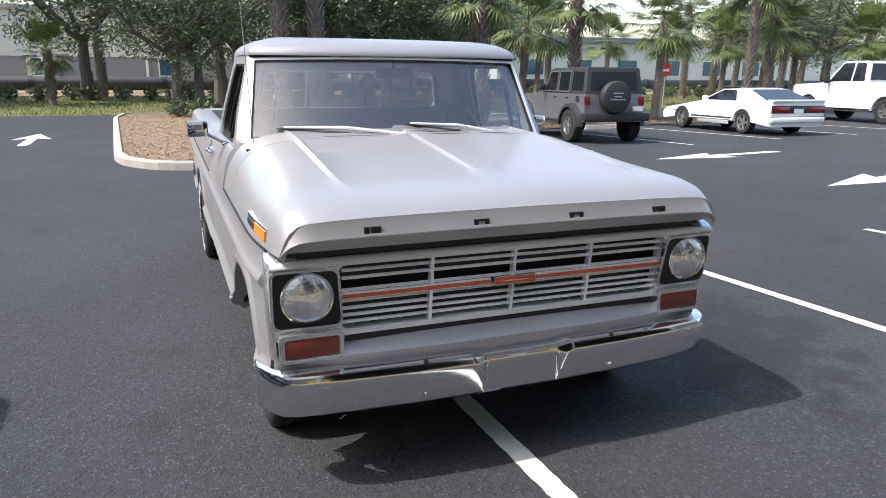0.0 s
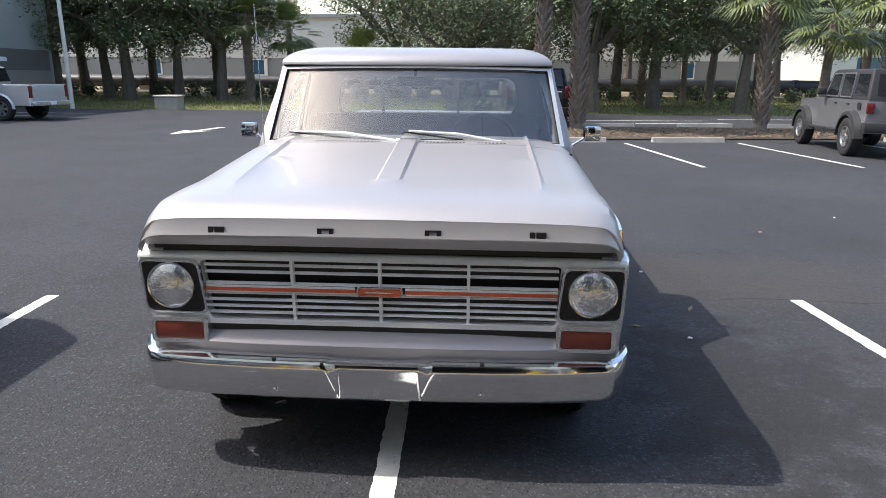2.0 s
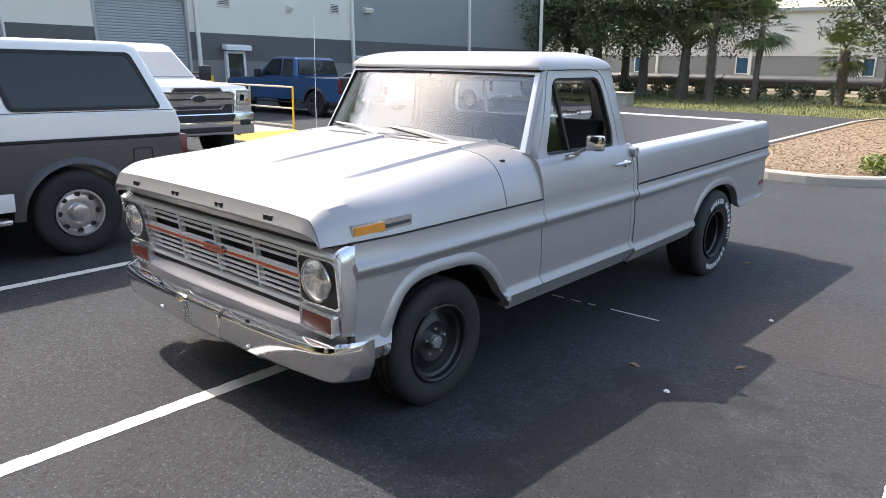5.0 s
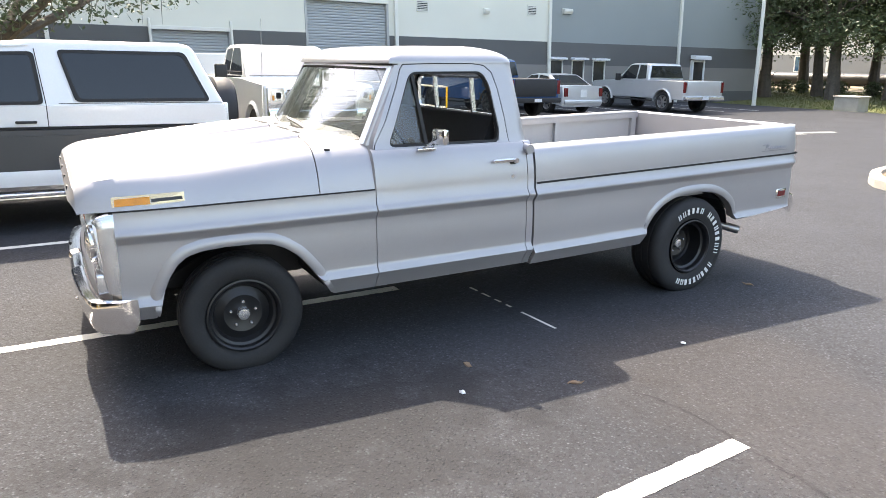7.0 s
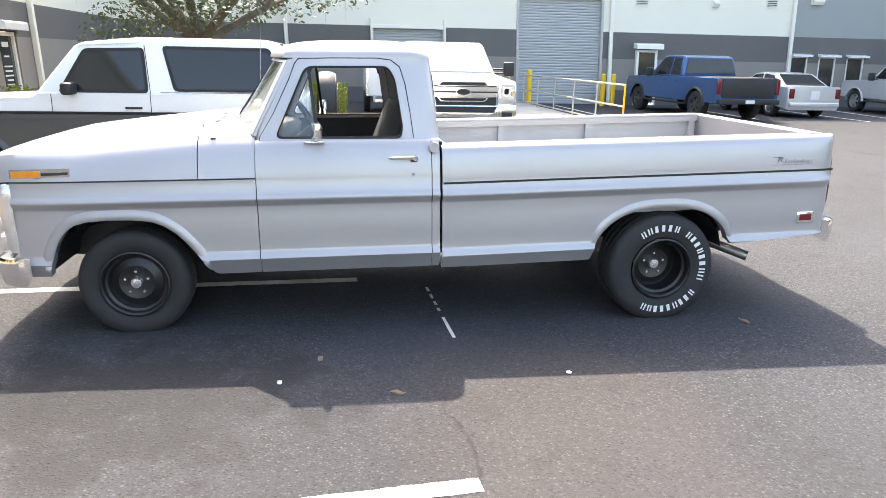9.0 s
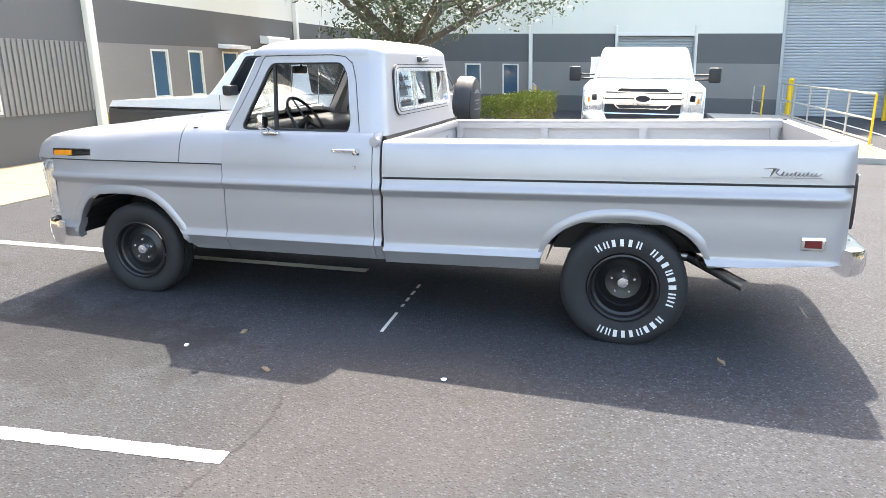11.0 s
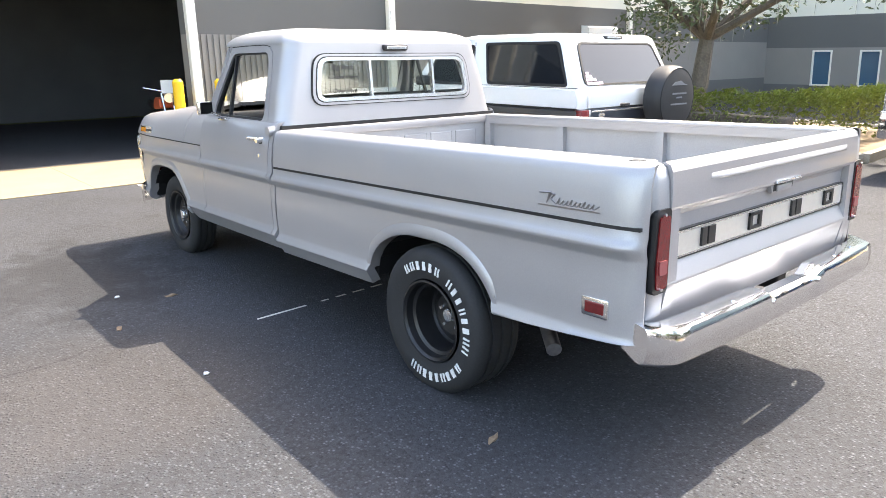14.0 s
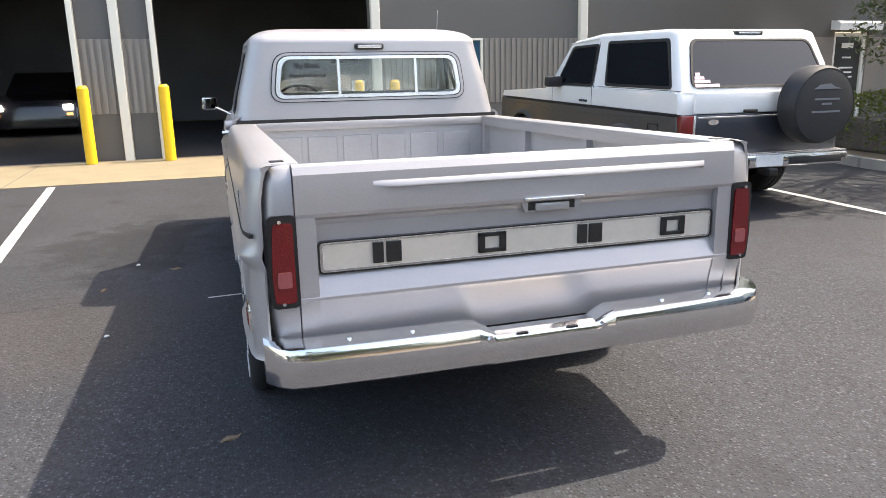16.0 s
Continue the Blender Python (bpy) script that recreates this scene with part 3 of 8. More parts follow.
for x, w in ((-0.607, 0.036), (-0.19, 0.036), (0.215, 0.036), (0.605, 0.036)):
    bm = bmesh.new()
    kinds = ((-1, -.45, -1, 1), (.45, 1, -1, 1), (-1, 1, .5, 1), (-1, 1, -1, -.5)) if abs(x) < 0.3 else ((-1, -.35, -1, 1), (-.2, 1, -1, 1))
    for a, b, c, d in kinds:
        add_box(bm, x + a * w * 0.85, x + b * w * 0.85, -0.778, -0.755, 1.029 + c * 0.014, 1.029 + d * 0.014, 0.001)
    part("hood_badge", bm, BLACK, hood, "black block badge")

# grille, lamps and front bumper
BAR = mat("bright_anodised_bar", (0.90, 0.90, 0.90), 0.3, 0.15, 0.05, 6)
YF = -0.705
shell = part("grille_surround", band(rounded([(-0.955, 0.612), (0.955, 0.612), (0.965, 0.912), (-0.965, 0.912)], 0.03), rounded([(-0.70, 0.636), (0.70, 0.636), (0.715, 0.892), (-0.715, 0.892)], 0.03), lambda u, v, d: (u, YF + 0.10 * max(0, abs(u) - 0.86) + 0.12 * (0.9 - v) + d, v), 0.06), BAR, truck, "worn bright metal grille surround", True, 40)
part("grille_backing", box(-0.72, 0.72, YF + 0.09, YF + 0.11, 0.62, 0.90), BLACK, truck)
part("radiator_panel", box(-0.90, 0.90, YF + 0.03, YF + 0.06, 0.905, 0.955), BLACK, truck)
part("grille_shadow_gap", box(-0.70, 0.70, -0.660, -0.640, 0.585, 0.613), BLACK, truck)
part("top_trim", prism([(YF - 0.008, 0.900), (YF + 0.03, 0.900), (YF + 0.03, 0.921), (YF + 0.014, 0.921), (YF + 0.004, 0.918), (YF - 0.006, 0.909)], -0.955, 0.955), BAR, shell, "", True, 50)
for k, z in enumerate((0.868, 0.838, 0.790, 0.748, 0.718, 0.690, 0.662)):
    yb = YF + 0.010 + 0.12 * (0.9 - z)
    part("grille_bar", prism([(yb, z - 0.0032), (yb + 0.002, z - 0.0046), (yb + 0.014, z - 0.0046), (yb + 0.014, z + 0.0056), (yb + 0.011, z + 0.0056), (yb, z - 0.0010)], -0.70, 0.70), BAR, shell)
for x in (-0.35, 0.0, 0.35):
    part("grille_rib", prism([(YF + 0.010, 0.892), (YF + 0.04, 0.892), (YF + 0.072, 0.632), (YF + 0.040, 0.632)], x - 0.006, x + 0.006), BAR, shell)
for s in (-1, 1):
    part("orange_stripe", box(min(s * 0.10, s * 0.70), max(s * 0.10, s * 0.70), YF + 0.016, YF + 0.04, 0.7605, 0.7755, 0.003), ORANGE, shell, "orange-red stripe")
    part("stripe_moulding", box(min(s * 0.10, s * 0.70), max(s * 0.10, s * 0.70), YF + 0.020, YF + 0.032, 0.755, 0.783, 0.003), BAR, shell)
part("grille_emblem", prism(rounded([(-0.092, 0.750), (0.092, 0.750), (0.092, 0.789), (-0.092, 0.789)], 0.014), YF + 0.008, YF + 0.04, "y"), CHROME, shell)
part("emblem_insert", prism(rounded([(-0.086, 0.7545), (0.086, 0.7545), (0.086, 0.7845), (-0.086, 0.7845)], 0.012), YF + 0.005, YF + 0.03, "y"), ORANGE, shell, "red insert with worn marks")
part("emblem_bar", box(-0.055, 0.055, YF + 0.0035, YF + 0.02, 0.767, 0.772), DULL_CHROME, shell)
for s in (-1, 1):
    bow = lambda u: 0.10 * max(0, abs(u) - 0.86)
    plate = part("headlamp_bezel", sheet(rounded([(s * 0.705, 0.668), (s * 0.946, 0.668), (s * 0.953, 0.882), (s * 0.722, 0.882)], 0.03), lambda u, v, d: (u, YF - 0.004 + bow(u) + 0.12 * (0.9 - v) + d, v), 0.05), BLACK, truck, "black headlamp bezel")
    part("bezel_trim", band(rounded([(s * 0.697, 0.660), (s * 0.955, 0.660), (s * 0.961, 0.890), (s * 0.714, 0.890)], 0.03), rounded([(s * 0.706, 0.669), (s * 0.946, 0.669), (s * 0.952, 0.881), (s * 0.723, 0.881)], 0.03), lambda u, v, d: (u, YF - 0.012 + bow(u) + 0.12 * (0.9 - v) + d, v), 0.02), DULL_CHROME, plate)
    m = Matrix.Translation((s * 0.832, YF - 0.004, 0.785)) @ Matrix.Rotation(radians(-90), 4, "Z")
    bm = bmesh.new()
    add_lathe(bm, [(0.094, -0.03), (0.097, 0.0), (0.095, 0.005), (0.091, 0.004), (0.089, -0.01)], 32, m)
    ring = part("headlamp", bm, CHROME, truck, "round sealed-beam headlamp", True)
    bm = bmesh.new()
    add_lathe(bm, [(0.091, -0.002), (0.075, 0.010), (0.05, 0.019), (0.022, 0.024), (0.0, 0.025)], 32, m)
    part("lens", bm, LAMP_LENS, ring, "", True)
    part("turn_signal", box(0.715, 0.918, YF + 0.005, YF + 0.06, 0.553, 0.632, 0.01, Matrix.Diagonal((s, 1, 1, 1))), BROWN_LENS, truck, "faded red-brown turn signal lens", True)
    part("turn_signal_trim", band(rounded([(s * 0.702, 0.540), (s * 0.932, 0.540), (s * 0.936, 0.648), (s * 0.698, 0.648)], 0.02), rounded([(s * 0.717, 0.555), (s * 0.916, 0.555), (s * 0.916, 0.630), (s * 0.717, 0.630)], 0.012), lambda u, v, d: (u, YF + 0.004 + d, v), 0.05), DULL_CHROME, truck, "", True)
    # side wrap of the lamp housing back to the fender
    rings = []
    for y, x0, zt, zb in ((YF + 0.004, 0.948, 0.916, 0.545), (YF + 0.014, 0.960, 0.926, 0.545), (YF + 0.035, 0.968, 0.936, 0.545), (YF + 0.07, 0.970, 0.945, 0.54), (YF + 0.105, 0.966, 0.949, 0.535)):
        lean = 0.12 * max(0, 1 - (y - YF) / 0.10)
        rings.append([(s * 0.86, y + 0.004, zt), (s * (x0 - 0.02), y, zt)] + [(s * (x0 - 0.010 * max(0, (0.70 - z) / 0.15)), y + lean * (0.9 - z), z) for z in [zt - 0.012 - (zt - 0.012 - zb) * k / 6 for k in range(7)]])
    part("lamp_housing", loft(rings, closed=False), DULL_CHROME, truck, "dented bare metal lamp housing", True, 60)
    part("fender_front_edge", prism([(-0.64, 0.945), (-0.58, 0.945), (-0.45, 0.54), (-0.60, 0.54)], s * 0.90, s * 0.930), BLACK, truck)
part("valance", loft([[(x, -0.645 + 0.06 * (abs(x) / 0.95) ** 4, 0.595), (x, -0.660 + 0.06 * (abs(x) / 0.95) ** 4, 0.590), (x, -0.718 + 0.08 * (abs(x) / 0.95) ** 4, 0.555), (x, -0.724 + 0.08 * (abs(x) / 0.95) ** 4, 0.548), (x, -0.726 + 0.08 * (abs(x) / 0.95) ** 4, 0.49)] for x in [-0.95 + 0.1 * i for i in range(20)]], closed=False), SILVER, truck, "", True)


def bumper(name, y_of, d, prof, stations, label):
    """A chrome bumper: prof gives (out, z) pairs across, stations the x places."""
    rings = []
    for x in stations:
        k = abs(x)
        ring = [(x, y_of(x) + d * o, z + dz(k) if callable(z) else z) for o, z in prof(k)]
        rings.append(ring)
    return part(name, loft(rings), CHROME, truck, label, True, 30)


def front_prof(k):
    # the plate recess is wide at the top and closes to its sides lower down
    def dip(z):
        h = (z - 0.35) / 0.15
        a, b = 0.150 + 0.012 * h, 0.154 + 0.062 * h
        return min(1.0, max(0.0, (b - k) / (b - a)))
    d5 = dip(0.5)
    return [(0.0, 0.515 - 0.012 * d5), (0.030, 0.517 - 0.014 * d5), (0.062 - 0.012 * d5, 0.508 - 0.014 * d5), (0.070 - 0.016 * d5, 0.495 - 0.012 * d5), (0.072 - 0.018 * dip(0.468), 0.468), (0.070 - 0.018 * dip(0.44), 0.44), (0.066 - 0.016 * dip(0.41), 0.41), (0.059 - 0.010 * dip(0.38), 0.38), (0.050 - 0.003 * dip(0.36), 0.352), (0.040, 0.342), (0.030, 0.350), (0.0, 0.40)]


xs = [-1.005, -1.0, -0.985, -0.96, -0.93, -0.88, -0.7, -0.45, -0.225] + [-0.217 + 0.006 * i for i in range(12)] + [0.0] + [0.151 + 0.006 * i for i in range(12)] + [0.225, 0.45, 0.7, 0.88, 0.93, 0.96, 0.985, 1.0, 1.005]
fy = lambda x: -0.735 + 0.05 * (abs(x) / 0.9) ** 3 + 0.13 * max(0, (abs(x) - 0.90) / 0.105) ** 2
fb = bumper("front_bumper", fy, -1, front_prof, xs, "chrome front bumper with a stepped centre")
for x in (-0.41, 0.41):
    part("bumper_bolt", tube((x, fy(x) - 0.055, 0.385), (x, fy(x) - 0.070, 0.383), 0.014, 0.010), CHROME, fb, "", True)
    part("bumper_bolt", tube((x, fy(x) - 0.055, 0.508), (x, fy(x) - 0.055, 0.520), 0.010, 0.008), BLACK, fb, "", True)
for s in (-1, 1):
    part("bumper_crease", prism([(s * 0.150, 0.477), (s * 0.158, 0.477), (s * 0.172, 0.36), (s * 0.165, 0.36)], -0.798, -0.780, "y"), CHROME, fb)

# cab: roof, pillars and rear wall are one pressed shell, opened for the glass
def cab_ring(z, grow=0.0):
    """The cab's outline at a height, from the windscreen round both sides and the back."""
    over = max(0.0, z - 1.638) / 0.104
    turn = 1 - math.sqrt(max(0.0, 1 - min(1, over) ** 2))
    half = (green_x(min(z, 1.638)) - 0.25 * turn) - grow
    v = min(1.0, max(0.0, (z - 1.20) / 0.435))
    yf = 0.572 * (1 - v) + 0.868 * v if z < 1.636 else 0.812
    bow = 0.205 * (1 - v) + 0.125 * v
    yf += 0.34 * turn ** 1.1 + grow
    yb = 1.866 - 0.10 * (min(z, 1.638) - 1.15) - 0.30 * turn - grow
    ring = [(half * u, yf + bow * abs(u) ** 2.6) for u in [-1 + i / 10 for i in range(21)]]
    rc = 0.10
    y1 = yf + bow
    ring += [(half, y1 + (yb - rc - y1) * i / 14) for i in range(1, 15)]
    ring += [(half - rc + rc * math.cos(radians(q)), yb - rc + rc * math.sin(radians(q))) for q in range(15, 91, 15)]
    ring += [((half - rc) * (1 - i / 6), yb + 0.012 * (1 - (1 - i / 6) ** 2)) for i in range(1, 12)]
    ring += [(-half + rc - rc * math.sin(radians(q)), yb - rc + rc * math.cos(radians(q))) for q in range(0, 76, 15)]
    ring += [(-half, yb - rc + (y1 - yb + rc) * i / 14) for i in range(0, 14)]
    return [(x, y, z) for x, y in ring]


def cab_solid(grow=0.0, low=1.145):
    zs = [low, 1.18, 1.22, 1.27, 1.32, 1.38, 1.44, 1.50, 1.55, 1.60, 1.630, 1.6355, 1.6365, 1.645, 1.658, 1.672, 1.688, 1.702, 1.715, 1.726, 1.734, 1.739]
    if grow:
        zs = [z for z in zs if z < 1.70]
    return loft([cab_ring(z, grow) for z in zs])


PANE = [(-0.655, 1.278), (0.655, 1.278), (0.615, 1.552), (-0.615, 1.552)]
SCREEN_HOLE = rounded([(-0.832, 1.10), (0.832, 1.10), (0.765, 1.612), (-0.765, 1.612)], 0.03)
shell = carve(cab_solid(), [(cab_solid(0.035, 1.10), "DIFFERENCE"), (prism(SCREEN_HOLE, 0.3, 1.30, "y"), "DIFFERENCE"), (prism(SHUT_LINE, -1.2, 1.2), "DIFFERENCE"), (prism(rounded(PANE, 0.075, 6), 1.5, 2.0, "y"), "DIFFERENCE")])
part("cab_shell", shell, SILVER, truck, "", True, 42)
for s in (-1, 1):
    frame_bm = carve(cab_solid(), [(cab_solid(0.05, 1.10), "DIFFERENCE"), (prism(inset(SHUT_LINE, 0.0085), min(s * 0.5, s * 1.2), max(s * 0.5, s * 1.2)), "INTERSECT"), (prism(rounded(GLASS_LINE, 0.05), -1.2, 1.2), "DIFFERENCE")])
    part("window_frame", frame_bm, SILVER, DOORS[s], "", True, 42)
    part("shut_line_seal", band(inset(SHUT_LINE, -0.003), inset(SHUT_LINE, 0.014), lambda u, v, d, s=s: (s * (green_x(v) - 0.006 - d), u, v), 0.03), SEAL, truck)
part("headliner", loft([[(x * 0.95, y, 1.632) for x in (-0.78, 0, 0.78)] for y in (0.98, 1.3, 1.80)], closed=False), SILVER_IN, truck)
back = lambda u, v, d: (u, 1.878 - 0.10 * (v - 1.15) - d - 0.012 * (u / 0.7) ** 2, v)
OUT = rounded([(-0.690, 1.252), (0.690, 1.252), (0.646, 1.578), (-0.646, 1.578)], 0.10, 6)
MID = rounded([(-0.684, 1.257), (0.684, 1.257), (0.640, 1.573), (-0.640, 1.573)], 0.097, 6)
INN = rounded([(-0.663, 1.272), (0.663, 1.272), (0.622, 1.558), (-0.622, 1.558)], 0.08, 6)
LIN = rounded([(-0.655, 1.278), (0.655, 1.278), (0.615, 1.552), (-0.615, 1.552)], 0.075, 6)
part("rear_window_seal", band(OUT, MID, lambda u, v, d: back(u, v, d - 0.013), 0.03), SEAL, truck, "", True)
part("rear_window_rubber", band(MID, INN, lambda u, v, d: back(u, v, d - 0.016), 0.03), SILVER, truck, "silver-painted window rubber", True)
part("rear_window_gasket", band(INN, LIN, lambda u, v, d: back(u, v, d - 0.015), 0.03), SEAL, truck, "", True)
rw = part("rear_window", band(rounded([(-0.655, 1.278), (0.655, 1.278), (0.615, 1.552), (-0.615, 1.552)], 0.075, 6), rounded([(-0.625, 1.300), (0.625, 1.300), (0.588, 1.532), (-0.588, 1.532)], 0.06, 6), lambda u, v, d: back(u, v, d - 0.021), 0.03), DULL_CHROME, truck, "sliding rear window in a bright frame", True)
part("rear_glass", sheet(rounded([(-0.63, 1.296), (0.63, 1.296), (0.59, 1.536), (-0.59, 1.536)], 0.06), lambda u, v, d: back(u, v, d), 0.004), GLASS, rw).visible_shadow = False
for x in (-0.32, 0.22):
    part("window_bar", sheet([(x - 0.009, 1.29), (x + 0.009, 1.29), (x + 0.009, 1.54), (x - 0.009, 1.54)], lambda u, v, d: back(u, v, d - 0.012), 0.03), DULL_CHROME, rw)
part("third_brake_lamp", box(-0.100, 0.100, 1.800, 1.862, 1.592, 1.632, 0.012), BLACK, truck, "dark high-level brake lamp", True)
part("brake_lens", box(-0.082, 0.082, 1.850, 1.867, 1.601, 1.622, 0.004), DULL_CHROME, truck, "clear lens")

# windscreen
def screen(u, v, d=0.0):
    """u across -1..1, v up 0..1."""
    half = 0.868 + (0.792 - 0.868) * v
    y = (0.545 + 0.205 * abs(u) ** 2.6) * (1 - v) + (0.845 + 0.125 * abs(u) ** 2.6) * v
    z = (1.228 - 0.035 * abs(u) ** 2.4) * (1 - v) + (1.635 - 0.012 * u * u) * v
    return Vector((u * half, y + d, z))


us = [-1 + i / 10 for i in range(21)]
glass = part("windscreen", loft([[screen(u * 0.96, v) for u in us] for v in (0.05, 0.2, 0.4, 0.6, 0.8, 0.94)] + [[screen(u * 0.96, v, 0.005) for u in us] for v in (0.94, 0.8, 0.6, 0.4, 0.2, 0.05)], closed=False), SCREEN_GLASS, truck, "clear curved windscreen", True)
glass.visible_shadow = False


def screen_edge(w0, w1, out, material, name):
    path = [(u, 0.0) for u in us] + [(1.0, k / 8) for k in range(1, 8)] + [(u, 1.0) for u in us[::-1]] + [(-1.0, 1 - k / 8) for k in range(1, 8)]
    def at(u, v, w, d):
        return screen(u * (1 - w), v * (1 - 2 * w * 1.0) + w if True else v, d)
    rows = [[at(u, v, w, d) for u, v in path] for w, d in ((w0, 0.02), (w0, -out), (w1, -out), (w1, 0.02))]
    rings = [[row[i] for row in rows] for i in range(len(path))]
    bm = loft(rings + rings[:1], closed=True, caps=False)
    part(name, bm, material, truck, "", True, 40)


screen_edge(-0.012, 0.020, 0.010, SILVER, "windscreen_surround")
screen_edge(0.006, 0.034, 0.018, BAR, "windscreen_trim")
screen_edge(0.030, 0.040, 0.012, SEAL, "windscreen_seal")
part("visor_gap_seal", loft([[screen(u, 1.0, -0.010) + Vector((0, 0, z)) for z in (0.002, 0.012)] + [screen(u, 1.0, 0.02) + Vector((0, 0, 0.012))] for u in us], closed=False), SEAL, truck)
for a, b, tip in (((-0.07, 0.1), (-0.78, 0.075), 0), ((0.62, 0.08), (-0.01, 0.095), 0)):
    p, q = screen(a[0], 0.02, -0.03), screen(b[0], 0.15, -0.022)
    mid = (p + q) / 2 + Vector((0, -0.02, 0.018))
    bm = bmesh.new()
    add_tube(bm, p, mid, 0.009, 0.008)
    add_tube(bm, mid, q, 0.008, 0.005)
    add_tube(bm, p + Vector((0, 0.01, -0.03)), p + Vector((0, -0.004, 0.012)), 0.014, 0.012)
    wip = part("wiper_arm", bm, BAR, truck, "bright wiper arm", True)
    c = screen(b[0] * 0.75 + a[0] * 0.25, 0.11, -0.02)
    e = screen(b[0] * 1.12 if b[0] < -0.5 else b[0] - 0.2, 0.06, -0.014)
    part("wiper_blade", tube(p * 0.55 + q * 0.45 + Vector((0, 0.006, -0.012)), q + (q - p) * 0.06 + Vector((0, 0.006, -0.010)), 0.006, 0.004), SEAL, wip)
part("antenna", tube((-0.83, 0.62, 1.15), (-0.86, 0.66, 1.95), 0.003, 0.0015, 6), DULL_CHROME, truck, "thin whip antenna")

# inside of the cab
part("bench_seat", prism(rounded([(1.15, 0.72), (1.72, 0.70), (1.70, 0.80), (1.62, 0.90), (1.74, 1.30), (1.66, 1.32), (1.50, 0.93), (1.16, 0.90)], 0.04), -0.78, 0.78), DARK_IN, truck, "dark bench seat", True)
part("dashboard", prism(rounded([(0.55, 0.75), (0.80, 0.80), (0.93, 1.0), (0.95, 1.12), (0.90, 1.17), (0.55, 1.195)], 0.03), -0.84, 0.84), DARK_IN, truck, "dark padded dashboard", True)
part("cab_floor", box(-0.9, 0.9, 0.5, 1.84, 0.45, 0.50), DARK_IN, truck)
part("firewall", box(-0.88, 0.88, 0.50, 0.53, 0.45, 1.18), DARK_IN, truck)
part("cab_back_panel", box(-0.82, 0.82, 1.80, 1.83, 0.5, 1.20), DARK_IN, truck)
for s in (-1, 1):
    part("door_card", box(0.89, 0.91, 0.78, 1.76, 0.45, 1.17, 0, Matrix.Diagonal((s, 1, 1, 1))), DARK_IN, truck)
m = Matrix.Translation((0.40, 1.10, 1.19)) @ Matrix.Rotation(radians(34), 4, "X")
bm = bmesh.new()
rings = []
for i in range(33):
    a = 2 * math.pi * i / 32
    c, u = Vector((0.195 * math.cos(a), 0, 0.195 * math.sin(a))), Vector((math.cos(a), 0, math.sin(a)))
    rings.append([m @ (c + u * 0.011 * math.cos(b) + Vector((0, 0.011 * math.sin(b), 0))) for b in [2 * math.pi * k / 8 for k in range(8)]])
add_loft(bm, rings, True, False)
for a in (90, 210, 330):
    add_tube(bm, m @ Vector((0, 0.0, 0)), m @ Vector((0.19 * math.cos(radians(a)), 0, 0.19 * math.sin(radians(a)))), 0.009, 0.007, 8)
add_tube(bm, m @ Vector((0, -0.30, 0)), m @ Vector((0, 0.03, 0)), 0.03, 0.035)
part("steering_wheel", bm, BLACK, truck, "thin-rimmed black steering wheel", True)
bm = box(-0.11, 0.11, 0.86, 0.885, 1.515, 1.575, 0.012)
add_tube(bm, (0, 0.88, 1.57), (0, 0.90, 1.625), 0.008)
part("interior_mirror", bm, BLACK, truck, "black interior mirror", True)

# cargo bed
bed = part("bed_floor", box(-0.80, 0.80, 1.885, 4.44, 0.66, 0.70), SILVER_IN, truck)
for i in range(9):
    part("floor_rib", box(-0.72 + i * 0.18 - 0.03, -0.72 + i * 0.18 + 0.03, 1.90, 4.43, 0.70, 0.712, 0.004), SILVER_IN, bed)
for s in (-1, 1):
    mm = Matrix.Diagonal((s, 1, 1, 1))
    part("bed_inner_side", box(0.835, 0.85, 1.885, 4.44, 0.66, 1.09, 0, mm), SILVER_IN, truck)
    bm = bmesh.new()
    add_box(bm, 0.795, 0.915, 1.872, 4.43, 1.128, 1.150, 0.008, mm)
    add_box(bm, 0.795, 0.805, 1.872, 4.43, 1.085, 1.13, 0, mm)
    part("bed_rail", bm, SILVER, truck, "", True)
    for y in (1.93, 2.64, 3.42, 4.38):
        part("stake_post", prism([(y - 0.035, 0.70), (y + 0.035, 0.70), (y + 0.028, 1.10), (y - 0.028, 1.10)], s * 0.797, s * 0.845), SILVER_IN, truck)
    part("wheel_house", loft([[(s * x, 3.32 + r * math.cos(radians(a)), 0.69 + 0.33 * r * math.sin(radians(a)) ** 0.7) for a in range(0, 181, 15)] for x, r in ((0.848, 0.47), (0.56, 0.47), (0.54, 0.455), (0.535, 0.02))], closed=False), SILVER_IN, bed, "", True, 40)
    part("stake_pocket", box(0.84, 0.885, 4.36, 4.41, 1.1502, 1.152, 0, mm), BLACK, truck)
fw = part("bed_front_wall", box(-0.93, 0.93, 1.872, 1.890, 0.50, 1.105), SILVER_IN, truck)
part("cab_gap_strip", box(-0.91, 0.91, 1.80, 1.874, 1.118, 1.1445), SEAL, truck)
part("front_wall_rail", box(-0.93, 0.93, 1.870, 1.910, 1.095, 1.15, 0.008), SILVER, truck, "", True)
for x in (-0.60, -0.36, -0.12, 0.12, 0.36, 0.60):
    part("pressed_panel", box(x - 0.10, x + 0.10, 1.889, 1.896, 0.76, 1.05, 0.006), SILVER_IN, fw)

# the bed sits a little nose-down against the cab
def bed_lift(ob):
    for v in ob.data.vertices:
        v.co.z += -0.028 + 0.0145 * (min(4.44, v.co.y) - 1.87)


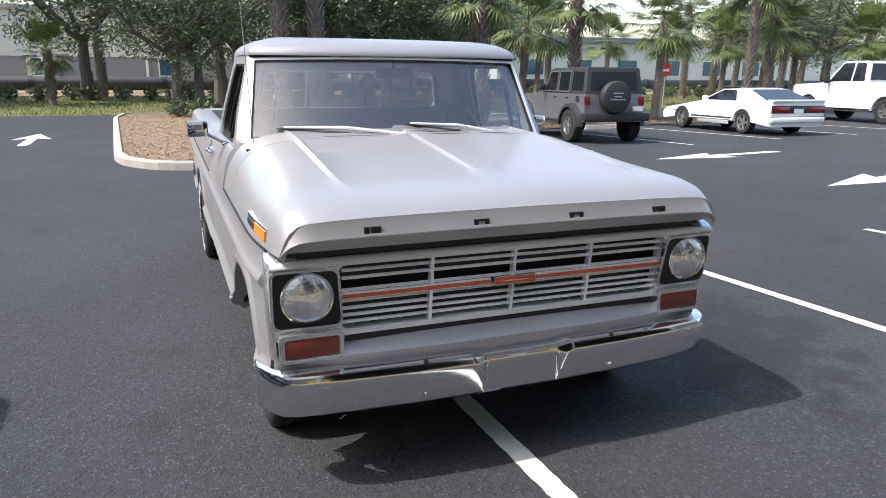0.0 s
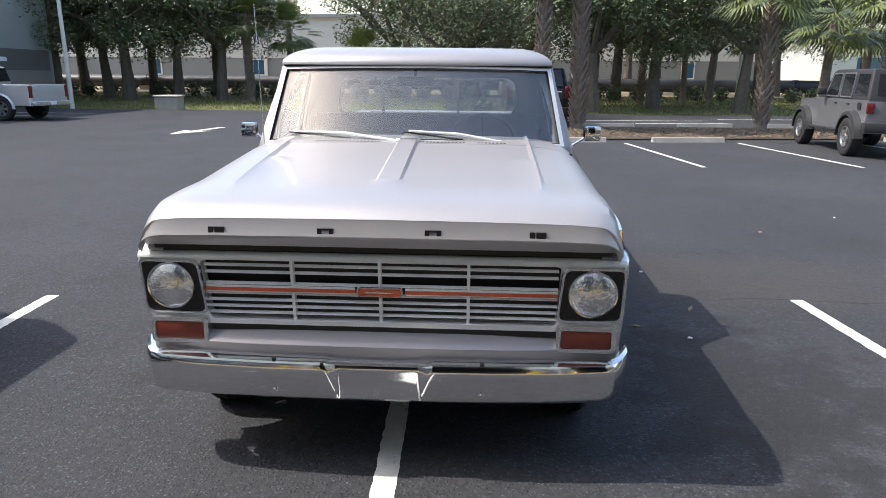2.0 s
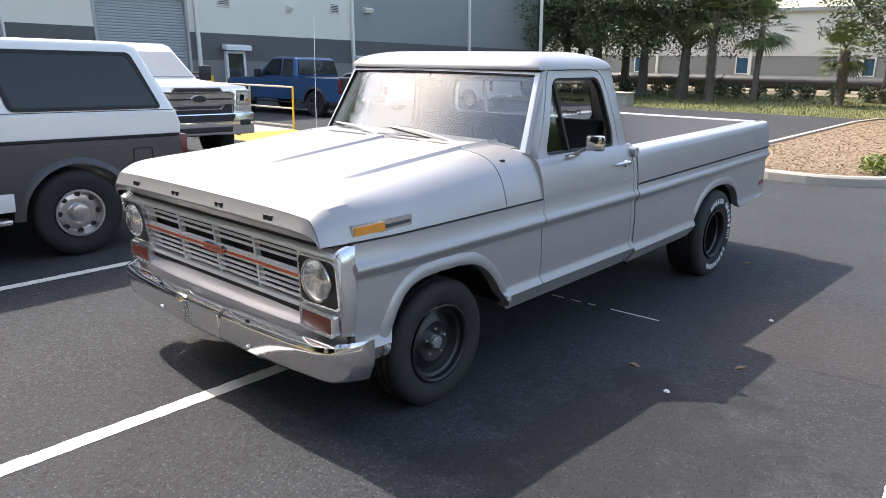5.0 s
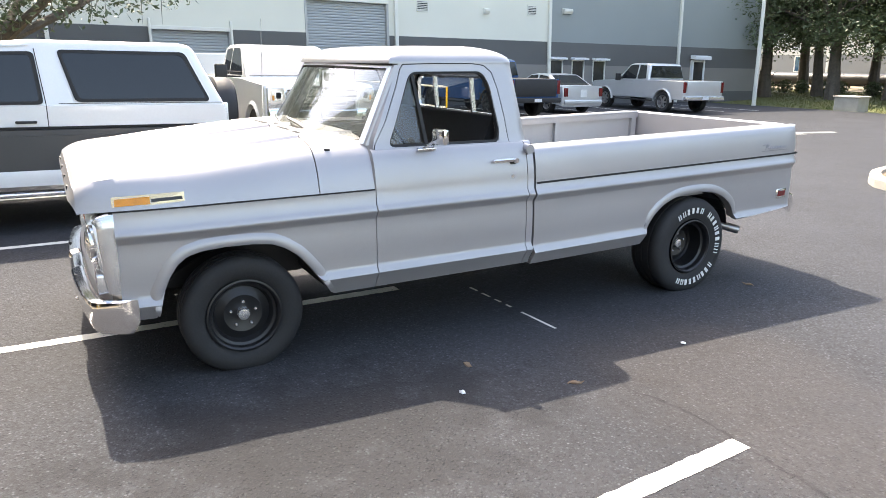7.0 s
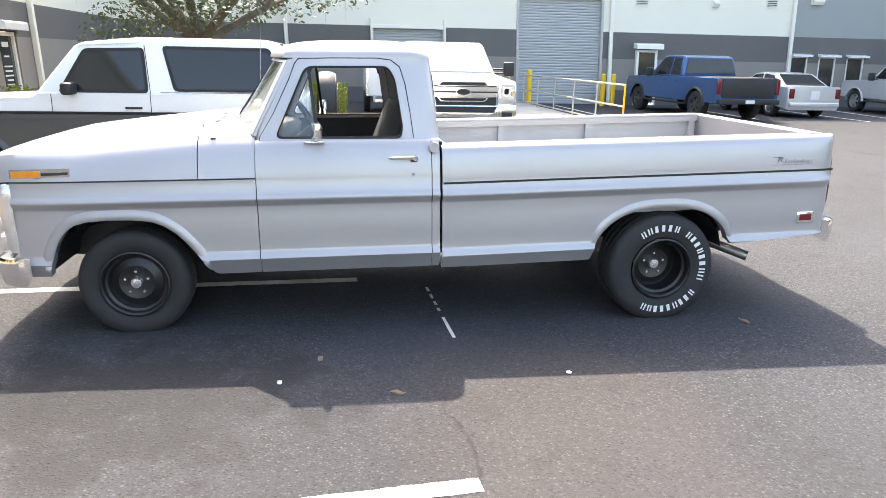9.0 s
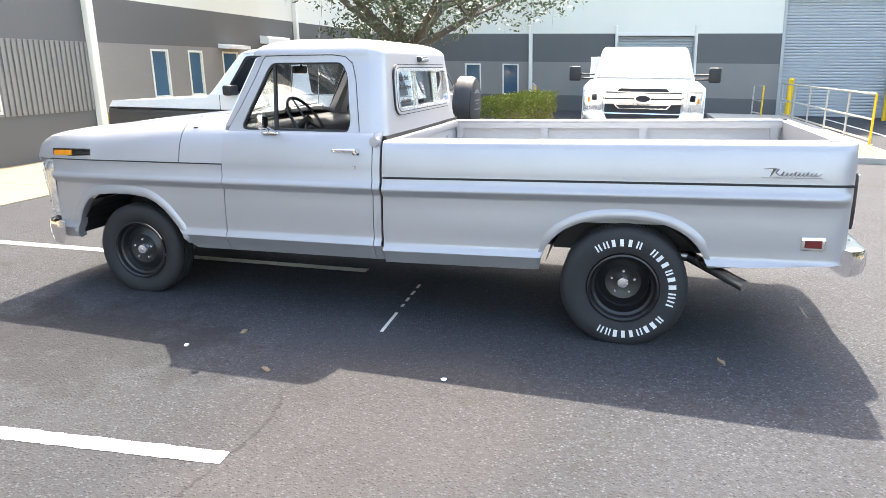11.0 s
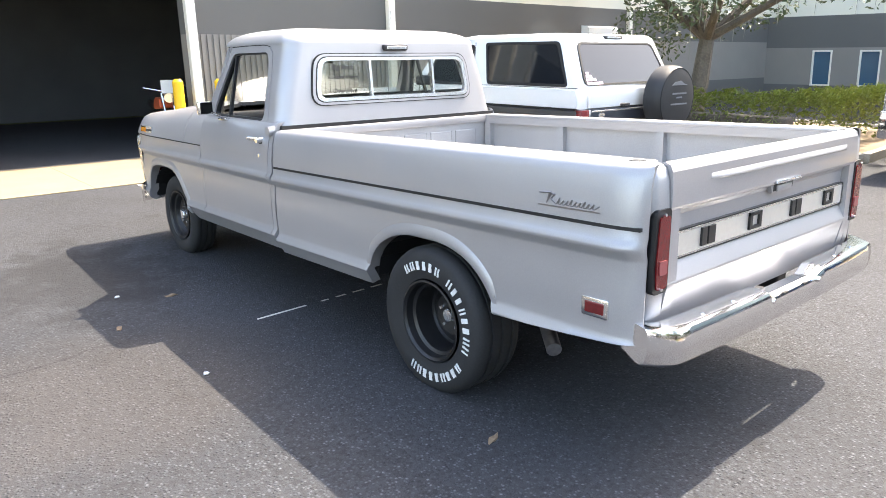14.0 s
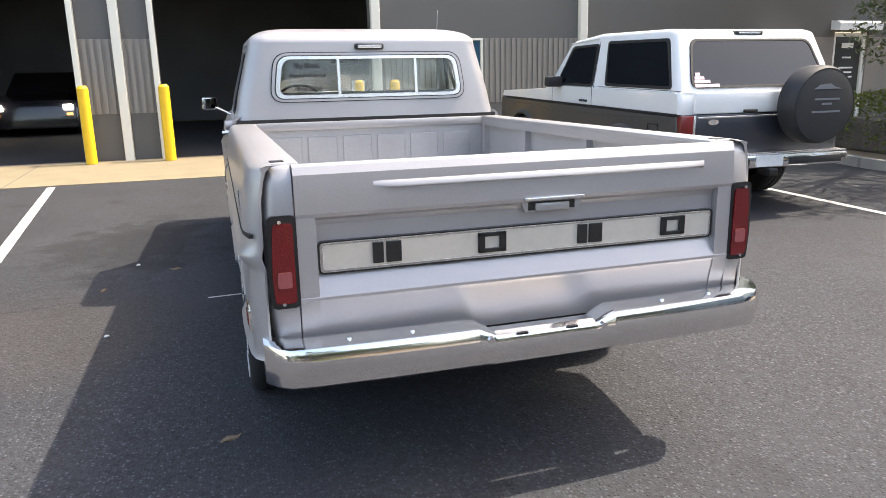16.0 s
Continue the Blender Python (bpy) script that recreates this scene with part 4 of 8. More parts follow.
seen = set()
for ob in truck.children_recursive:
    if ob.data.name not in seen and ob.name.split(".")[0] in ("bed_side", "black_pinstripe", "script_badge", "rear_side_marker", "red_lens", "bed_inner_side", "bed_rail", "stake_post", "stake_pocket", "front_wall_rail", "bed_front_wall", "pressed_panel") or (ob.name.startswith("arch_lip") and ob.parent.name.startswith("bed_side")):
        seen.add(ob.data.name)
        bed_lift(ob)

# tailgate
prof = [(4.455, 1.152), (4.475, 1.158), (4.495, 1.150), (4.507, 1.125), (4.512, 1.06), (4.512, 0.998), (4.506, 0.985), (4.482, 0.972), (4.474, 0.955), (4.474, 0.790), (4.480, 0.780), (4.512, 0.715), (4.512, 0.705), (4.505, 0.690), (4.488, 0.605), (4.480, 0.53)]
gate = part("tailgate", loft([[(x, y, z) for y, z in prof] + [(x, 4.43, 0.53), (x, 4.43, 1.145)] for x in (-0.838, -0.80, 0, 0.80, 0.838)]), SILVER, truck, "", True, 18)
for s in (-1, 1):
    part("gate_end_plate", prism([(4.44, 0.99), (4.508, 0.986), (4.511, 0.70), (4.48, 0.53), (4.44, 0.53)], s * 0.775, s * 0.8375), SILVER, gate)
    # rear corner posts and lamps
    post = part("rear_post", loft([[(s * 0.842, 4.505 - o, z), (s * 0.90, 4.503 - o, z), (s * (0.930 - d), 4.492 - o, z), (s * (0.944 - d), 4.45 - o, z), (s * 0.90, 4.42, z), (s * 0.85, 4.42, z)] for z, o, d in ((0.50, 0.03, 0.03), (0.6, 0.01, 0.012), (0.75, 0.0, 0.0), (1.0, 0.0, 0.005), (1.10, 0.008, 0.012), (1.14, 0.022, 0.02), (1.153, 0.045, 0.03))]), SILVER, truck, "", True, 50)
    lamp = part("tail_lamp", prism(rounded([(s * 0.838, 0.69), (s * 0.930, 0.69), (s * 0.936, 0.80), (s * 0.927, 1.0), (s * 0.838, 1.0)], 0.02), 4.47, 4.513, "y"), BLACK, truck, "tall red tail lamp in a black frame")
    part("red_lens", prism(rounded([(s * 0.850, 0.708), (s * 0.918, 0.708), (s * 0.924, 0.80), (s * 0.914, 0.975), (s * 0.850, 0.975)], 0.015), 4.46, 4.519, "y"), RED_LENS, lamp)
    part("reversing_lens", prism(rounded([(s * 0.862, 0.762), (s * 0.908, 0.762), (s * 0.908, 0.815), (s * 0.862, 0.815)], 0.008), 4.47, 4.523, "y"), mat("pink_clear_lens", (0.30, 0.08, 0.08), 0.2, 0, 0.1, 20), lamp)
    for z in (0.708, 0.982):
        part("lens_screw", tube((s * 0.892, 4.515, z), (s * 0.892, 4.526, z), 0.006, n=8), CHROME, lamp)
part("gate_bead", loft([[(x, 4.511, 1.066), (x, 4.511 + h, 1.074), (x, 4.511 + h * 0.9, 1.082), (x, 4.511, 1.094)] for x, h in ((-0.70, 0.0), (-0.62, 0.014), (0.50, 0.014), (0.58, 0.0))], closed=False), SILVER, gate, "", True)
part("badge_panel_frame", band(rounded([(-0.770, 0.788), (0.770, 0.788), (0.770, 0.900), (-0.770, 0.900)], 0.018), rounded([(-0.765, 0.793), (0.765, 0.793), (0.765, 0.895), (-0.765, 0.895)], 0.015), lambda u, v, d: (u, 4.492 - d, v), 0.02), BLACK, gate)
panel = part("badge_panel", prism(rounded([(-0.765, 0.793), (0.765, 0.793), (0.765, 0.895), (-0.765, 0.895)], 0.015), 4.470, 4.489, "y"), mat("brushed_panel", (0.72, 0.69, 0.63), 0.32, 0.55, 0.05, 4), gate, "brushed metal badge panel")
part("panel_border", band(rounded([(-0.763, 0.795), (0.763, 0.795), (0.763, 0.893), (-0.763, 0.893)], 0.015), rounded([(-0.756, 0.801), (0.756, 0.801), (0.756, 0.887), (-0.756, 0.887)], 0.012), lambda u, v, d: (u, 4.491 - d, v), 0.003), CHROME, panel)
RING = ((-1, -.55, -1, 1), (.55, 1, -1, 1), (-1, 1, .6, 1), (-1, 1, -1, -.6))
SPLIT = ((-1, -.3, -1, 1), (-.1, .9, -1, 1))
for x, bits in ((0.535, SPLIT), (0.155, RING), (-0.235, SPLIT), (-0.59, RING)):
    bm = bmesh.new()
    for a, b, c, d in bits:
        add_box(bm, x - b * 0.052, x - a * 0.052, 4.485, 4.499, 0.8475 + c * 0.036, 0.8475 + d * 0.036, 0.0015)
    part("tailgate_badge", bm, BLACK, panel, "black block badge")
bm = prism([(-0.20, 1.0), (0.055, 1.0), (0.03, 0.945), (-0.175, 0.945)], 4.478, 4.496, "y")
h = part("tailgate_handle", bm, SILVER, gate)
part("handle_bar", box(-0.19, 0.045, 4.49, 4.525, 0.988, 1.002, 0.004), DULL_CHROME, h, "", True)
part("handle_recess", box(-0.165, 0.02, 4.490, 4.4975, 0.950, 0.990, 0.002), BLACK, h)
part("handle_paddle", box(-0.14, -0.005, 4.492, 4.506, 0.948, 0.976, 0.004), SILVER, h, "", True)

for ob in truck.children:
    if ob.name.split(".")[0] in ("tailgate", "rear_post", "tail_lamp"):
        ob.location.x = -0.014

# rear bumper, exhaust, underside
def rear_prof(k):
    dip = 1.0 if k < 0.20 else (0.0 if k > 0.27 else (0.27 - k) / 0.07)
    return [(0.0, 0.585 - 0.04 * dip), (0.06, 0.588 - 0.036 * dip), (0.095 - 0.012 * dip, 0.578 - 0.036 * dip), (0.105 - 0.016 * dip, 0.560 - 0.03 * dip), (0.108 - 0.016 * dip, 0.50), (0.095 - 0.012 * dip, 0.447), (0.08, 0.436), (0.06, 0.442), (0.0, 0.48)]


rxs = [-1.0, -0.99, -0.96, -0.92, -0.85, -0.6, -0.4, -0.272, -0.27, -0.20, -0.198, 0, 0.198, 0.20, 0.27, 0.272, 0.4, 0.6, 0.85, 0.92, 0.96, 0.99, 1.0]
ry = lambda x: 4.535 - 0.02 * (abs(x) / 0.9) ** 3 - 0.085 * max(0, (abs(x) - 0.90) / 0.1) ** 2
rb = bumper("rear_bumper", ry, 1, rear_prof, rxs, "chrome rear bumper with a stepped centre")
rb.location.x, rb.scale.x = -0.02, 0.975
for x in (-0.72, -0.50, 0.50, 0.72):
    part("bumper_bolt", tube((x, ry(x) + 0.055, 0.583), (x, ry(x) + 0.055, 0.592), 0.013, 0.009), CHROME, rb, "", True)
for x in (-0.225, 0.225):
    part("bumper_bolt", tube((x, ry(x) + 0.085, 0.535), (x, ry(x) + 0.106, 0.535), 0.015, 0.011), CHROME, rb, "", True)
for x in (-0.10, 0.10):
    part("bumper_slot", box(x - 0.02, x + 0.02, ry(x) + 0.08, ry(x) + 0.094, 0.538, 0.545), BLACK, rb)
bm = bmesh.new()
add_tube(bm, (0.58, 3.20, 0.43), (0.62, 3.72, 0.42), 0.034)
add_tube(bm, (0.62, 3.72, 0.42), (0.855, 4.02, 0.318), 0.034)
part("exhaust_pipe", bm, mat("exhaust_steel", (0.42, 0.41, 0.40), 0.4, 1.0, 0.2, 10), truck, "bare steel exhaust tip", True)
for s in (-1, 1):
    part("frame_rail", box(0.36, 0.46, -0.55, 4.4, 0.40, 0.52, 0.01, Matrix.Diagonal((s, 1, 1, 1))), BLACK, truck)
    for yc, z0 in ((0, 0.70), (3.32, 0.70)):
        part("inner_wheel_arch", loft([[(s * x, yc + 0.44 * math.cos(radians(a)), 0.42 + 0.30 * math.sin(radians(a))) for a in range(0, 181, 20)] for x in (0.50, 0.945)], closed=False), BLACK, truck)
        part("inner_wheel_wall", box(0.49, 0.505, yc - 0.44, yc + 0.44, 0.40, 0.72, 0, Matrix.Diagonal((s, 1, 1, 1))), BLACK, truck)
part("floor_pan", box(-0.88, 0.88, 0.48, 2.80, 0.43, 0.46), BLACK, truck)
# unseen plate added under the hood to stop sun leaking through its seam
part("engine_cover", box(-0.93, 0.93, -0.60, 0.76, 0.895, 0.905), BLACK, truck)
part("engine_pan", box(-0.50, 0.50, -0.62, 0.5, 0.40, 0.55), BLACK, truck)
part("rear_pan", box(-0.80, 0.80, 3.80, 4.42, 0.50, 0.54), BLACK, truck)
part("axle", tube((-0.7, 3.33, 0.31), (0.7, 3.33, 0.31), 0.05), BLACK, truck)
part("differential", tube((0, 3.25, 0.31), (0, 3.44, 0.31), 0.13, 0.11, 20), BLACK, truck, "", True)
part("front_beam", tube((-0.7, 0, 0.28), (0.7, 0, 0.28), 0.05), BLACK, truck)
for s in (-1, 1):
    old_wheel(truck, "front_wheel", s * 0.822, -0.004, 0.331, 0.205, 0.307, s, False)
    old_wheel(truck, "rear_wheel", s * 0.850, 3.338, 0.368, 0.285, 0.347 - 0.055, s, True)

# words lettered by hand on the rear window glass
INK = mat("black_ink", (0.02, 0.02, 0.02), 0.6)
for text, z, size in (("Big Block", 1.476, 0.044), ("Standard 4 Speed", 1.417, 0.034), ("Overdrive", 1.327, 0.044)):
    cu = bpy.data.curves.new("lettering", "FONT")
    cu.body, cu.size, cu.align_x, cu.extrude, cu.shear = text, size, "CENTER", 0.0005, 0.12
    cu.offset = 0.0012
    ob = new("lettering", cu)
    ob.data.materials.append(INK)
    ob.parent = rw
    ob.matrix_local = pose(0.43, back(0.43, z, 0)[1] + 0.004, z, 90 - 5.7, 0, 180)
    tagged(ob, "black hand-lettered words on the glass")


# ---- ground ----
FAR_Z = lot_z(30)


def ground_z(y):
    return lot_z(min(y, 30.0))


def structure(name, bm, material, label="", m=None, smooth=False):
    ob = part(name, bm, material, None, label, smooth)
    if m is not None:
        ob.matrix_world = m
    return tagged(ob, kind="structure")


bm = bmesh.new()
rows = [[bm.verts.new((x, y, (lot_z(y) if y < 30.01 else FAR_Z) - 0.05)) for x in (-900, -60, 60, 900)] for y in (-400, -60, 30, 120, 1500)]
for a, b in zip(rows, rows[1:]):
    for i in range(3):
        bm.faces.new((a[i], a[i + 1], b[i + 1], b[i]))
structure("ground", bm, GRASS_G, "dry grassy ground out to the horizon")


def asphalt_material():
    m = mat("car_park_asphalt", (0.052, 0.0545, 0.0610), 0.82, 0, 0.3, 0.6, 0.0, 200)
    nt = m.node_tree
    b = nt.nodes["Principled BSDF"]
    tc = nt.nodes.new("ShaderNodeTexCoord")
    def noisy(scale, detail, rough=0.6):
        n = nt.nodes.new("ShaderNodeTexNoise")
        n.inputs["Scale"].default_value, n.inputs["Detail"].default_value, n.inputs["Roughness"].default_value = scale, detail, rough
        nt.links.new(tc.outputs["Object"], n.inputs["Vector"])
        return n.outputs[0]
    def span(v, a, b, c, d):
        r = nt.nodes.new("ShaderNodeMapRange")
        for i, q in enumerate((a, b, c, d)):
            r.inputs[i + 1].default_value = q
        nt.links.new(v, r.inputs[0])
        return r.outputs[0]
    def blend(fac, a, colour, mode="MIX"):
        x = nt.nodes.new("ShaderNodeMix")
        x.data_type, x.blend_type = "RGBA", mode
        nt.links.new(fac, x.inputs[0])
        nt.links.new(a, x.inputs[6])
        if isinstance(colour, tuple):
            x.inputs[7].default_value = (*colour, 1)
        else:
            nt.links.new(colour, x.inputs[7])
        return x.outputs[2]
    def math_(op, a, b):
        x = nt.nodes.new("ShaderNodeMath")
        x.operation = op
        for i, v in enumerate((a, b)):
            if isinstance(v, (int, float)):
                x.inputs[i].default_value = v
            else:
                nt.links.new(v, x.inputs[i])
        return x.outputs[0]
    old = b.inputs["Base Color"].links[0].from_socket
    # aggregate in worn tar: every stone has its own tone, with dark pits between
    vor = nt.nodes.new("ShaderNodeTexVoronoi")
    vor.inputs["Scale"].default_value = 68
    nt.links.new(tc.outputs["Object"], vor.inputs["Vector"])
    tone = nt.nodes.new("ShaderNodeSeparateColor")
    nt.links.new(vor.outputs["Color"], tone.inputs[0])
    stones = span(vor.outputs["Distance"], 0.10, 0.55, 1, 0)
    worn = span(noisy(0.9, 6), 0.35, 0.65, 0.45, 1.0)
    pale = math_("MULTIPLY", span(tone.outputs[0], 0.45, 1.0, 0, 1), math_("MULTIPLY", stones, worn))
    c = blend(math_("MULTIPLY", pale, 0.95), old, (0.225, 0.235, 0.255))
    c = blend(math_("MULTIPLY", span(tone.outputs[1], 0.55, 0.9, 0, 0.75), worn), c, (0.024, 0.024, 0.025))
    c = blend(span(noisy(0.45, 6, 0.7), 0.46, 0.62, 0, 0.40), c, (0.036, 0.036, 0.038))
    # pock-marks the width of a coin
    c = blend(span(noisy(24, 4, 0.75), 0.60, 0.68, 0, 0.55), c, (0.022, 0.022, 0.023))
    # dark oil spots and damp blotches
    blot = math_("MULTIPLY", span(noisy(1.7, 4), 0.60, 0.70, 0, 1), 0.55)
    c = blend(blot, c, (0.025, 0.025, 0.026))
    spots = math_("MULTIPLY", span(noisy(5.5, 5, 0.7), 0.66, 0.72, 0, 1), span(noisy(0.8, 3), 0.50, 0.60, 0, 0.7))
    c = blend(spots, c, (0.018, 0.018, 0.019))
    # rusty wash where water stands beside the truck
    sep = nt.nodes.new("ShaderNodeSeparateXYZ")
    nt.links.new(tc.outputs["Object"], sep.inputs[0])
    dx = math_("POWER", math_("DIVIDE", math_("SUBTRACT", sep.outputs[0], 2.6), 1.5), 2.0)
    dy = math_("POWER", math_("DIVIDE", math_("SUBTRACT", sep.outputs[1], 2.3), 0.8), 2.0)
    ring = math_("ADD", math_("ADD", dx, dy), math_("MULTIPLY", math_("SUBTRACT", noisy(1.3, 5), 0.5), 3.0))
    c = blend(math_("MULTIPLY", span(ring, 0.2, 1.3, 1, 0), 0.20), c, (0.12, 0.095, 0.075))
    # brownish film of silt in broad patches
    c = blend(span(noisy(0.7, 6, 0.65), 0.52, 0.68, 0, 0.14), c, (0.058, 0.055, 0.052))
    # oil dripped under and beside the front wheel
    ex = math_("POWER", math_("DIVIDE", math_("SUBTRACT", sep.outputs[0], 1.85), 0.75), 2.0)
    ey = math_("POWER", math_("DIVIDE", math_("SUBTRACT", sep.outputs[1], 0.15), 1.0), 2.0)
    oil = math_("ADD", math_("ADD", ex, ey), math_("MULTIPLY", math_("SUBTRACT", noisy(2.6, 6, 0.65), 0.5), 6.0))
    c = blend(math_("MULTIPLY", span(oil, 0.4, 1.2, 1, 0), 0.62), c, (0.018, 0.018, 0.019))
    # a broad darker patch east of the truck
    gx = math_("POWER", math_("DIVIDE", math_("SUBTRACT", sep.outputs[0], 5.6), 3.6), 2.0)
    gy = math_("POWER", math_("DIVIDE", math_("SUBTRACT", sep.outputs[1], 2.0), 4.2), 2.0)
    east_patch = math_("ADD", math_("ADD", gx, gy), math_("MULTIPLY", math_("SUBTRACT", noisy(0.8, 5), 0.5), 1.6))
    c = blend(math_("MULTIPLY", span(east_patch, 0.6, 1.3, 1, 0), 0.27), c, (0.030, 0.030, 0.032))
    # ragged joint across the ends of the stalls
    wave = math_("MULTIPLY", math_("SUBTRACT", noisy(1.1, 5, 0.65), 0.5), 0.45)
    off = math_("ABSOLUTE", math_("SUBTRACT", math_("ADD", sep.outputs[1], wave), 1.76), 0.0)
    joint = math_("MULTIPLY", span(off, 0.004, 0.016, 1, 0), span(sep.outputs[0], 1.9, 2.3, 0, 0.75))
    c = blend(math_("MULTIPLY", joint, span(noisy(7, 3), 0.40, 0.55, 0.2, 1)), c, (0.016, 0.015, 0.015))
    # grit of a hand's width
    c = blend(span(noisy(30, 3, 0.7), 0.35, 0.65, 0.5, 0), c, (0.03, 0.03, 0.031))
    # cracks
    ck = nt.nodes.new("ShaderNodeTexVoronoi")
    ck.feature = "DISTANCE_TO_EDGE"
    ck.inputs["Scale"].default_value = 0.22
    wob = nt.nodes.new("ShaderNodeVectorMath")
    wob.operation = "ADD"
    nz = nt.nodes.new("ShaderNodeTexNoise")
    nz.inputs["Scale"].default_value, nz.inputs["Detail"].default_value = 1.6, 5
    nt.links.new(tc.outputs["Object"], nz.inputs["Vector"])
    nt.links.new(tc.outputs["Object"], wob.inputs[0])
    nt.links.new(nz.outputs["Color"], wob.inputs[1])
    nt.links.new(wob.outputs[0], ck.inputs["Vector"])
    crack = math_("MULTIPLY", span(ck.outputs["Distance"], 0.0, 0.004, 1, 0), span(noisy(0.35, 3), 0.55, 0.68, 0, 0.35))
    c = blend(crack, c, (0.02, 0.02, 0.02))
    nt.links.new(c, b.inputs["Base Color"])
    bp = nt.nodes.new("ShaderNodeBump")
    bp.inputs["Strength"].default_value, bp.inputs["Distance"].default_value = 0.8, 0.007
    nt.links.new(math_("ADD", math_("MULTIPLY", stones, tone.outputs[2]), math_("MULTIPLY", noisy(210, 2), 0.5)), bp.inputs["Height"])
    nt.links.new(bp.outputs[0], b.inputs["Normal"])
    b.inputs["Specular IOR Level"].default_value = 0.22
    return m


LOT_ASPHALT = asphalt_material()
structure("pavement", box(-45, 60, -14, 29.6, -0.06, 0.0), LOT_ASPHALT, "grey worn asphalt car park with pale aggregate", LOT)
structure("apron", box(-8.6, 26, -5.95, -3.55, -0.05, 0.010), CONCRETE, "pale yellowish concrete apron along the workshop", LOT)
bm = bmesh.new()
for x in (-5.5, -2.5, 0.62, 3.75, 6.9):
    add_box(bm, x, x + 0.012, -5.94, -3.56, 0.009, 0.0115)
structure("apron_joint", bm, mat("dark_joint", (0.12, 0.11, 0.09), 0.9), "", LOT)


def paint_line(p, q, w=0.10, name="stall_line", label="worn white painted parking stall line"):
    p, q = Vector((*p, 0.003)), Vector((*q, 0.003))
    d = (q - p).normalized()
    n = Vector((-d.y, d.x, 0)) * w / 2
    bm = bmesh.new()
    rnd = random.Random(int(p.x * 7 + p.y * 13))
    k = max(2, int((q - p).length / 0.035))
    a = [bm.verts.new(p + (q - p) * i / k + n * rnd.uniform(0.88, 1.06)) for i in range(k + 1)]
    b = [bm.verts.new(p + (q - p) * i / k - n * rnd.uniform(0.93, 1.04)) for i in range(k + 1)]
    for i in range(k):
        bm.faces.new((b[i], b[i + 1], a[i + 1], a[i]))
    ob = structure(name, bm, LINE, label, LOT)
    return ob


for p, q in (((0.10, -3.5), (-0.03, 1.35)), ((3.16, -3.45), (2.745, 1.77)), ((-2.50, -3.5), (-2.73, 1.45)), ((-5.10, -3.5), (-5.30, 1.60)), ((6.3, -3.4), (5.62, 2.08)), ((9.6, -3.4), (8.9, 2.4)),
             ((4.05, 14.8), (4.55, 9.95)), ((7.0, 15.2), (7.57, 10.28)), ((10.0, 15.8), (10.78, 10.8)), ((13.4, 16.4), (14.27, 11.4)), ((16.8, 17.0), (17.74, 11.95)), ((20.3, 17.5), (21.2, 12.5)),
             ((-21, 9.4), (-14.6, 9.4)), ((-21, 14.2), (-15.4, 14.2)), ((-21, 17.6), (-14.8, 17.6)), ((-21.4, 20.2), (-15.2, 19.2)), ((-21, 23.4), (-15.5, 23.4)), ((-21, 25.6), (-15.5, 25.6))):
    paint_line(p, q)
# broken remains of an older line, seen under the truck
for x0, x1 in ((0.20, 0.30), (0.36, 0.46), (0.52, 0.60), (0.66, 0.72), (0.84, 1.20)):
    paint_line((x0, 1.86 + (x0 - 0.2) * 0.05), (x1, 1.86 + (x1 - 0.2) * 0.05), 0.022, "old_line_dash", "thin broken remains of an older line")


def arrow(tip, tail, name):
    t, s = Vector(tip), Vector(tail)
    d = (t - s).normalized()
    n = Vector((-d.y, d.x))
    L = (t - s).length
    pts = [s + n * 0.11, s + d * (L * 0.55) + n * 0.11, s + d * (L * 0.47) + n * 0.45, t, s + d * (L * 0.47) - n * 0.45, s + d * (L * 0.55) - n * 0.11, s - n * 0.11]
    bm = bmesh.new()
    bm.faces.new([bm.verts.new((p.x, p.y, 0.003)) for p in pts])
    structure(name, bm, LINE, "white painted arrow on the asphalt", LOT)


arrow((-4.40, 19.3), (-4.25, 15.5), "lane_arrow_1")
arrow((7.80, 8.4), (11.45, 8.85), "lane_arrow_2")
arrow((7.95, 4.55), (11.6, 5.35), "lane_arrow_3")
arrow((-8.12, 15.7), (-7.65, 18.6), "lane_arrow_4")
# small litter
for i, (x, y, r) in enumerate(((1.763, 2.459, 0.016), (1.728, 0.895, 0.018), (4.6, 5.1, 0.015), (-0.4, -1.9, 0.012), (2.9, -0.2, 0.015))):
    rnd = random.Random(i)
    bm = bmesh.new()
    bmesh.ops.create_icosphere(bm, subdivisions=1, radius=r)
    for v in bm.verts:
        v.co = Vector((v.co.x * rnd.uniform(0.7, 1.4), v.co.y * rnd.uniform(0.7, 1.4), v.co.z * 0.5 + r * 0.45))
    tagged(part("paper_scrap", bm, WHITE_LETTER), "small crumpled white scrap on the asphalt", "litter", "scraps on the asphalt").matrix_world = LOT @ pose(x, y, 0)
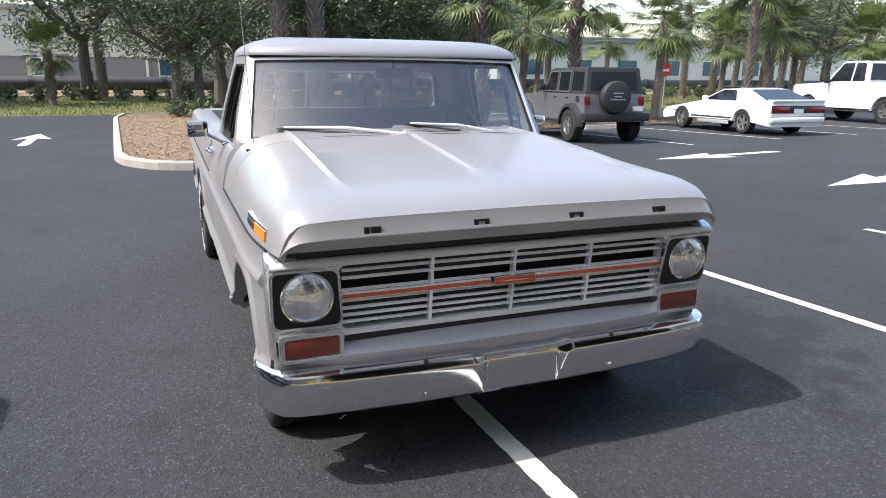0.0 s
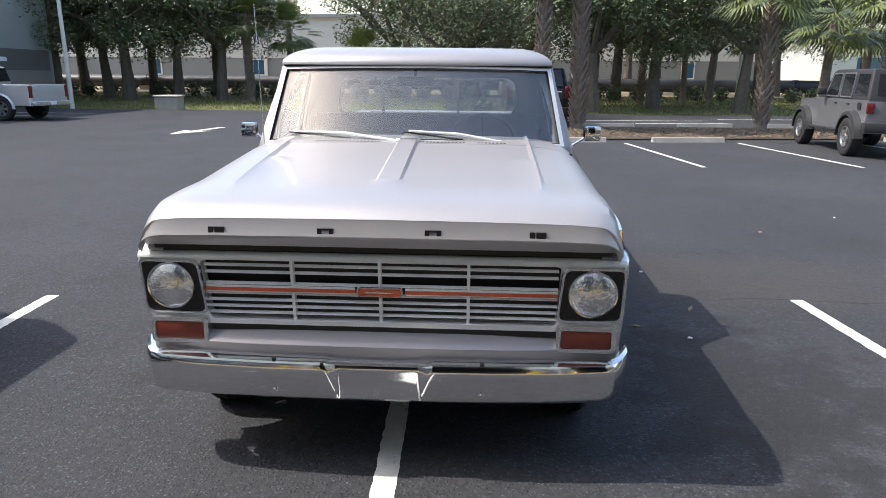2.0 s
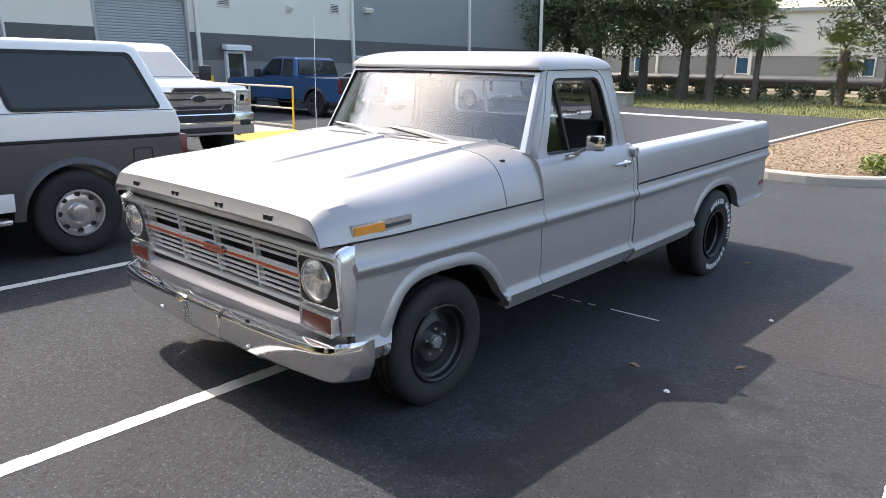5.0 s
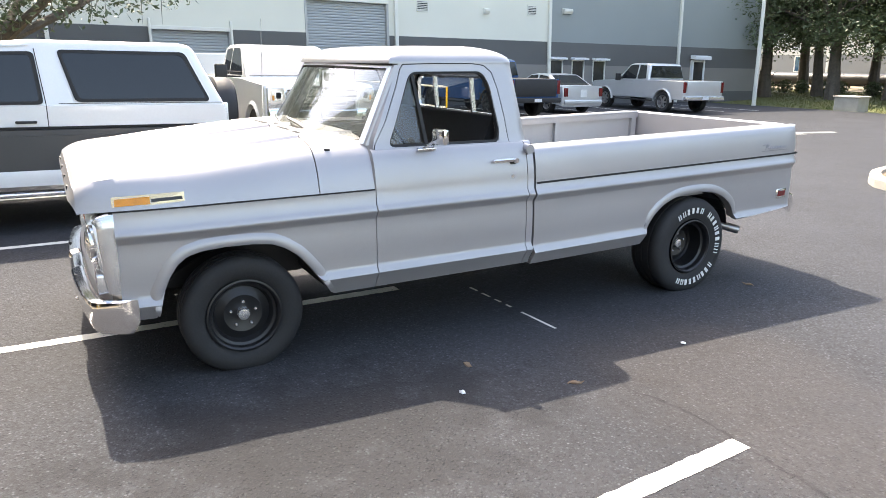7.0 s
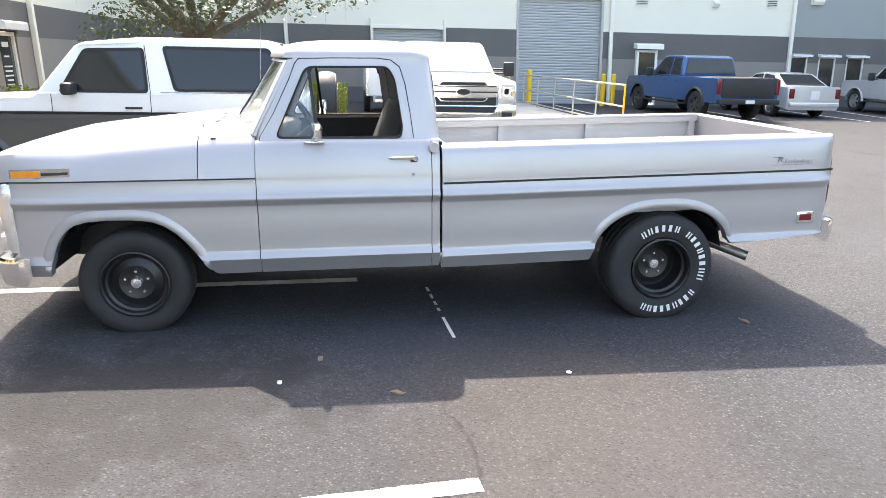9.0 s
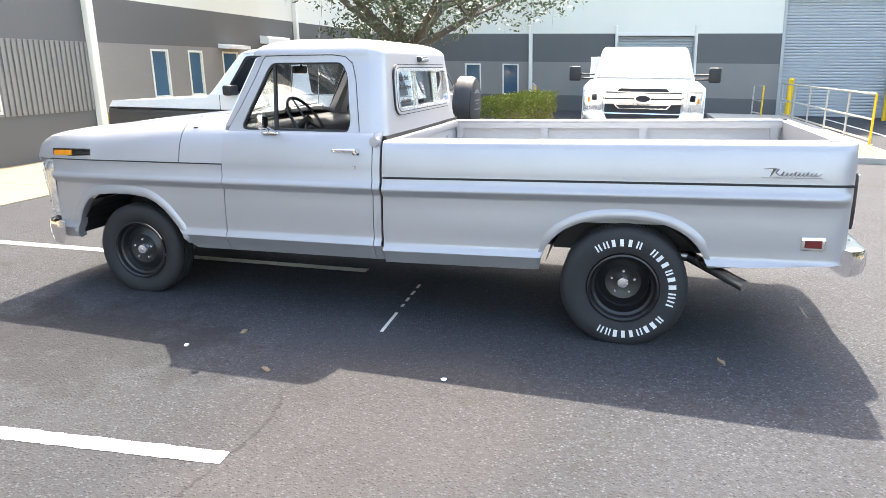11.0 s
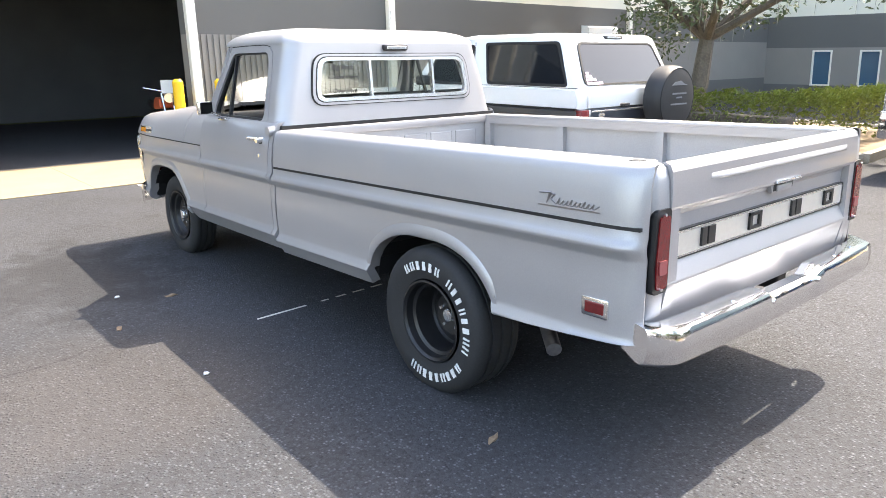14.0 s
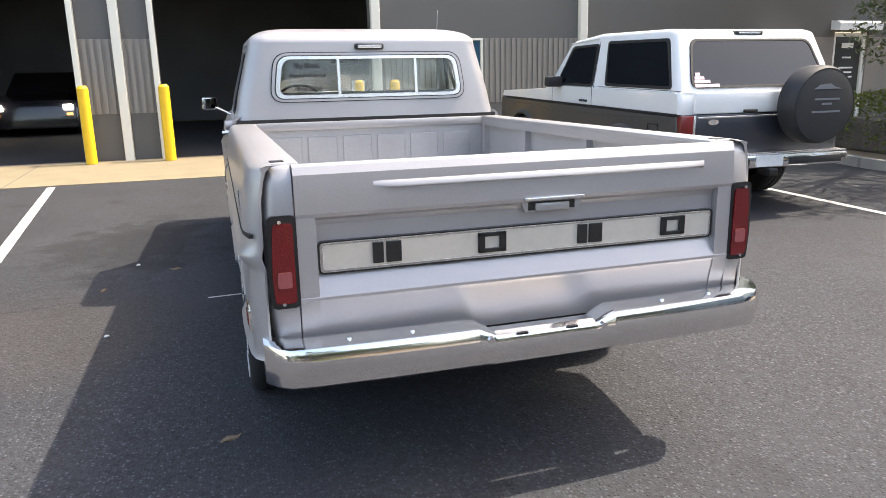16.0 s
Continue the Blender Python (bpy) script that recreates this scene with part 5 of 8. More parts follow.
for i, (x, y) in enumerate(((1.436, 1.10), (1.9, 1.5), (3.6, 0.2), (1.1, 3.9), (3.4, 4.2), (-0.9, -1.6))):
    bm = bmesh.new()
    vs = [bm.verts.new((0.035 * math.cos(a) * (1 + 0.4 * math.cos(2 * a)), 0.016 * math.sin(a), 0.006 + 0.008 * math.cos(3 * a))) for a in [k * 0.628 for k in range(10)]]
    lo = [bm.verts.new(v.co - Vector((0, 0, 0.003))) for v in vs]
    bm.faces.new(vs)
    bm.faces.new(lo[::-1])
    for k in range(10):
        bm.faces.new((vs[k - 1], lo[k - 1], lo[k], vs[k]))
    tagged(part("fallen_leaf", bm, MULCH), "dry brown leaf fallen on the asphalt", "leaf", "leaves on the asphalt").matrix_world = LOT @ pose(x, y, 0, 0, 0, i * 67)


def kerb_line(pts, closed, name, label, w=0.15, h=0.14, piece=1.8, material=None):
    """A kerb of separate cast lengths along a path in the car park."""
    par = thing(name, LOT, label, "kerb", kind="structure")
    path = [Vector((x, y, 0)) for x, y in pts]
    if closed:
        path.append(path[0])
    for p, q in zip(path, path[1:]):
        L = (q - p).length
        n = max(1, round(L / piece))
        d = (q - p) / n
        for i in range(n):
            a, b = p + d * (i + 0.004), p + d * (i + 0.996)
            nrm = Vector((-d.y, d.x, 0)).normalized() * w
            sec = lambda c: [c - Vector((0, 0, 0.05)), c + Vector((0, 0, h - 0.03)) + nrm * 0.06, c + Vector((0, 0, h)) + nrm * 0.22, c + nrm + Vector((0, 0, h)), c + nrm - Vector((0, 0, 0.05))]
            part("kerb_stone", loft([sec(a), sec(b)]), material or KERB, par)
    return par


# planted island behind the truck
ISLAND = rounded([(-0.55, 9.45), (0.35, 9.50), (1.05, 10.0), (1.42, 11.0), (1.30, 13.6), (1.15, 15.1), (0.9, 27.6), (-2.7, 28.2), (-2.85, 25.0), (-2.15, 11.6), (-1.95, 10.6), (-1.4, 9.75)], 0.32, 2)
kerb_line(ISLAND, True, "island_kerb", "pale concrete kerb round a mulched island", 0.16, 0.15, 1.5)
bm = bmesh.new()
bm.faces.new([bm.verts.new((x * 0.97 - 0.02, 10 + (y - 10) * 0.985 + 0.05, 0.10)) for x, y in ISLAND])
structure("island_bed", bm, MULCH, "bed of brown wood-chip mulch", LOT)


def chips(name, inside, count, size, material, label, z=0.10, seed=3, y_range=(9.6, 27), x_range=(-2.6, 1.3), density=1.6):
    """Loose wood chips or tufts strewn over a bed."""
    rnd = random.Random(seed)
    verts, faces = [], []
    while len(faces) < count * 2:
        x, y = rnd.uniform(*x_range), y_range[0] + (y_range[1] - y_range[0]) * rnd.random() ** density
        if not inside(x, y):
            continue
        a, t = rnd.uniform(0, 6.28), rnd.uniform(-0.5, 0.5)
        l, w = size * rnd.uniform(0.5, 1.4), size * rnd.uniform(0.2, 0.5)
        u, v = Vector((math.cos(a), math.sin(a), t)) * l, Vector((-math.sin(a), math.cos(a), rnd.uniform(-0.5, 0.5))) * w
        c = Vector((x, y, z + rnd.uniform(0, 0.035)))
        k = len(verts)
        n = Vector((0, 0, w * 0.5))
        verts += [c - u, c + v, c + u, c - v, c + n]
        faces += [(k, k + 1, k + 4), (k + 1, k + 2, k + 4), (k + 2, k + 3, k + 4), (k + 3, k, k + 4)]
    me = bpy.data.meshes.new(name)
    me.from_pydata(verts, [], faces)
    me.materials.append(material)
    ob = new(name, me)
    ob.matrix_world = LOT
    return tagged(ob, label, "mulch", kind="stuff")


def in_island(x, y):
    left = interp([(9.4, -0.6), (9.75, -1.4), (10.6, -1.95), (11.6, -2.15), (25, -2.85), (28, -2.7)], y) + 0.18
    right = interp([(9.4, 0.3), (10, 1.05), (11, 1.42), (15, 1.15), (28, 0.9)], y) - 0.18
    return left < x < right and y > 9.65


chips("wood_chips", in_island, 16000, 0.038, MULCH, "strewn brown and pale wood chips")

chips("soil_litter", lambda x, y: 15.5 + (x - 1.5) * 0.16 < y < 20.3, 5000, 0.05, MULCH, "brown leaf litter and chips on the planting strip", 0.035, 8, (15.4, 21), (1.6, 16), 1.0)

# planted strip with palms between the parking rows
strip = [(1.5, 15.3), (22, 18.6), (22, 21.6), (1.2, 20.6)]
bm = bmesh.new()
bm.faces.new([bm.verts.new((x, y, 0.03)) for x, y in strip])
# the soil's brown is darkened further to take in the palms' shade
structure("planting_strip", bm, mat("palm_shaded_soil_and_turf", (0.075, 0.052, 0.032), 0.95, 0, 0.4, 2, 0.8, 30, second=(0.03, 0.03, 0.016)), "brown soil strip with thin grass, coloured darker for the palms' shade", LOT)
stop = part("wheel_stop", prism([(-0.09, 0), (0.09, 0), (0.06, 0.12), (-0.06, 0.12)], -0.95, 0.95), KERB)
tagged(stop, "low weathered concrete wheel stop on the asphalt", "wheel stop", "wheel stops by the planting strip")
stop.matrix_world = LOT @ pose(2.65, 14.95, 0, 0, 0, 8)
for x, y in ((5.75, 15.35), (12.2, 16.5), (4.6, 20.9), (8.0, 21.4), (11.0, 21.8)):
    copy_thing(stop, LOT @ pose(x, y, 0, 0, 0, 8))
# far lane edge and verge
for i, (x0, x1, y) in enumerate(((3.0, 9.0, 24.5), (10.0, 15.0, 26.3), (6.0, 9.5, 23.0))):
    paint_line((x0, y), (x1, y + 0.6), 0.15)


def tufts(name, count, x_range, y_range, z, label, seed, h=0.10, material=None):
    rnd = random.Random(seed)
    verts, faces = [], []
    for _ in range(count):
        x, y = rnd.uniform(*x_range), rnd.uniform(*y_range)
        for _ in range(3):
            a = rnd.uniform(0, 6.28)
            hh = h * rnd.uniform(0.5, 1.5)
            dx, dy = math.cos(a) * hh * 0.35, math.sin(a) * hh * 0.35
            k = len(verts)
            zz = z(y)
            verts += [(x + dy * 0.5, y - dx * 0.5, zz), (x - dy * 0.5, y + dx * 0.5, zz), (x + dx, y + dy, zz + hh)]
            faces.append((k, k + 1, k + 2))
    me = bpy.data.meshes.new(name)
    me.from_pydata(verts, [], faces)
    me.materials.append(material or GRASS_G)
    return tagged(new(name, me), label, "grass", kind="stuff")


tufts("verge_grass", 60000, (-45, 45), (29.8, 44), lambda y: FAR_Z - 0.05, "dry yellow-green grass verge", 11, 0.06)

# ---- buildings ----
YA, XB, HIGH = -5.95, -22.0, 8.0


def wall_piece(name, x0, x1, z0, z1, material, parent=None, t=0.22, label="", y=YA):
    ob = part(name, box(x0, x1, y - t, y, z0, z1), material, parent, label)
    return ob


wall_a = thing("wall_workshop", Matrix.Identity(4), "dark grey workshop wall with a ribbed block band and cream top", "wall", kind="structure")
zb = lot_z(YA)        # floor level at the workshop
DARK0, RIB0, RIB1, CREAM0 = zb - 0.3, zb + 0.76, zb + 1.93, zb + 2.72


def bay(x0, x1, holes, ribbed=True, full_dark=False):
    """One wall bay from x0 (west) to x1 (east), in bands, with window holes (hx0, hx1, hz0, hz1)."""
    for nm, z0, z1, m in (("lower_band", DARK0, RIB0, GREY_WALL), ("block_band", RIB0, RIB1, TAUPE_WALL), ("upper_band", RIB1, CREAM0 + (3 if full_dark else 0), GREY_WALL), ("cream_band", CREAM0 + (3 if full_dark else 0), HIGH, CREAM)):
        edges = sorted({x0, x1, *[e for h in holes for e in h[:2]]})
        for a, b in zip(edges, edges[1:]):
            mid = (a + b) / 2
            cuts = [(h[2], h[3]) for h in holes if h[0] < mid < h[1]]
            spans = [(z0, z1)]
            for c0, c1 in cuts:
                spans = [s for lo, hi in spans for s in ((lo, min(hi, c0)), (max(lo, c1), hi)) if s[1] - s[0] > 0.01]
            for lo, hi in spans:
                wall_piece(nm, a, b, lo, hi, m, wall_a)
            if nm == "block_band" and ribbed:
                bm = bmesh.new()
                for lo, hi in spans:
                    n = int((b - a) / 0.105)
                    for i in range(n):
                        x = a + (b - a) * (i + 0.22) / n
                        add_box(bm, x, x + (b - a) / n * 0.55, YA - 0.005, YA + 0.030, lo + 0.005, hi - 0.005)
                if len(bm.verts):
                    part("split_ribs", bm, TAUPE_WALL, wall_a, "ribbed split-face block")
                else:
                    bm.free()


WINS_A = [(-3.79, -3.18, zb + 0.80, zb + 1.93), (-8.02, -7.46, zb + 0.9, zb + 1.85), (-9.24, -8.71, zb + 0.9, zb + 1.85), (-10.75, -10.05, zb + 0.9, zb + 1.85)]
DOOR_A = (-12.95, -12.0, zb - 0.3, zb + 2.05)
G1, G2 = (3.10, 7.2), (-1.68, 1.86)     # the two open workshop bays
bay(-22.2, -5.75, WINS_A[1:] + [DOOR_A], ribbed=False)
bay(-5.75, -1.68, WINS_A[:1])
bay(1.86, 3.10, [])
bay(7.2, 26, [])
wall_piece("lintel", G2[0], G2[1], zb + 4.3, HIGH, GREY_WALL, wall_a)
wall_piece("lintel", G1[0], G1[1], zb + 4.3, HIGH, GREY_WALL, wall_a)
for x, w, z1 in ((-1.76, 0.16, HIGH), (-5.82, 0.16, HIGH), (2.44, 0.14, HIGH), (1.90, 0.09, 4.5), (3.06, 0.09, 4.5), (-13.85, 0.14, HIGH), (7.25, 0.14, HIGH)):
    tagged(part("downpipe", box(x - w / 2, x + w / 2, YA, YA + 0.12, zb - 0.05, z1, 0.015), POST), "pale square downpipe on the workshop wall", "downpipe", "downpipes on the walls", "structure")


def window_unit(x0, x1, z0, z1, name, blind):
    w = thing(name, Matrix.Translation((0, YA, 0)), "tall narrow window in a grey frame with blue glass", "window", "workshop windows", "structure")
    part("window_frame", band([(x0, z0), (x1, z0), (x1, z1), (x0, z1)], [(x0 + 0.04, z0 + 0.04), (x1 - 0.04, z0 + 0.04), (x1 - 0.04, z1 - 0.04), (x0 + 0.04, z1 - 0.04)], lambda u, v, d: (u, 0.012 - d, v), 0.08), POST, w)
    part("pane", box(x0 + 0.03, x1 - 0.03, -0.045, -0.035, z0 + 0.03, z1 - 0.03), BLUE_GLASS, w)


BLUE_GLASS = mat("blue_reflective_glass", (0.035, 0.10, 0.16), 0.06, 0.0, 0.1, 1, coat=0.6, spec=0.8)
DARK_PANE = mat("dark_window_glass", (0.045, 0.045, 0.042), 0.06, 0.0, 0.3, 2, spec=0.7)
for i, h in enumerate(WINS_A):
    window_unit(*h, "window_%d" % (i + 1), i)
def hooded_door(m, width, height, name, glass=True):
    d = thing(name, m, "white-framed glass entrance door under a small white hood", "door", kind="structure")
    part("door_frame", band([(-width / 2, 0), (width / 2, 0), (width / 2, height), (-width / 2, height)], [(-width / 2 + 0.09, 0.02), (width / 2 - 0.09, 0.02), (width / 2 - 0.09, height - 0.09), (-width / 2 + 0.09, height - 0.09)], lambda u, v, q: (u, q - 0.06, v), 0.14), WHITE_PAINT, d)
    part("pane", box(-width / 2 + 0.08, width / 2 - 0.08, -0.01, 0.0, 0.1, height - 0.08), DARK_PANE, d)
    part("hood", prism([(-0.35, height + 0.03), (0.0, height + 0.06), (0.0, height + 0.26), (-0.30, height + 0.22), (-0.35, height + 0.18)], -width / 2 - 0.12, width / 2 + 0.12), WHITE_PAINT, d)
    return d


dr = hooded_door(pose(-12.475, YA - 0.10, zb - 0.02, 0, 0, 180), 0.95, 2.05, "door_1")
for z, w in ((1.72, 0.16), (1.50, 0.12), (1.28, 0.2), (1.18, 0.18), (1.08, 0.2), (0.98, 0.14), (0.88, 0.18), (0.78, 0.1)):
    part("lettering_bar", box(-w, w, -0.024, -0.014, z, z + (0.11 if z > 1.6 else 0.035)), WHITE_LETTER, dr, "white bar of lettering")
tagged(part("awning", prism([(YA, zb + 1.92), (YA + 0.30, zb + 1.90), (YA + 0.30, zb + 1.98), (YA, zb + 2.02)], -10.85, -9.92), WHITE_PAINT), "small white awning over a workshop window", "awning", kind="structure")

# inside the workshop: deep hall behind the open bays, its gloom put into colour
hall = thing("workshop_hall", Matrix.Identity(4), "workshop interior with plain walls and floor coloured dark for its gloom", "interior", kind="structure")
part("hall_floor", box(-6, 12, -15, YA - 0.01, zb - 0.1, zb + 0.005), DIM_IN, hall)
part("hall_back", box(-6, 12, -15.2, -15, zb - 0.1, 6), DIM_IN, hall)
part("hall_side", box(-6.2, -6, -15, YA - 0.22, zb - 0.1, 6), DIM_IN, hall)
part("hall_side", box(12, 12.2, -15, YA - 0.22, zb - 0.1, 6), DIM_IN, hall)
structure("ceiling", box(-6.2, 12.2, -15.2, YA - 0.01, 5.9, 6.1), DIM_IN, "workshop ceiling coloured dark for the hall's gloom")
structure("roof_workshop", box(-30, 27, -30, YA + 0.05, HIGH, HIGH + 0.3), CREAM, "flat workshop roof edge")

# bollards
for i, (x, y) in enumerate(((1.80, -5.62), (2.98, -5.62), (-1.98, -5.50), (-1.42, -5.85))):
    bm = bmesh.new()
    add_tube(bm, (0, 0, 0), (0, 0, 1.17), 0.085, n=20)
    add_tube(bm, (0, 0, 1.17), (0, 0, 1.215), 0.085, 0.05, 20)
    tagged(part("bollard", bm, YELLOW, None, "", True), "yellow painted steel bollard beside a workshop door", "bollard", "yellow bollards").matrix_world = pose(x, y, lot_z(y) + 0.01)

# west wing, facing the car park
before_wing = set(bpy.data.objects)
wall_b = thing("wall_west", Matrix.Identity(4), "long wall in taupe, grey and cream bands", "wall", kind="structure")


def wing(name, y0, y1, z0, z1, material, t=0.25, x=XB):
    return part(name, box(x - t, x, y0, y1, z0, z1), material, wall_b)


def bands(y0, y1, top_mat, holes=()):
    for nm, h0, h1, m in (("lower_band", -2.5, 0.55, GREY_WALL), ("block_band", 0.55, 1.74, TAUPE_WALL), ("upper_band", 1.74, 2.74, GREY_WALL), ("cream_band", 2.74, 9.5, top_mat)):
        edges = sorted({y0, y1, *[e for h in holes for e in h[:2]]})
        for a, b in zip(edges, edges[1:]):
            mid = (a + b) / 2
            g = lot_z(8)
            spans = [(h0 + g, h1 + g)]
            for hy0, hy1, c0, c1 in holes:
                if hy0 < mid < hy1:
                    spans = [s for lo, hi in spans for s in ((lo, min(hi, c0 + g)), (max(lo, c1 + g), hi)) if s[1] - s[0] > 0.01]
            for lo, hi in spans:
                wing(nm, a, b, lo, hi, m)


g8 = lot_z(8)
WINS_B = [(-4.40, -3.78, 0.53, 1.66), (-2.96, -2.34, 0.53, 1.66), (-1.52, -0.90, 0.53, 1.66)]
bands(-6.2, 19.35, CREAM, WINS_B + [(2.65, 5.30, -2.5, 2.66), (8.13, 11.45, -2.5, 3.92), (12.85, 13.70, -2.5, 2.1)])
WINS_C = [(19.45, 20.2, 0.7, 1.98), (20.7, 21.45, 0.7, 1.98), (21.95, 22.72, 0.7, 1.98)]
bands(19.35, 33.5, BLUEGREY_WALL, WINS_C + [(28.4, 29.3, -2.5, 2.1)])
structure("wall_west_end", box(XB - 20, XB, 33.5, 33.75, -3, 9), BLUEGREY_WALL, "blue-grey end wall")
for i, h in enumerate(WINS_B + WINS_C):
    w = thing("window_%d" % (i + 5), Matrix.Translation((XB, 0, g8)), "tall narrow window in a pale frame with blue glass", "window", "west wing windows", "structure")
    a, b, c, d = h
    part("window_frame", band([(a, c), (b, c), (b, d), (a, d)], [(a + 0.05, c + 0.05), (b - 0.05, c + 0.05), (b - 0.05, d - 0.05), (a + 0.05, d - 0.05)], lambda u, v, q: (0.015 - q, u, v), 0.08), POST, w)
    part("pane", box(-0.05, -0.04, a + 0.04, b - 0.04, c + 0.04, d - 0.04), BLUE_GLASS if i < 3 else DARK_PANE, w)
    if i > 2:
        part("awning", prism([(XB - XB, d + 0.02), (0.28, d + 0.0), (0.28, d + 0.08), (0, d + 0.12)], a - 0.06, b + 0.06, "y"), WHITE_PAINT, w)


def shutter(y0, y1, z1, name, slats):
    s = thing(name, Matrix.Translation((XB, 0, 0)), "closed grey ribbed roller shutter door", "shutter door", kind="structure")
    z0 = lot_z((y0 + y1) / 2) - 0.05
    bm = bmesh.new()
    prof = []
    n = slats
    for i in range(n):
        a, b = z0 + (z1 - z0) * i / n, z0 + (z1 - z0) * (i + 1) / n
        prof += [(-0.14, a), (-0.12, a + (b - a) * 0.25), (-0.12, a + (b - a) * 0.75), (-0.14, b)]
    add_loft(bm, [[(x, y, z) for x, z in prof] for y in (y0, y1)], closed=False)
    part("curtain", bm, SHUTTER, s)
    for y in (y0, y1):
        part("guide_rail", box(-0.15, 0.03, y - 0.05, y + 0.05, z0, z1 + 0.05, 0.01), mat("guide_grey", (0.4, 0.4, 0.38), 0.5), s)
    part("head_box", box(-0.15, 0.06, y0 - 0.05, y1 + 0.05, z1, z1 + 0.13, 0.01), POST, s)


shutter(8.13, 11.45, 3.92 + g8, "shutter_1", 40)
shutter(2.65, 5.30, 2.66 + g8, "shutter_2", 26)
for y, z1, w in ((-0.45, 8, 0.13), (11.80, 8, 0.14), (19.35, 8, 0.14), (27.45, 8, 0.14), (2.62, 2.74, 0.08), (5.33, 2.74, 0.08)):
    tagged(part("downpipe", box(XB, XB + 0.13, y - w / 2, y + w / 2, g8 - 0.9, z1, 0.02), POST), "pale downpipe on the west wall", "downpipe", "downpipes on the walls", "structure")
hooded_door(pose(XB + 0.10, 13.27, g8, 0, 0, 90), 0.85, 2.1, "door_2")
hooded_door(pose(XB + 0.10, 28.85, g8, 0, 0, 90), 0.9, 2.1, "door_3")
for y, z, w, h in ((13.0, 3.93, 0.55, 0.42), (18.4, 4.02, 0.5, 0.42)):
    v = thing("wall_vent", pose(XB, y, z + g8), "small pale louvred vent high on the wall", "vent", "wall vents")
    part("vent_frame", band([(-w / 2, -h / 2), (w / 2, -h / 2), (w / 2, h / 2), (-w / 2, h / 2)], [(-w / 2 + 0.04, -h / 2 + 0.04), (w / 2 - 0.04, -h / 2 + 0.04), (w / 2 - 0.04, h / 2 - 0.04), (-w / 2 + 0.04, h / 2 - 0.04)], lambda a, b, d: (0.04 - d, a, b), 0.04), POST, v)
    part("vent_backing", box(0.001, 0.006, -w / 2 + 0.03, w / 2 - 0.03, -h / 2 + 0.03, h / 2 - 0.03), BLACK, v)
    for k in range(5):
        part("slat", box(0.01, 0.04, -w / 2 + 0.03, w / 2 - 0.03, -h / 2 + 0.055 + k * 0.068, -h / 2 + 0.085 + k * 0.068), POST, v)
for y, z in ((16.0, 3.9), (20.3, 4.1)):
    lp = thing("wall_lamp", pose(XB, y, z + g8), "boxy outdoor lamp fixed high on the wall", "lamp", "wall lamps")
    part("housing", prism([(0, -0.12), (0.12, -0.14), (0.20, -0.02), (0.20, 0.06), (0, 0.10)], -0.12 - (0.12 if y > 18 else 0), 0.12 + (0.12 if y > 18 else 0), "y"), POST, lp)
wing("parapet", -6.2, 33.6, 9.2, 9.5, CREAM, 0.4)
# its bands follow the fall of the car park while its uprights stay plumb
bpy.context.view_layer.update()
for ob in set(bpy.data.objects) - before_wing:
    if ob.type == "MESH":
        mw = ob.matrix_world.copy()
        back_in = mw.inverted()
        for v in ob.data.vertices:
            w = mw @ v.co
            w.z -= (w.y - 8) * math.tan(radians(SLOPE))
            v.co = back_in @ w



# railings and the yellow ramp edge
def railing(pts, name, label, material, posts=1.4, h=1.0):
    r = thing(name, LOT, label, "railing")
    for p, q in zip(pts, pts[1:]):
        p, q = Vector((*p, 0)), Vector((*q, 0))
        n = max(1, round((q - p).length / posts))
        for z in (h, h * 0.55, h * 0.18):
            part("rail", tube(p + Vector((0, 0, z)), q + Vector((0, 0, z)), 0.022, n=8), material, r, "", True)
        for i in range(n + 1):
            c = p + (q - p) * i / n
            part("post", tube(c, c + Vector((0, 0, h)), 0.025, n=8), YELLOW if i == n else material, r, "", True)


GALV = mat("galvanised_rail", (0.50, 0.48, 0.42), 0.45, 0.5, 0.1, 5)
railing([(-20.2, 7.9), (-11.2, 8.02)], "ramp_railing", "pale tube railing with a yellow end post along the ramp", GALV, 1.8, 1.12)
railing([(-20.6, 7.1), (-19.7, 7.25)], "wall_railing", "short pale railing beside the shutter door", GALV, 0.9, 1.05)
railing([(-20.6, -0.2), (-16.8, 0.4)], "entrance_railing", "thin pale railing before the west wing", GALV)
tagged(part("ramp_walk", box(-20.55, -11.2, 5.70, 8.10, -0.02, 0.115, 0.01), KERB), "pale concrete ramp walk along the railing", "ramp", kind="structure").matrix_world = LOT
ramp = thing("ramp_end", LOT, "raised concrete ramp end with a yellow painted top", "kerb")
part("slab", box(-11.195, -8.72, 5.70, 8.02, -0.02, 0.110, 0.015), KERB, ramp, "pale concrete slab")
part("painted_top", prism([(-11.19, 5.72), (-8.745, 5.72), (-8.80, 7.98), (-11.19, 7.98)], 0.105, 0.114, "z"), mat("worn_yellow_paint", (0.60, 0.34, 0.03), 0.6, 0, 0.2, 5, 0.2, 80), ramp, "worn yellow paint")
bm = bmesh.new()
add_tube(bm, (0, 0, 0), (0, 0, 1.25), 0.09, n=16)
add_tube(bm, (0, 0, 1.25), (0, 0, 1.30), 0.09, 0.05, 16)
tagged(part("bollard", bm, YELLOW, None, "", True), "yellow painted steel bollard by the shutter door", "bollard", "yellow bollards").matrix_world = LOT @ pose(-20.35, 8.15, 0)
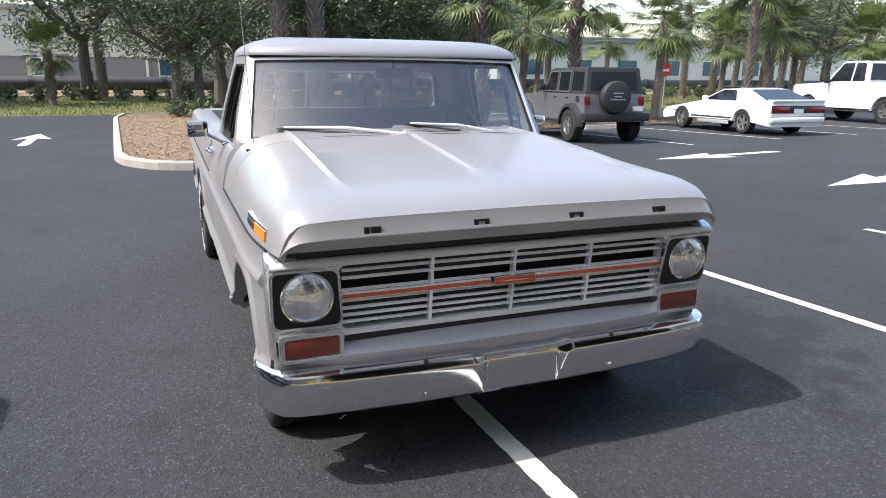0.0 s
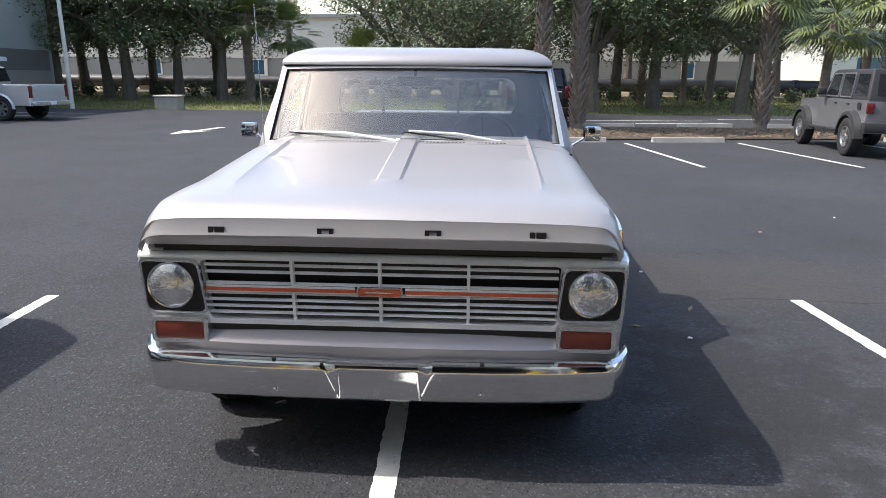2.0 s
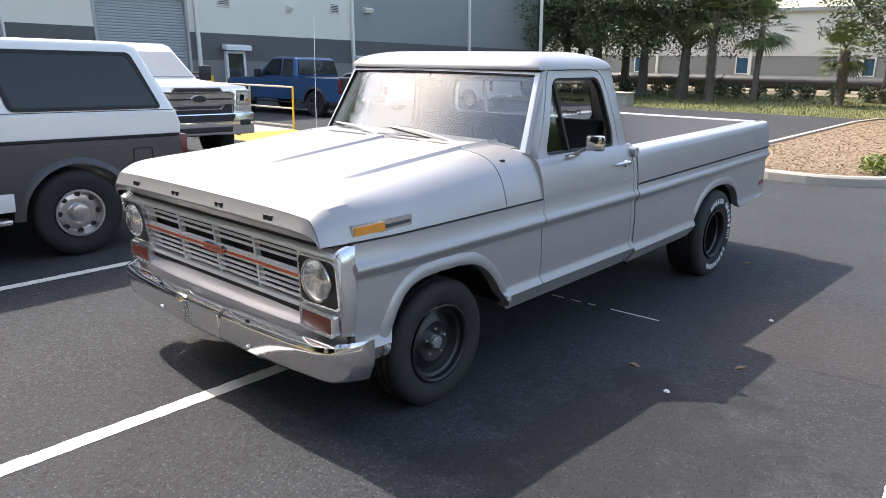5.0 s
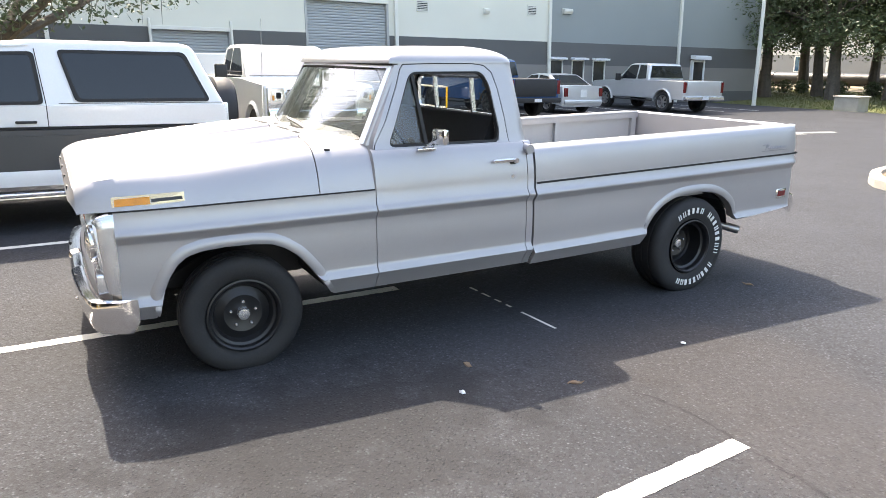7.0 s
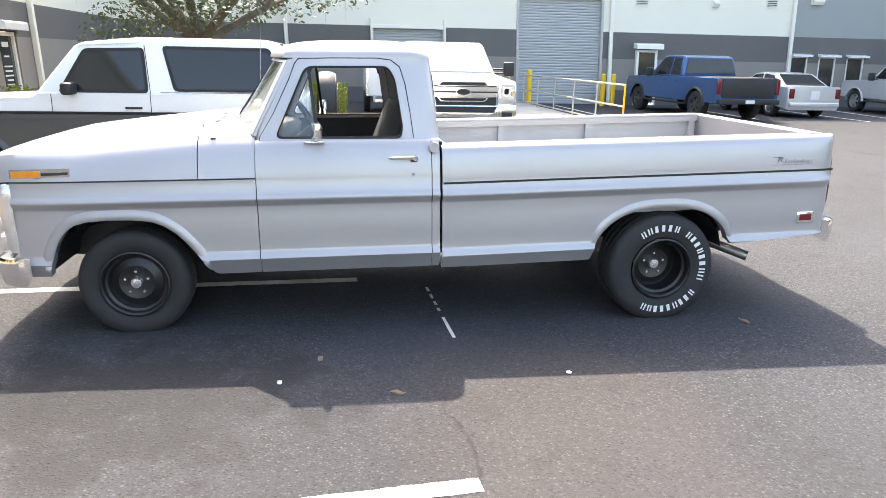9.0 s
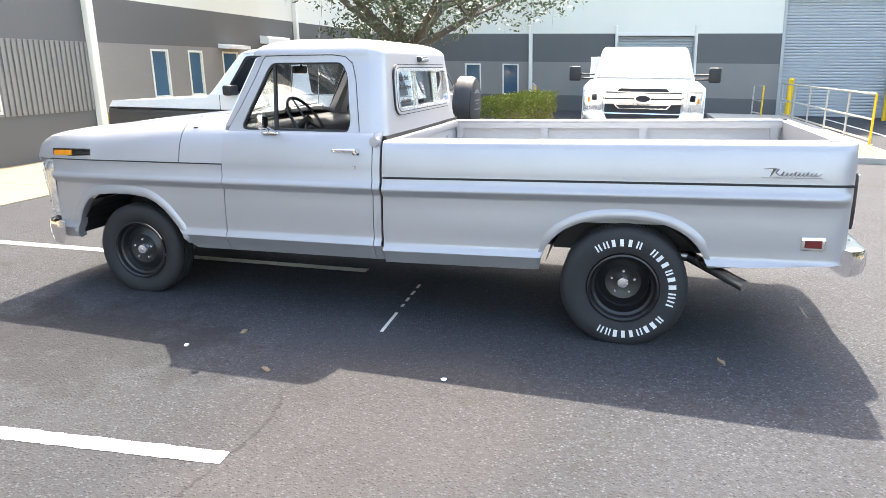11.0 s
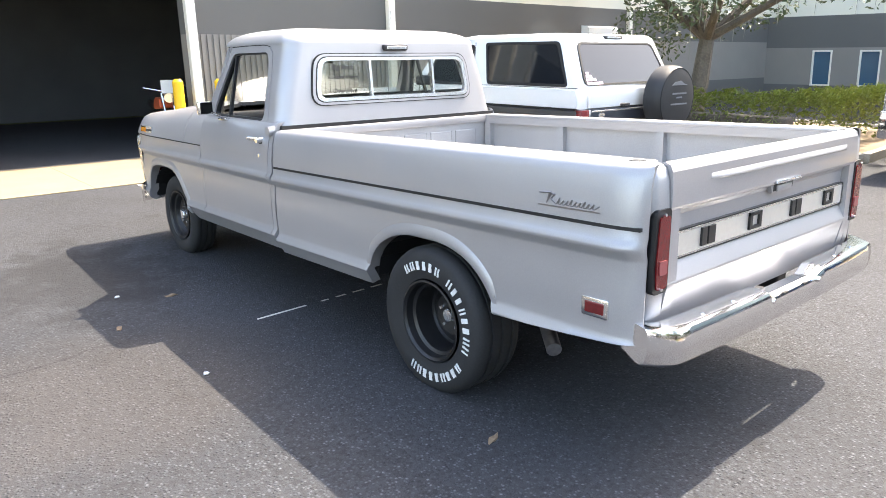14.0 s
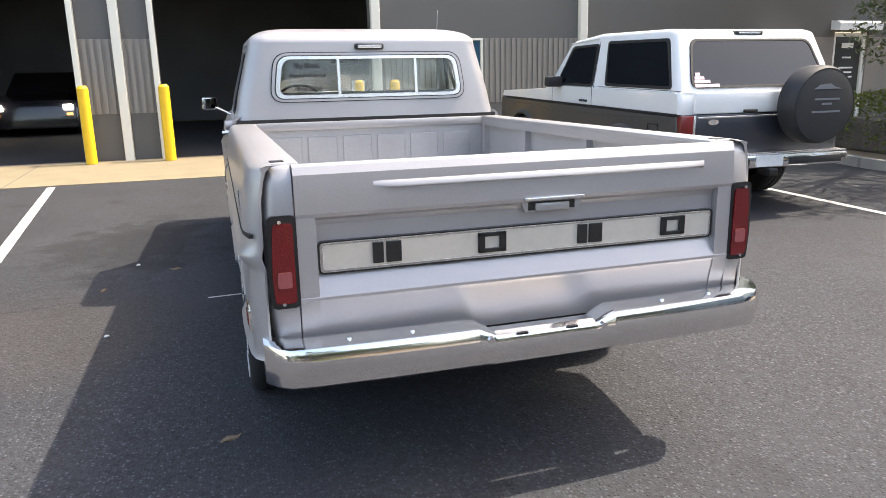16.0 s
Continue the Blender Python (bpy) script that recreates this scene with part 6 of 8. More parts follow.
for y in (11.15, 11.55):
    bm = bmesh.new()
    add_tube(bm, (0, 0, 0), (0, 0, 1.15), 0.09, n=16)
    add_tube(bm, (0, 0, 1.15), (0, 0, 1.20), 0.09, 0.05, 16)
    tagged(part("bollard", bm, YELLOW, None, "", True), "yellow painted steel bollard by the loading dock", "bollard", "yellow bollards").matrix_world = LOT @ pose(-20.9, y, 0)

# distant warehouse, pipeline and hedge row
far = thing("warehouse", pose(0, 58, FAR_Z), "long distant cream and grey warehouse with a flat roof", "building")
part("lower_wall", box(-110, 24, 0, 18, -0.1, 2.05), mat("far_grey_wall", (0.24, 0.24, 0.23), 0.8, 0, 0.06, 0.3), far)
part("upper_wall", box(-110, 24, -0.05, 18, 2.05, 5.35), mat("far_cream_wall", (0.58, 0.57, 0.51), 0.8, 0, 0.04, 0.2), far)
part("roof", box(-110.3, 24.3, -0.4, 18.3, 5.35, 5.62), mat("far_roof_edge", (0.30, 0.31, 0.30), 0.7), far)
for i in range(16):
    part("downpipe", box(-106 + i * 8, -105.8 + i * 8, -0.2, -0.02, 0, 5.35), POST, far)
for i in range(14):
    w = part("window", box(-100 + i * 9, -99.1 + i * 9, -0.06, -0.02, 0.7, 1.9), BLUE_GLASS, far)
    part("frame", band([(-100.1 + i * 9, 0.6), (-99.0 + i * 9, 0.6), (-99.0 + i * 9, 2.0), (-100.1 + i * 9, 2.0)], [(-100 + i * 9, 0.7), (-99.1 + i * 9, 0.7), (-99.1 + i * 9, 1.9), (-100 + i * 9, 1.9)], lambda u, v, d: (u, -0.09 + d, v), 0.06), POST, w)
for x in (-20, -46, 6):
    part("wall_unit", box(x, x + 0.8, -0.4, -0.05, 3.0, 3.7, 0.03), POST, far)
b2 = thing("shop_building", pose(52, 66, FAR_Z), "distant pale low building with a dark roof edge", "building")
part("wall", box(-20, 40, 0, 14, -0.1, 4.2), mat("far_pale_wall", (0.55, 0.55, 0.52), 0.8, 0, 0.06, 0.3), b2)
part("roof", box(-20.4, 40.4, -0.5, 14.4, 4.2, 4.8), mat("far_dark_roof", (0.16, 0.18, 0.20), 0.6), b2)
for i in range(6):
    part("window", box(-17 + i * 6, -14.5 + i * 6, -0.06, 0.0, 0.8, 2.4), BLUE_GLASS, b2)
pipe = thing("pipeline", pose(0, 47, FAR_Z), "long black pipe lying on supports behind the verge", "pipe")
part("pipe_run", tube((-110, 0, 0.55), (60, 0, 0.55), 0.42, n=16), mat("black_pipe", (0.035, 0.036, 0.038), 0.5, 0, 0.2, 1), pipe, "", True)
for i in range(22):
    part("pipe_collar", tube((-106 + i * 7.5, 0, 0.55), (-105.7 + i * 7.5, 0, 0.55), 0.46, n=16), BLACK, pipe, "", True)
    part("support", box(-106.2 + i * 7.5, -105.5 + i * 7.5, -0.4, 0.4, -0.1, 0.25), KERB, pipe)
structure("service_road", box(-140, 90, 43.6, 57.5, FAR_Z - 0.08, FAR_Z - 0.03), CONCRETE, "pale service road before the warehouse")
for x, y in ((-18.6, 29.2), (13.2, 33.6)):
    lp = thing("light_pole", pose(x, y, ground_z(y) - 0.05), "tall pale car-park light pole with a small head", "light pole", "car-park light poles")
    part("pole", tube((0, 0, 0), (0, 0, 8.4), 0.10, 0.07, 12), POST, lp, "", True)
    part("lamp_head", box(-0.2, 0.35, -0.15, 0.15, 8.35, 8.5, 0.03), POST, lp)
sg = thing("stop_sign", pose(26.2, 31.5, FAR_Z - 0.05), "red road sign seen on a thin grey post", "sign")
part("post", tube((0, 0, 0), (0, 0, 2.3), 0.03, n=8), GALV, sg)
bm = bmesh.new()
bmesh.ops.create_cone(bm, cap_ends=True, segments=8, radius1=0.38, radius2=0.38, depth=0.03, matrix=Matrix.Translation((0, -0.04, 2.1)) @ Matrix.Rotation(radians(90), 4, "X") @ Matrix.Rotation(radians(22.5), 4, "Z"))
part("plate", bm, mat("sign_red", (0.5, 0.03, 0.03), 0.4), sg)
part("plate_bar", box(-0.22, 0.22, -0.065, -0.058, 2.02, 2.16), WHITE_LETTER, sg)
ub = thing("utility_box", pose(-14.4, 30.2, FAR_Z - 0.05), "grey concrete utility box on the verge", "utility box")
part("box", box(-0.55, 0.55, -0.4, 0.4, 0, 0.62, 0.03), KERB, ub)
part("lid", box(-0.60, 0.60, -0.45, 0.45, 0.62, 0.68, 0.02), KERB, ub)


# ---- plants ----
def leaf_cloud(verts, faces, centre, radii, count, size, rnd, hollow=0.35):
    for _ in range(count):
        d = Vector((rnd.gauss(0, 1), rnd.gauss(0, 1), rnd.gauss(0, 1))).normalized()
        r = hollow + (1 - hollow) * rnd.random() ** 0.5
        c = centre + Vector((d.x * radii[0], d.y * radii[1], d.z * radii[2])) * r
        a = Vector((rnd.gauss(0, 1), rnd.gauss(0, 1), rnd.gauss(0, 0.7))).normalized()
        b = a.cross(Vector((rnd.gauss(0, 1), rnd.gauss(0, 1), rnd.gauss(0, 1)))).normalized()
        s = size * rnd.uniform(0.6, 1.3)
        k = len(verts)
        verts += [c - a * s, c + b * s * 0.42 + a * s * 0.1, c + a * s, c - b * s * 0.42 + a * s * 0.1]
        faces.append((k, k + 1, k + 2, k + 3))


def mesh_of(name, verts, faces, material, parent, label=""):
    me = bpy.data.meshes.new(name)
    me.from_pydata([tuple(v) for v in verts], [], faces)
    me.materials.append(material)
    ob = new(name, me)
    ob.parent = parent
    if label:
        ob["label"] = label
    return ob


def oak(m, height, spread, seed, leaves, leaf, label, clear=0.32, group="oaks on the verge", moss=0):
    """A live oak: leaning trunk, forked limbs and a ragged crown."""
    rnd = random.Random(seed)
    t = thing("oak_tree", m, label, "tree", group)
    bm = bmesh.new()
    fork = Vector((rnd.uniform(-0.2, 0.2), rnd.uniform(-0.2, 0.2), height * clear))
    add_tube(bm, (0, 0, -0.1), fork * 0.5 + Vector((rnd.uniform(-.1, .1), 0, 0)), 0.042 * height, 0.032 * height, 10)
    add_tube(bm, fork * 0.5, fork, 0.032 * height, 0.026 * height, 10)
    tips = []
    for i in range(7):
        a = 6.283 * i / 7 + rnd.uniform(-0.3, 0.3)
        r = spread * rnd.uniform(0.35, 0.62)
        mid = fork + Vector((math.cos(a) * r * 0.5, math.sin(a) * r * 0.5, height * rnd.uniform(0.12, 0.26)))
        tip = fork + Vector((math.cos(a) * r, math.sin(a) * r, height * rnd.uniform(0.22, 0.55)))
        add_tube(bm, fork, mid, 0.018 * height, 0.012 * height, 7)
        add_tube(bm, mid, tip, 0.012 * height, 0.005 * height, 6)
        for _ in range(2):
            e = mid + Vector((rnd.uniform(-1, 1), rnd.uniform(-1, 1), rnd.uniform(0.2, 0.8))) * spread * 0.3
            add_tube(bm, mid, e, 0.008 * height, 0.003 * height, 5)
            tips.append(e)
        tips.append(tip)
    part("trunk", bm, BARK, t, "", True)
    verts, faces = [], []
    tips += [fork + Vector((rnd.uniform(-.42, .42) * spread, rnd.uniform(-.42, .42) * spread, height * rnd.uniform(-0.02, 0.62))) for _ in range(16)]
    for c in tips:
        n = leaves // len(tips)
        rr = spread * rnd.uniform(0.14, 0.26)
        leaf_cloud(verts, faces, c, (rr, rr, rr * 0.72), n, leaf, rnd)
    mesh_of("crown", verts, faces, LEAF, t)
    if moss:
        verts, faces = [], []
        for _ in range(moss):
            c = rnd.choice(tips) + Vector((rnd.uniform(-.5, .5), rnd.uniform(-.5, .5), -0.1))
            h = rnd.uniform(0.3, 1.1)
            k = len(verts)
            dx = rnd.uniform(-.05, .05)
            verts += [c, c + Vector((0.05, 0.02, 0)), c + Vector((dx, 0, -h)), c + Vector((dx - 0.03, 0, -h * 0.8))]
            faces.append((k, k + 1, k + 2, k + 3))
        mesh_of("hanging_moss", verts, faces, mat("grey_moss", (0.22, 0.22, 0.18), 0.9), t, "grey hanging moss")["kind"] = "stuff"
    return t


def palm(m, height, seed, label, trunk_r=0.16, fronds=26, boots=False, size=1.0, group="cabbage palms"):
    """A cabbage palm: bare or booted trunk and a head of fan leaves."""
    rnd = random.Random(seed)
    t = thing("palm_tree", m, label, "palm tree", group)
    bm = bmesh.new()
    prof = [(trunk_r * 1.25, -0.1), (trunk_r, 0.5), (trunk_r * 0.95, height * 0.5), (trunk_r * 1.1, height * 0.85), (trunk_r * 0.7, height)]
    lean = (rnd.uniform(-0.03, 0.03), rnd.uniform(-0.03, 0.03))
    rings = []
    for r, z in prof:
        rings.append([(lean[0] * z + r * math.cos(a), lean[1] * z + r * math.sin(a), z) for a in [6.283 * k / 12 for k in range(12)]])
    add_loft(bm, rings)
    if not boots:
        for i in range(int(height / 0.14)):
            z = 0.15 + i * 0.14
            rr = trunk_r * 1.04
            add_tube(bm, (lean[0] * z, lean[1] * z, z), (lean[0] * z, lean[1] * z, z + 0.05), rr, rr * 0.94, 12)
    part("trunk", bm, PALM_BARK, t, "", True)
    if boots:
        n = 0
        z = 0.25
        verts, faces = [], []
        while z < height * 0.95:
            for k in range(7):
                a = 6.283 * (k + 0.5 * (n % 2)) / 7 + rnd.uniform(-0.1, 0.1)
                u = Vector((math.cos(a), math.sin(a), 0))
                v = Vector((-u.y, u.x, 0))
                c = Vector((lean[0] * z, lean[1] * z, z)) + u * trunk_r * 0.93
                l = rnd.uniform(0.16, 0.24)
                q = len(verts)
                verts += [c - v * 0.075, c + v * 0.075, c + u * 0.10 + v * 0.03 + Vector((0, 0, l)), c + u * 0.10 - v * 0.03 + Vector((0, 0, l)), c + u * 0.035 - Vector((0, 0, 0.02)), c + u * 0.14 + Vector((0, 0, l * 0.95))]
                faces += [(q, q + 4, q + 5, q + 3), (q + 4, q + 1, q + 2, q + 5), (q + 3, q + 5, q + 2), (q, q + 3, q + 2, q + 1)]
            z += 0.15
            n += 1
        mesh_of("boot_pattern", verts, faces, PALM_BARK, t, "cut leaf bases in a crosswise pattern")["kind"] = "stuff"
    verts, faces = [], []
    top = Vector((lean[0] * height, lean[1] * height, height))
    for i in range(fronds):
        a = i * 2.4 + rnd.uniform(-0.3, 0.3)
        el = radians(rnd.uniform(-50, 80))
        d = Vector((math.cos(a) * math.cos(el), math.sin(a) * math.cos(el), math.sin(el)))
        stem = size * rnd.uniform(0.8, 1.2)
        c = top + d * stem + Vector((0, 0, -0.12 * stem))
        s = d.cross(Vector((0, 0, 1))).normalized()
        up = s.cross(d).normalized()
        k = len(verts)
        verts += [top + s * 0.02, top - s * 0.02, c - s * 0.015, c + s * 0.015]
        faces.append((k, k + 1, k + 2, k + 3))
        blades = 19
        for j in range(blades):
            b = radians(-115 + 230 * j / (blades - 1))
            bd = (d * math.cos(b) + s * math.sin(b) + up * 0.18).normalized()
            L = size * rnd.uniform(0.62, 0.9) * (0.75 + 0.25 * math.cos(b))
            w = (s * math.cos(b) - d * math.sin(b)).normalized() * 0.034 * size
            droop = Vector((0, 0, -0.28 * L))
            mid = c + bd * L * 0.55
            q = len(verts)
            verts += [c, mid + w, mid - w, c + bd * L + droop]
            faces += [(q, q + 1, q + 2), (q + 1, q + 3, q + 2)]
    mesh_of("crown", verts, faces, PALM_LEAF, t)
    return t


def at(x, y, rz=0):
    return pose(x, y, ground_z(y) - 0.05, 0, 0, rz)


oakA = oak(at(-39.5, 38), 9.5, 7.5, 5, 16000, 0.10, "tall oak with a dense dark green crown on the verge")
oakB = oak(at(-14.3, 37), 8.5, 7.0, 6, 15000, 0.10, "broad oak with a dense dark green crown on the verge")
for i, (x, y, s) in enumerate(((-4.9, 41, 0), (-17.2, 38, 1), (-19.4, 36.5, 0), (-21.6, 38.5, 1), (-23.2, 36, 0), (-26.0, 38.5, 1), (-28.5, 37, 0), (-16.0, 41, 0), (-20.5, 42, 1), (-25, 42, 0), (-31.5, 39, 1), (8.5, 41, 0), (14.5, 42.5, 1), (40.5, 33, 0), (3.2, 42, 1), (-36, 41, 0), (20, 46, 1), (25, 50, 0), (47, 41, 1), (45, 46, 1), (52, 49, 0), (11, 50, 1))):
    copy_thing(oakA if s == 0 else oakB, at(x, y, i * 53))
oak(at(-0.55, 26.8), 6.4, 5.2, 9, 11000, 0.075, "slender oak with two trunks in the mulched island", 0.36, "island oaks")
oak(at(0.25, 27.3), 5.8, 4.6, 10, 8000, 0.075, "slim oak in the mulched island", 0.36, "island oaks")
for i, (x, y, k) in enumerate(((1.6, 34.0, 0), (5.8, 31.8, 1), (9.2, 34.2, 0), (12.8, 32.0, 1))):
    copy_thing(oakA if k == 0 else oakB, at(x, y, 31 + i * 83))
tr = oak(LOT @ pose(-9.7, -1.5, 0.08), 5.2, 5.4, 21, 26000, 0.055, "oak with hanging grey moss behind the clipped hedge", 0.34, "oak by the hedge", 160)
palmP = palm(at(2.30, 19.3), 6.2, 3, "cabbage palm with a trunk covered in old leaf bases", 0.17, 46, True, 1.25)
palm(at(3.45, 19.6), 6.6, 4, "tall cabbage palm with a trunk of dark old leaf bases", 0.19, 44, True, 1.25)
palmQ = palm(at(9.3, 19.9), 4.7, 14, "cabbage palm with a trunk of crossed leaf bases", 0.17, 46, True, 1.1)
palmR = palm(at(12.7, 23.6), 3.9, 15, "cabbage palm with a bare ringed trunk", 0.16, 46, False, 1.1)
palm(at(-6.1, 36.8), 2.7, 16, "short cabbage palm on the grass verge", 0.15, 44, True, 1.0)
for i, (x, y) in enumerate(((13.4, 20.6), (17.5, 21.0), (16.2, 27.5), (25.1, 24.0), (27.0, 24.6), (27.2, 33), (29.0, 30.0), (31.5, 33.5), (34.5, 31), (37, 35), (20.5, 36.5), (9.2, 37), (6.3, 35.5), (15.2, 36.5), (11.8, 38.2), (-4.0, 40), (-12.4, 36.4), (-10.6, 38.0), (26, 37), (33, 38), (41, 36), (32.6, 24.0), (33.3, 24.3))):
    copy_thing((palmQ, palmR, palmR, palmP)[i % 4], at(x, y, i * 71))


def shrub(m, radii, seed, count, leaf, material, label, group, name="shrub"):
    rnd = random.Random(seed)
    t = thing(name, m, label, "shrub", group)
    bm = bmesh.new()
    for i in range(5):
        a = 1.26 * i
        add_tube(bm, (0, 0, 0), (math.cos(a) * radii[0] * 0.5, math.sin(a) * radii[1] * 0.5, radii[2] * 1.2), 0.02, 0.008, 5)
    part("stems", bm, BARK, t)
    verts, faces = [], []
    leaf_cloud(verts, faces, Vector((0, 0, radii[2] * 1.05)), radii, count, leaf, rnd, 0.2)
    mesh_of("foliage", verts, faces, material, t)
    return t


sh = shrub(at(-40, 40), (0.55, 0.45, 0.42), 2, 320, 0.10, LEAF, "small round dark shrub in the verge hedge row", "hedge row shrubs")
rnd = random.Random(5)
for i in range(64):
    copy_thing(sh, at(-39 + i * 1.28 + rnd.uniform(-0.3, 0.3), 40.2 + rnd.uniform(-0.4, 0.4), i * 40) @ Matrix.Diagonal((1, 1, 1, 1)))
shrub(LOT @ pose(0.85, 10.7, 0.1), (0.42, 0.36, 0.17), 31, 420, 0.05, HEDGE_LEAF, "low yellow-green shrub in the island mulch", "island shrubs")
shrub(LOT @ pose(0.35, 24.0, 0.1), (0.55, 0.5, 0.4), 32, 380, 0.08, LEAF, "loose dark shrub in the island mulch", "island shrubs")
shrub(LOT @ pose(-0.6, 25.5, 0.1), (0.5, 0.5, 0.35), 33, 320, 0.08, LEAF, "loose dark shrub in the island mulch", "island shrubs")

# clipped hedge in its kerbed bed before the west wing
HB = [(-7.75, -1.0), (-7.9, 1.2), (-8.6, 1.9), (-13.5, 1.6), (-13.5, -5.2), (-8.4, -5.2), (-8.0, -3.0)]
kerb_line(HB[::-1], True, "hedge_kerb", "grey concrete kerb round the hedge bed", 0.15, 0.14, 1.6)
bm = bmesh.new()
bm.faces.new([bm.verts.new((x * 0.99 - 0.08, y * 0.97, 0.09)) for x, y in HB])
structure("hedge_bed", bm, MULCH, "mulched soil under the hedge", LOT)
hd = thing("hedge", LOT @ pose(0, 0, 0.09), "clipped bright green box hedge in a kerbed bed", "hedge")
verts, faces = [], []
rnd = random.Random(44)
for (x0, y0), (x1, y1) in (((-8.55, 0.9), (-8.75, -4.6)), ((-8.55, 0.9), (-13.0, 1.05))):
    for _ in range(9000):
        u = rnd.random()
        d = Vector((x1 - x0, y1 - y0, 0)).normalized()
        n = Vector((-d.y, d.x, 0))
        off = rnd.uniform(-1, 1)
        zz = rnd.random() ** 0.6
        c = Vector((x0 + (x1 - x0) * u, y0 + (y1 - y0) * u, 0.05 + zz * (0.84 + 0.05 * math.sin(u * 40)))) + n * off * (0.42 + 0.04 * math.sin(u * 55))
        if abs(off) < 0.6 and zz < 0.75:
            continue
        a = Vector((rnd.gauss(0, 1), rnd.gauss(0, 1), rnd.gauss(0, 1))).normalized()
        b = a.orthogonal().normalized()
        s = rnd.uniform(0.025, 0.05)
        k = len(verts)
        verts += [c - a * s, c + b * s * 0.5, c + a * s, c - b * s * 0.5]
        faces.append((k, k + 1, k + 2, k + 3))
mesh_of("foliage", verts, faces, HEDGE_LEAF, hd)
part("woody_core", box(-8.85, -8.5, -4.4, 0.8, 0.0, 0.5, 0.05), BARK, hd)


# ---- parked vehicles ----
CAR_GLASS = mat("dark_car_glass", (0.012, 0.014, 0.017), 0.04, 0, 0.1, 2, spec=0.45)
JEEP_GREY = mat("metallic_grey_paint", (0.19, 0.195, 0.21), 0.3, 0.4, 0.05, 3, coat=0.5)
DARK_GREY = mat("dark_grey_green_paint", (0.060, 0.062, 0.063), 0.42, 0.1, 0.05, 3, coat=0.2)
BLUE = mat("blue_car_paint", (0.025, 0.090, 0.23), 0.25, 0.3, 0.05, 3, coat=0.6)
SILVER_CAR = mat("silver_car_paint", (0.60, 0.61, 0.62), 0.3, 0.5, 0.04, 3, coat=0.5)
BLACK_CAR = mat("black_car_paint", (0.010, 0.010, 0.014), 0.2, 0, 0.1, 3, coat=0.6)
PLASTIC = mat("black_plastic", (0.022, 0.022, 0.023), 0.6, 0, 0.15, 8, 0.05, 120)
ALLOY = mat("alloy_wheel", (0.55, 0.55, 0.55), 0.3, 0.9, 0.05, 5)


def outline(front, rear, base, top, arches, r, extra=0.06):
    """A flank outline: the upper edge from nose to tail, then the underside with wheel arches."""
    pts = list(top)
    for yc in sorted(arches, reverse=True):
        for a in range(0, 181, 15):
            y, z = yc + (r + extra) * math.cos(radians(a)), (r * 0.98) + (r + extra) * math.sin(radians(a))
            if z > base + 0.01:
                pts.append((y, z))
            elif a in (0, 180):
                pts.append((y, base))
    return pts


def hull(prof, half, edge=0.05, shrink=0.03):
    """A body: the outline carried across the width, its sides drawn in at the edge."""
    ys, zs = [p[0] for p in prof], [p[1] for p in prof]
    cy, cz = (min(ys) + max(ys)) / 2, (min(zs) + max(zs)) / 2
    ly, lz = (max(ys) - min(ys)) / 2, (max(zs) - min(zs)) / 2
    def ring(x, k):
        return [(x, cy + (y - cy) * (1 - k / ly), cz + (z - cz) * (1 - k * 0.6 / lz)) for y, z in prof]
    return loft([ring(-half, shrink), ring(-half + edge * 0.35, shrink * 0.35), ring(-half + edge, 0), ring(half - edge, 0), ring(half - edge * 0.35, shrink * 0.35), ring(half, shrink)])


def cabin(prof, half, belt, lean, bev=0.04):
    """A glass house: its outline on leaning sides."""
    def hx(z):
        return half - lean * (z - belt)
    bm = bmesh.new()
    a = [bm.verts.new((-hx(z), y, z)) for y, z in prof]
    b = [bm.verts.new((hx(z), y, z)) for y, z in prof]
    n = len(prof)
    bm.faces.new(a[::-1])
    bm.faces.new(b)
    for i in range(n):
        bm.faces.new((a[i], a[(i + 1) % n], b[(i + 1) % n], b[i]))
    bmesh.ops.recalc_face_normals(bm, faces=bm.faces)
    es = [e for e in bm.edges if (e.verts[0].co.z > belt + 0.05 or e.verts[1].co.z > belt + 0.05)]
    bmesh.ops.bevel(bm, geom=es, offset=bev, segments=3, affect="EDGES", profile=0.5)
    return bm, hx


def side_pane(car, name, pts, hx, material=None, proud=0.006, trim=None):
    for s in (-1, 1):
        pane = part(name, sheet(rounded(pts, 0.04, 3), lambda u, v, d, s=s: (s * (hx(v) + proud - d), u, v), 0.02), material or CAR_GLASS, car)
        if trim:
            ys, zs = [p[0] for p in pts], [p[1] for p in pts]
            cy, cz = sum(ys) / len(ys), sum(zs) / len(zs)
            grow = [(y + (0.035 if y > cy else -0.035), z + (0.03 if z > cz else -0.03)) for y, z in pts]
            part("window_trim", band(rounded(grow, 0.05, 3), rounded(pts, 0.04, 3), lambda u, v, d, s=s: (s * (hx(v) + proud + 0.004 - d), u, v), 0.02), trim, pane)


def cross_pane(car, name, p, q, w0, w1, material=None):
    """A pane that spans the width, from the place p (y, z) up to q."""
    d = Vector((0, q[0] - p[0], q[1] - p[1])).normalized()
    n = Vector((0, -d.z, d.y)) * 0.008
    if (p[0] + q[0]) > 0 and n.y < 0 or (p[0] + q[0]) < 0 and n.y > 0:
        n = -n
    o = [Vector((-w0, p[0], p[1])), Vector((w0, p[0], p[1])), Vector((w1, q[0], q[1])), Vector((-w1, q[0], q[1]))]
    return part(name, loft([[v - n * 2 for v in o], [v + n for v in o]]), material or CAR_GLASS, car)


